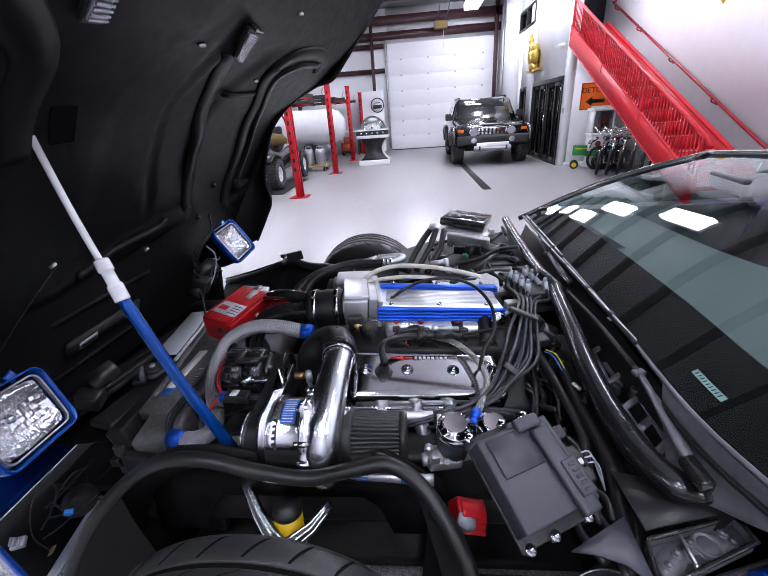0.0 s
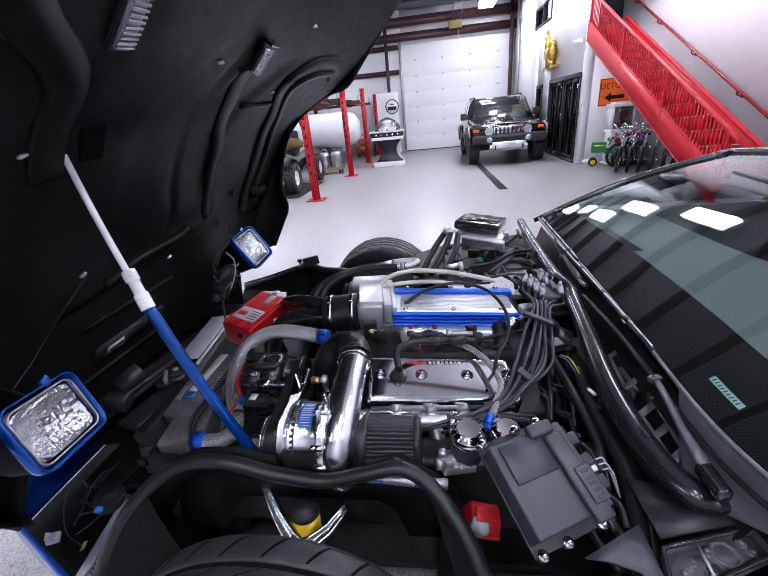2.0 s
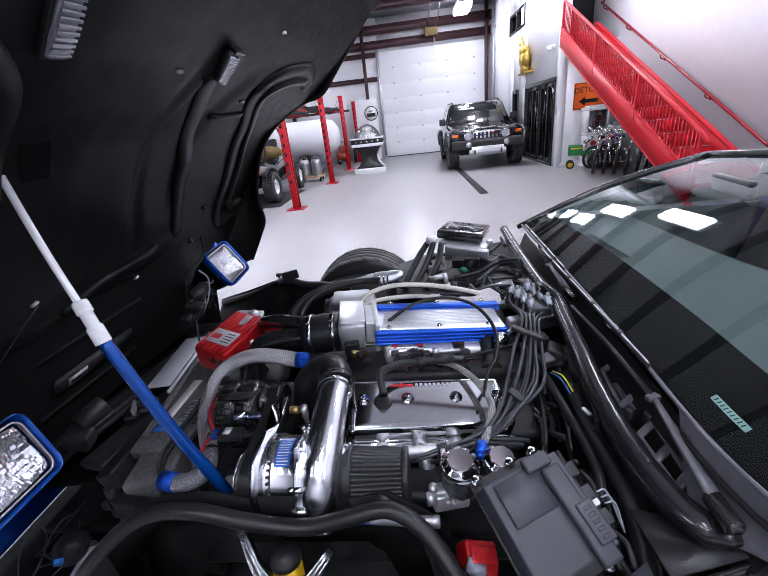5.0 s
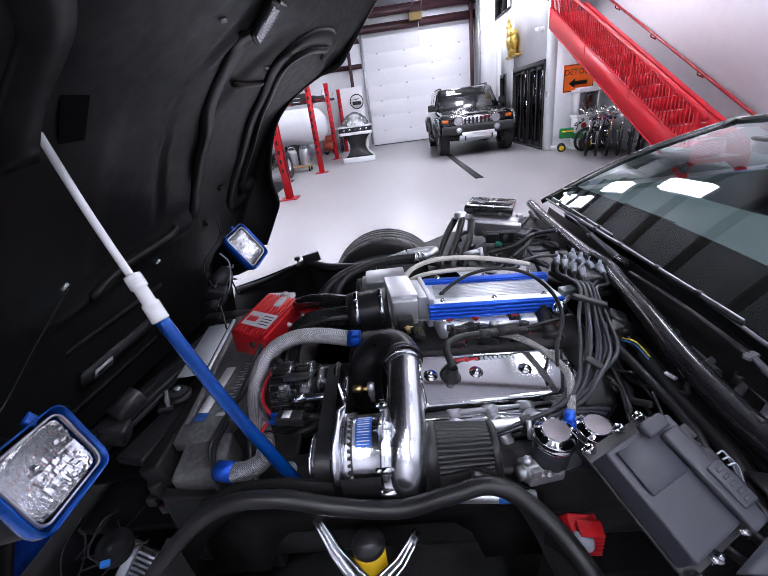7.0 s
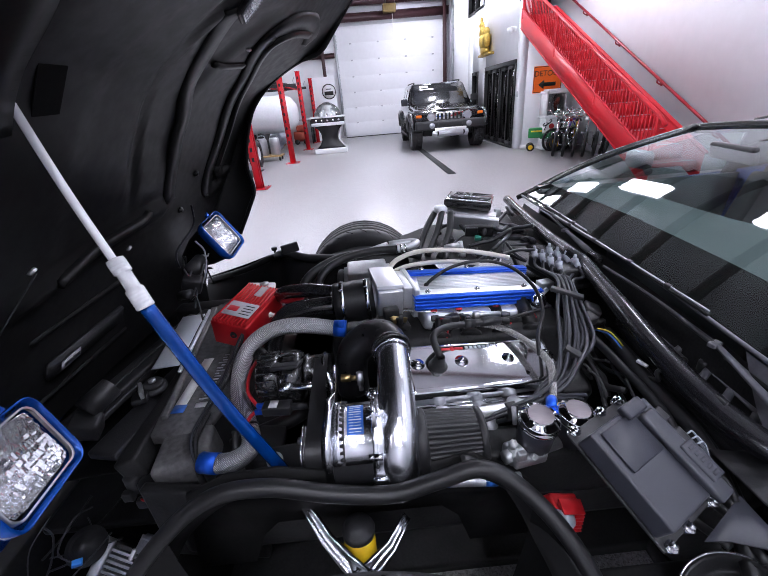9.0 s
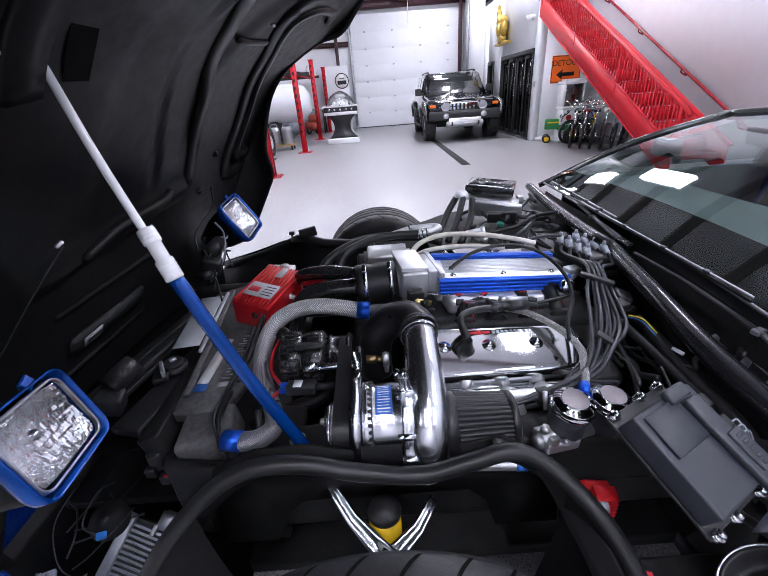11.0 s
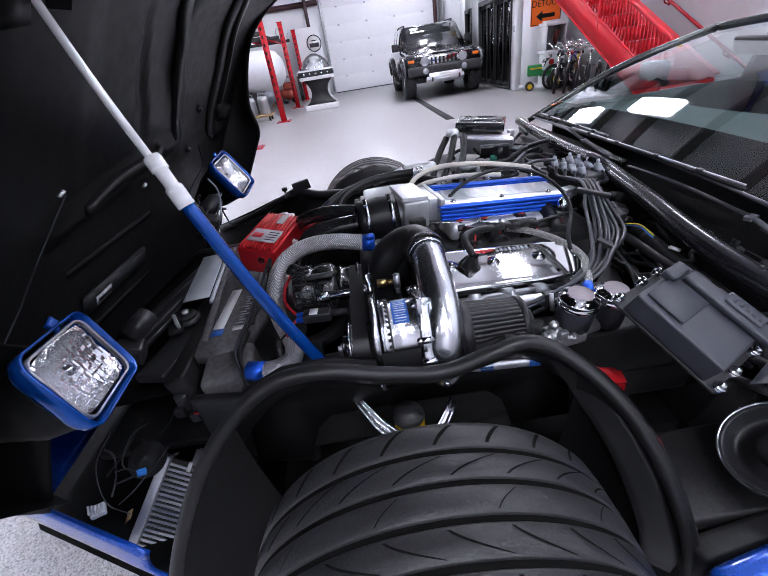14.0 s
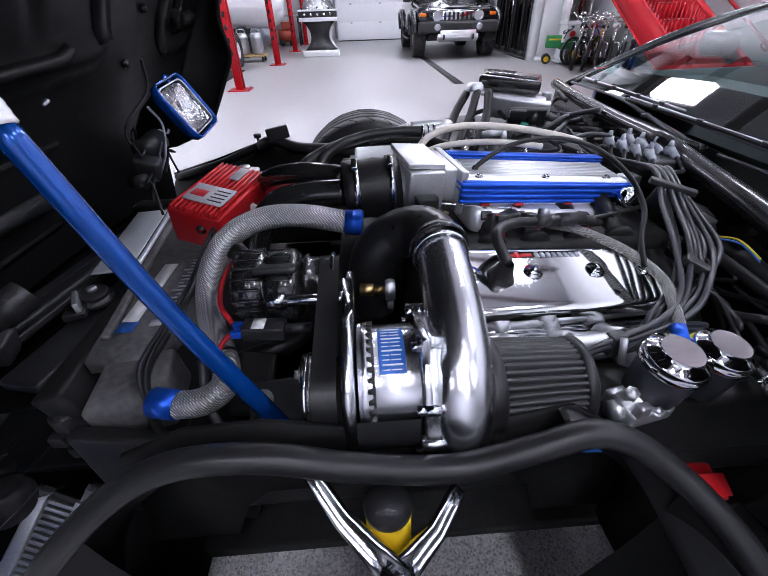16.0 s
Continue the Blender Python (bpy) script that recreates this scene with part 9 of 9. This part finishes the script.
for s in (-1, 1):
    b = B(); sheet(b, lambda u, v: Vector((-3.3 + s * (0.42 + 0.36 * v), 9.05 + 0.85 * u, 0.72 + 0.12 * math.sin(u * math.pi) - 0.05 * v)), 8, 4, thick=(0, 0, -0.03)); part("mudguard", b, M_BLACKPL, bg)
    b = B(); box(b, (-3.3 + s * 0.6, 9.06, 0.72), (0.12, 0.03, 0.05), None, 0.01); part("marker_lamp", b, M_AMBER, bg, "amber marker lamp")
    for y in (9.45, 11.55):
        t = B(); merge(t, tyre_block(0.34, 0.26, 0.17, 30), Matrix.Translation((-3.3 + s * 0.72, y, 0.356))); w = part("wheel", t, M_TYRE, bg, "chunky buggy tyre")
        q = B(); lathe(q, (-3.3 + s * 0.72, y, 0.356), (s, 0, 0), [(-0.06, 0.172), (0.08, 0.17), (0.1, 0.165), (0.09, 0.14), (0.05, 0.12), (0.055, 0.05), (0.08, 0.045), (0.08, 0)], 28)
        for i in range(6):
            a = 2 * math.pi * i / 6
            cyl(q, (-3.3 + s * 0.785, y + 0.09 * math.cos(a), 0.356 + 0.09 * math.sin(a)), (-3.3 + s * 0.80, y + 0.09 * math.cos(a), 0.356 + 0.09 * math.sin(a)), 0.02, seg=10)
        part("rim", q, M_BRIGHTCAST, w)
b = B()
for s in (-1, 1):
    tube(b, [(-3.3 + s * 0.5, 9.95, 0.9), (-3.3 + s * 0.48, 10.35, 1.55), (-3.3 + s * 0.48, 11.3, 1.6), (-3.3 + s * 0.5, 11.7, 0.9)], 0.025, 8, 5)
part("roll_cage", b, M_BLACKPL, bg)
b = B(); box(b, (-3.3, 10.9, 0.86), (0.9, 0.45, 0.14), None, 0.05); box(b, (-3.3, 11.15, 1.1), (0.9, 0.14, 0.5), (-10, 0, 0), 0.05); part("seat", b, M_SEAT, bg)
b = B(); box(b, (-3.25, 9.55, 0.94), (0.7, 0.5, 0.04), (6, 0, 0), 0.015); part("hood_panel", b, M_GALV, bg)
sbg = thing("canvas_bag", (-3.0, 10.5, 1.0), "brown canvas bag lying on the buggy seat", "bag")
b = B(); t = bmesh.new(); bmesh.ops.create_icosphere(t, subdivisions=3, radius=1.0)
for v in t.verts:
    v.co = v.co * (1 + 0.15 * noise.noise(v.co * 3))
    v.co = Vector((v.co.x * 0.4, v.co.y * 0.26, v.co.z * 0.15))
merge(b, t, Matrix.Translation((-3.0, 10.75, 1.04))); part("bag_body", b, M_KHAKI, sbg)

# dome cabinet on its waisted stand
gm = thing("dome_cabinet", (-0.73, 13.75, 0), "white and black cabinet with clear dome and waisted stand", "cabinet")
b = B(); box(b, (-0.73, 13.75, 0.075), (1.0, 0.7, 0.15), bevel=0.02); part("plinth", b, M_WHITEENAM, gm)
def waist(b, grow, depth, y):
    pts = []
    n = 12
    for i in range(n + 1):
        t = i / n
        z = 0.15 + 0.66 * t
        pts.append((0.24 + grow + 0.2 * abs(2 * t - 1) ** 2.2, z))
    poly = [(x, z) for x, z in pts] + [(-x, z) for x, z in pts[::-1]]
    prism(b, poly, (-0.73, y, 0), (1, 0, 0), (0, 0, 1), depth)
b = B(); waist(b, 0.0, 0.44, 13.97); part("stand", b, M_BLACKPL, gm)
b = B(); waist(b, 0.035, 0.03, 13.98); part("stand_edge", b, M_WHITEENAM, gm)
b = B(); box(b, (-0.73, 13.75, 0.85), (1.0, 0.72, 0.09), bevel=0.02); box(b, (-0.73, 13.75, 1.045), (1.04, 0.74, 0.04), bevel=0.01); part("cabinet_case", b, M_WHITEENAM, gm)
b = B(); box(b, (-0.73, 13.75, 0.96), (1.0, 0.7, 0.13), bevel=0.01); part("button_panel", b, M_BLACKPL, gm)
for k in range(5):
    b = B(); cyl(b, (-1.07 + 0.17 * k, 13.385, 0.96), (-1.07 + 0.17 * k, 13.37, 0.96), 0.03, seg=14); part("button", b, M_CHROME, gm)
b = B(); lathe(b, (-0.73, 13.75, 1.066), (0, 0, 1), [(0, 0.42), (0.1, 0.40), (0.22, 0.33), (0.32, 0.21), (0.38, 0.08), (0.39, 0)], 36); part("dome", b, M_CLEAR, gm, "clear dome")
b = B(); lathe(b, (-0.73, 13.75, 1.066), (0, 0, 1), [(0, 0.16), (0.06, 0.15), (0.08, 0.1), (0.2, 0.1), (0.22, 0.16), (0.30, 0.13), (0.32, 0)], 28); part("dome_core", b, M_WHITEPL, gm)
for k in range(8):
    a = 2 * math.pi * k / 8
    b = B(); lathe(b, (-0.73 + 0.26 * math.cos(a), 13.75 + 0.26 * math.sin(a), 1.066), (0, 0, 1), [(0, 0.035), (0.05, 0.03), (0.09, 0.018), (0.1, 0)], 12); part("dome_figure", b, (M_CHROME, M_WHITEPL)[k % 2], gm)
em = thing("round_emblem", (-0.93, 18.45, 1.86), "round black and white wall emblem", "sign")
b = B(); cyl(b, (-0.93, 18.505, 1.86), (-0.93, 18.49, 1.86), 0.28, seg=36); part("disc", b, M_WHITEPL, em)
b = B(); lathe(b, (-0.93, 18.492, 1.86), (0, -1, 0), [(0, 0.25), (0, 0.285), (0.014, 0.285), (0.014, 0.25)], 40, close=True); part("ring", b, M_BLACKINK, em)
b = B(); box(b, (-0.93, 18.482, 1.80), (0.36, 0.012, 0.14), None, 0.02); box(b, (-0.93, 18.482, 1.95), (0.2, 0.012, 0.03)); part("emblem_shape", b, M_BLACKINK, em)

# ---------------------------------------------------------------- along the office wall
sg = thing("detour_sign", (4.73, OFFY - 0.02, 1.5), "orange metal detour sign with a black arrow, hung on the wall", "sign")
b = B(); box(b, (4.735, OFFY - 0.016, 1.515), (0.68, 0.012, 0.56), None, 0.004); part("sign_plate", b, M_ORANGE, sg)
b = B()
for dx, dz, w, h in ((0, 0.262, 0.66, 0.012), (0, -0.262, 0.66, 0.012), (-0.325, 0, 0.012, 0.53), (0.325, 0, 0.012, 0.53)):
    box(b, (4.735 + dx, OFFY - 0.024, 1.515 + dz), (w, 0.004, h))
part("border", b, M_BLACKINK, sg)
b = text_mesh("DETOUR", 0.165, Matrix.Translation((4.735, OFFY - 0.024, 1.635)) @ pose(0, 0, 0, 90, 0, 0)); part("lettering", b, M_BLACKINK, sg)
b = B(); prism(b, [(-0.22, 0), (-0.08, 0.1), (-0.08, 0.04), (0.2, 0.04), (0.2, -0.04), (-0.08, -0.04), (-0.08, -0.1)], (4.735, OFFY - 0.022, 1.41), (1, 0, 0), (0, 0, 1), 0.003); part("arrow", b, M_BLACKINK, sg)
bu = thing("gold_wall_figure", (OFFX, 13.35, 2.75), "gilded ornamental statue mounted on the office wall", "statue")
b = B()
for c, r, s in (((OFFX - 0.06, 13.35, 2.40), 0.3, (0.25, 1.0, 0.45)), ((OFFX - 0.07, 13.42, 2.62), 0.22, (0.4, 0.9, 0.9)), ((OFFX - 0.07, 13.2, 2.66), 0.18, (0.4, 0.9, 1.1)), ((OFFX - 0.08, 13.48, 2.88), 0.13, (0.5, 0.9, 1.2)), ((OFFX - 0.08, 13.2, 2.86), 0.1, (0.6, 1, 1)), ((OFFX - 0.08, 13.55, 3.05), 0.08, (0.6, 1, 1.3)), ((OFFX - 0.08, 13.58, 3.18), 0.04, (0.7, 0.9, 1.8))):
    t = bmesh.new()
    bmesh.ops.create_icosphere(t, subdivisions=3, radius=r)
    for v in t.verts:
        v.co = v.co * (1 + 0.28 * noise.noise(v.co * 30 + Vector(c)))
        v.co = Vector((v.co.x * s[0] * 1.5, v.co.y * s[1] * 0.85, v.co.z * s[2]))
    merge(b, t, Matrix.Translation((c[0] - 0.05, 13.35 + (c[1] - 13.35) * 1.3, c[2])))
box(b, (OFFX - 0.08, 13.33, 2.31), (0.16, 1.05, 0.06), None, 0.01)
bpy.data.objects.remove(bu)
solo("gold_wall_figure", b, M_GOLD, "gilded ornamental statue mounted on the white office wall", "statue")
sc_ = thing("security_camera", (OFFX, 11.25, 2.6), "small white dome security camera on the wall", "camera")
b = B(); cyl(b, (OFFX, 11.25, 2.62), (OFFX - 0.1, 11.25, 2.62), 0.06, seg=20); part("mount", b, M_WHITEPL, sc_)
b = B(); lathe(b, (OFFX - 0.12, 11.25, 2.62), (0, 0, -1), [(-0.04, 0.07), (0, 0.08), (0.05, 0.06), (0.08, 0)], 24); part("dome", b, M_WHITEPL, sc_)
sw = solo("light_switch", (lambda b: (box(b, (OFFX - 0.006, 10.86, 1.25), (0.012, 0.08, 0.12), None, 0.003), box(b, (OFFX - 0.014, 10.86, 1.25), (0.006, 0.03, 0.05), None, 0.002), b)[2])(B()), M_LABELGREY, "small grey light switch plate", "switch")
dg = solo("wall_sticker", (lambda b: (prism(b, [(-0.12, 0), (0, -0.12), (0.12, 0), (0, 0.12)], (X1 - 0.004, 7.95, 2.72), (0, 1, 0), (0, 0, 1), -0.003), b)[1])(B()), M_YELLOW, "small yellow diamond sticker on the wall", "sticker")

# candy machine
cm = thing("candy_machine", (4.78, 10.42, 0), "white coin-operated candy machine with a clear case on a stand", "vending machine")
b = B(); box(b, (4.78, 10.42, 0.36), (0.40, 0.34, 0.66), None, 0.02); box(b, (4.78, 10.42, 0.03), (0.46, 0.4, 0.06), None, 0.01); part("stand", b, M_WHITEENAM, cm)
b = B(); box(b, (4.78, 10.42, 0.72), (0.46, 0.38, 0.06), None, 0.01); part("case_base", b, M_WHITEENAM, cm); b = B(); box(b, (4.78, 10.42, 1.235), (0.48, 0.4, 0.07), None, 0.02); box(b, (4.78, 10.42, 1.285), (0.36, 0.3, 0.04), None, 0.01); part("case_frame", b, M_WHITEENAM, cm)
b = B(); box(b, (4.78, 10.60, 0.975), (0.44, 0.02, 0.46)); part("case_back", b, M_WHITEENAM, cm)
for sx in (-1, 1):
    b = B(); box(b, (4.78 + sx * 0.21, 10.42, 0.975), (0.03, 0.36, 0.46)); part("case_side", b, M_WHITEENAM, cm)
b = B(); box(b, (4.78, 10.245, 0.975), (0.385, 0.008, 0.45)); part("clear_front", b, M_CLEAR, cm)
b = B(); box(b, (4.80, 10.46, 0.98), (0.2, 0.12, 0.3), None, 0.03); cyl(b, (4.7, 10.36, 0.78), (4.7, 10.36, 1.1), 0.02); box(b, (4.86, 10.36, 1.05), (0.08, 0.06, 0.14), None, 0.01); part("mechanism", b, M_RUST, cm)
b = B(); lathe(b, (4.72, 10.24, 0.52), (0, -1, 0), [(0, 0.06), (0.012, 0.06), (0.014, 0.05), (0.014, 0)], 24); part("round_badge", b, M_WIRERED, cm)

# pedal tractor
tr = thing("pedal_tractor", (4.45, 10.25, 0), "green toy pedal tractor with yellow wheels", "toy tractor")
b = B(); box(b, (4.36, 10.28, 0.40), (0.30, 0.2, 0.22), (0, 0, -20), 0.03, 3); box(b, (4.58, 10.2, 0.32), (0.24, 0.12, 0.12), (0, 0, -20), 0.02); box(b, (4.72, 10.15, 0.42), (0.16, 0.42, 0.04), (0, 0, -20), 0.015); part("bonnet", b, M_GREEN, tr)
b = B(); box(b, (4.35, 10.175, 0.44), (0.24, 0.004, 0.03), (0, 0, -20)); part("side_stripe", b, M_YELLOW, tr)
def toy_wheel(x, y, r, w):
    q = B(); lathe(q, (x, y, r), (-0.34, -0.94, 0), [(-w / 2, r * 0.6), (-w / 2, r * 0.95), (-w * 0.3, r), (w * 0.3, r), (w / 2, r * 0.95), (w / 2, r * 0.6)], 28, close=True)
    o = part("wheel", q, M_RUBBER, tr)
    q = B(); lathe(q, (x, y, r), (-0.34, -0.94, 0), [(-w * 0.3, 0), (-w * 0.3, r * 0.62), (w * 0.4, r * 0.62), (w * 0.42, r * 0.5), (w * 0.3, r * 0.3), (w * 0.5, 0.02), (w * 0.5, 0)], 24); part("hub", q, M_YELLOW, o, "yellow hub")
toy_wheel(4.24, 10.2, 0.09, 0.06); toy_wheel(4.30, 10.38, 0.09, 0.06); toy_wheel(4.68, 9.93, 0.17, 0.09); toy_wheel(4.78, 10.36, 0.17, 0.09)
b = B()
c0 = Vector((4.60, 10.2, 0.60))
tube(b, [c0 + Vector((0.09 * math.cos(a), 0.1 * math.sin(a), 0.06 * math.cos(a))) for a in (2 * math.pi * i / 16 for i in range(17))], 0.012, 6, smooth=False, caps=False)
cyl(b, c0, c0 + Vector((-0.06, 0.01, -0.16)), 0.01, seg=8); tube(b, [c0 + Vector((0, -0.1, 0)), c0 + Vector((0, 0.1, 0))], 0.008, 6)
part("steering_wheel", b, M_BLACKPL, tr)
b = B(); box(b, (4.80, 10.12, 0.46), (0.16, 0.2, 0.03), (0, -8, -20), 0.012); box(b, (4.87, 10.1, 0.52), (0.03, 0.2, 0.12), (0, 15, -20), 0.01); part("seat", b, M_BLACKPL, tr)


# ---------------------------------------------------------------- row of chromed children's bicycles
def bicycle(i, x, y, turn, lean, trim):
    o = thing("bicycle", pose(x, y, 0, 0, lean, turn), f"chromed small-wheeled children's bicycle with {trim[0]} trim, parked in a row", "bicycle", "row of bicycles")
    R = 0.25
    for yy in (0.0, 0.95):
        q = B(); lathe(q, (0, yy, R), (1, 0, 0), [(-0.022, R - 0.04), (-0.028, R - 0.018), (-0.015, R), (0.015, R), (0.028, R - 0.018), (0.022, R - 0.04)], 40, close=True)
        w = part("wheel", q, M_RUBBER, o, local=True)
        q = B(); lathe(q, (0, yy, R), (1, 0, 0), [(-0.012, R - 0.055), (-0.016, R - 0.038), (0.016, R - 0.038), (0.012, R - 0.055)], 40, close=True)
        cyl(q, (-0.04, yy, R), (0.04, yy, R), 0.022, seg=12)
        for k in range(14):
            a = 2 * math.pi * k / 14
            cyl(q, (0.02 * (-1) ** k, yy, R), (0, yy + (R - 0.045) * math.cos(a), R + (R - 0.045) * math.sin(a)), 0.0035, seg=5, caps=False)
        part("rim", q, M_CHROME, w, local=True)
    q = B()
    tube(q, [(0, 0.12, 0.66), (0, 0.5, 0.34), (0, 0.68, 0.60), (0, 0.12, 0.66)], 0.016, 8, smooth=False)
    tube(q, [(0, 0.5, 0.34), (0, 0.95, 0.25), (0, 0.66, 0.56)], 0.011, 8, smooth=False)
    tube(q, [(0, 0.14, 0.72), (0, 0.10, 0.56), (0, 0.0, 0.25)], 0.016, 8, smooth=False)
    part("bike_frame", q, trim[1], o, local=True)
    q = B(); tube(q, [(-0.27, 0.26, 0.88), (-0.2, 0.18, 0.88), (-0.12, 0.14, 0.80), (0, 0.13, 0.76), (0.12, 0.14, 0.80), (0.2, 0.18, 0.88), (0.27, 0.26, 0.88)], 0.012, 8, 4); tube(q, [(-0.13, 0.145, 0.83), (0.13, 0.145, 0.83)], 0.009, 6)
    part("handlebar", q, M_CHROME, o, local=True)
    q = B(); box(q, (0, 0.72, 0.68), (0.13, 0.26, 0.05), (6, 0, 0), 0.02); cyl(q, (0, 0.69, 0.58), (0, 0.71, 0.67), 0.012, seg=8); part("saddle", q, trim[2], o, local=True)
    q = B(); lathe(q, (0.03, 0.5, 0.31), (1, 0, 0), [(0, 0.05), (0, 0.085), (0.006, 0.085), (0.006, 0.05)], 24, close=True); tube(q, [(0.05, 0.5, 0.31), (0.07, 0.42, 0.2), (0.13, 0.42, 0.2)], 0.011, 6, smooth=False); tube(q, [(-0.04, 0.5, 0.31), (-0.06, 0.58, 0.42), (-0.12, 0.58, 0.42)], 0.011, 6, smooth=False); part("crank", q, M_CHROME, o, local=True)
    return o


M_PURPLE = mat("purple_paint", (0.12, 0.06, 0.4), 0.3, 0, 0.1, 6, coat=0.5)
TRIMS = [("black", M_CHROME, M_BLACKPL), ("red", M_CHROME, M_REDDARK), ("silver", M_CHROME, M_BLACKPL), ("white", M_CHROME, M_WHITEPL), ("black", M_CHROME, M_BLACKPL), ("purple", M_PURPLE, M_BLACKPL), ("yellow", M_YELLOW, M_BLACKPL), ("red", M_RED, M_BLACKPL), ("chrome", M_CHROME, M_WHITEPL)]
for i, trim in enumerate(TRIMS):
    bicycle(i, 4.32 + 0.145 * i, 9.18 - 0.13 * i if i < 6 else 8.6 + 0.05 * i, -28, 4, trim)
for i in range(4):
    bicycle(20 + i, 4.62 + 0.16 * i, 9.95 + 0.0 * i, -80 + 10 * i, 3, TRIMS[i + 3])
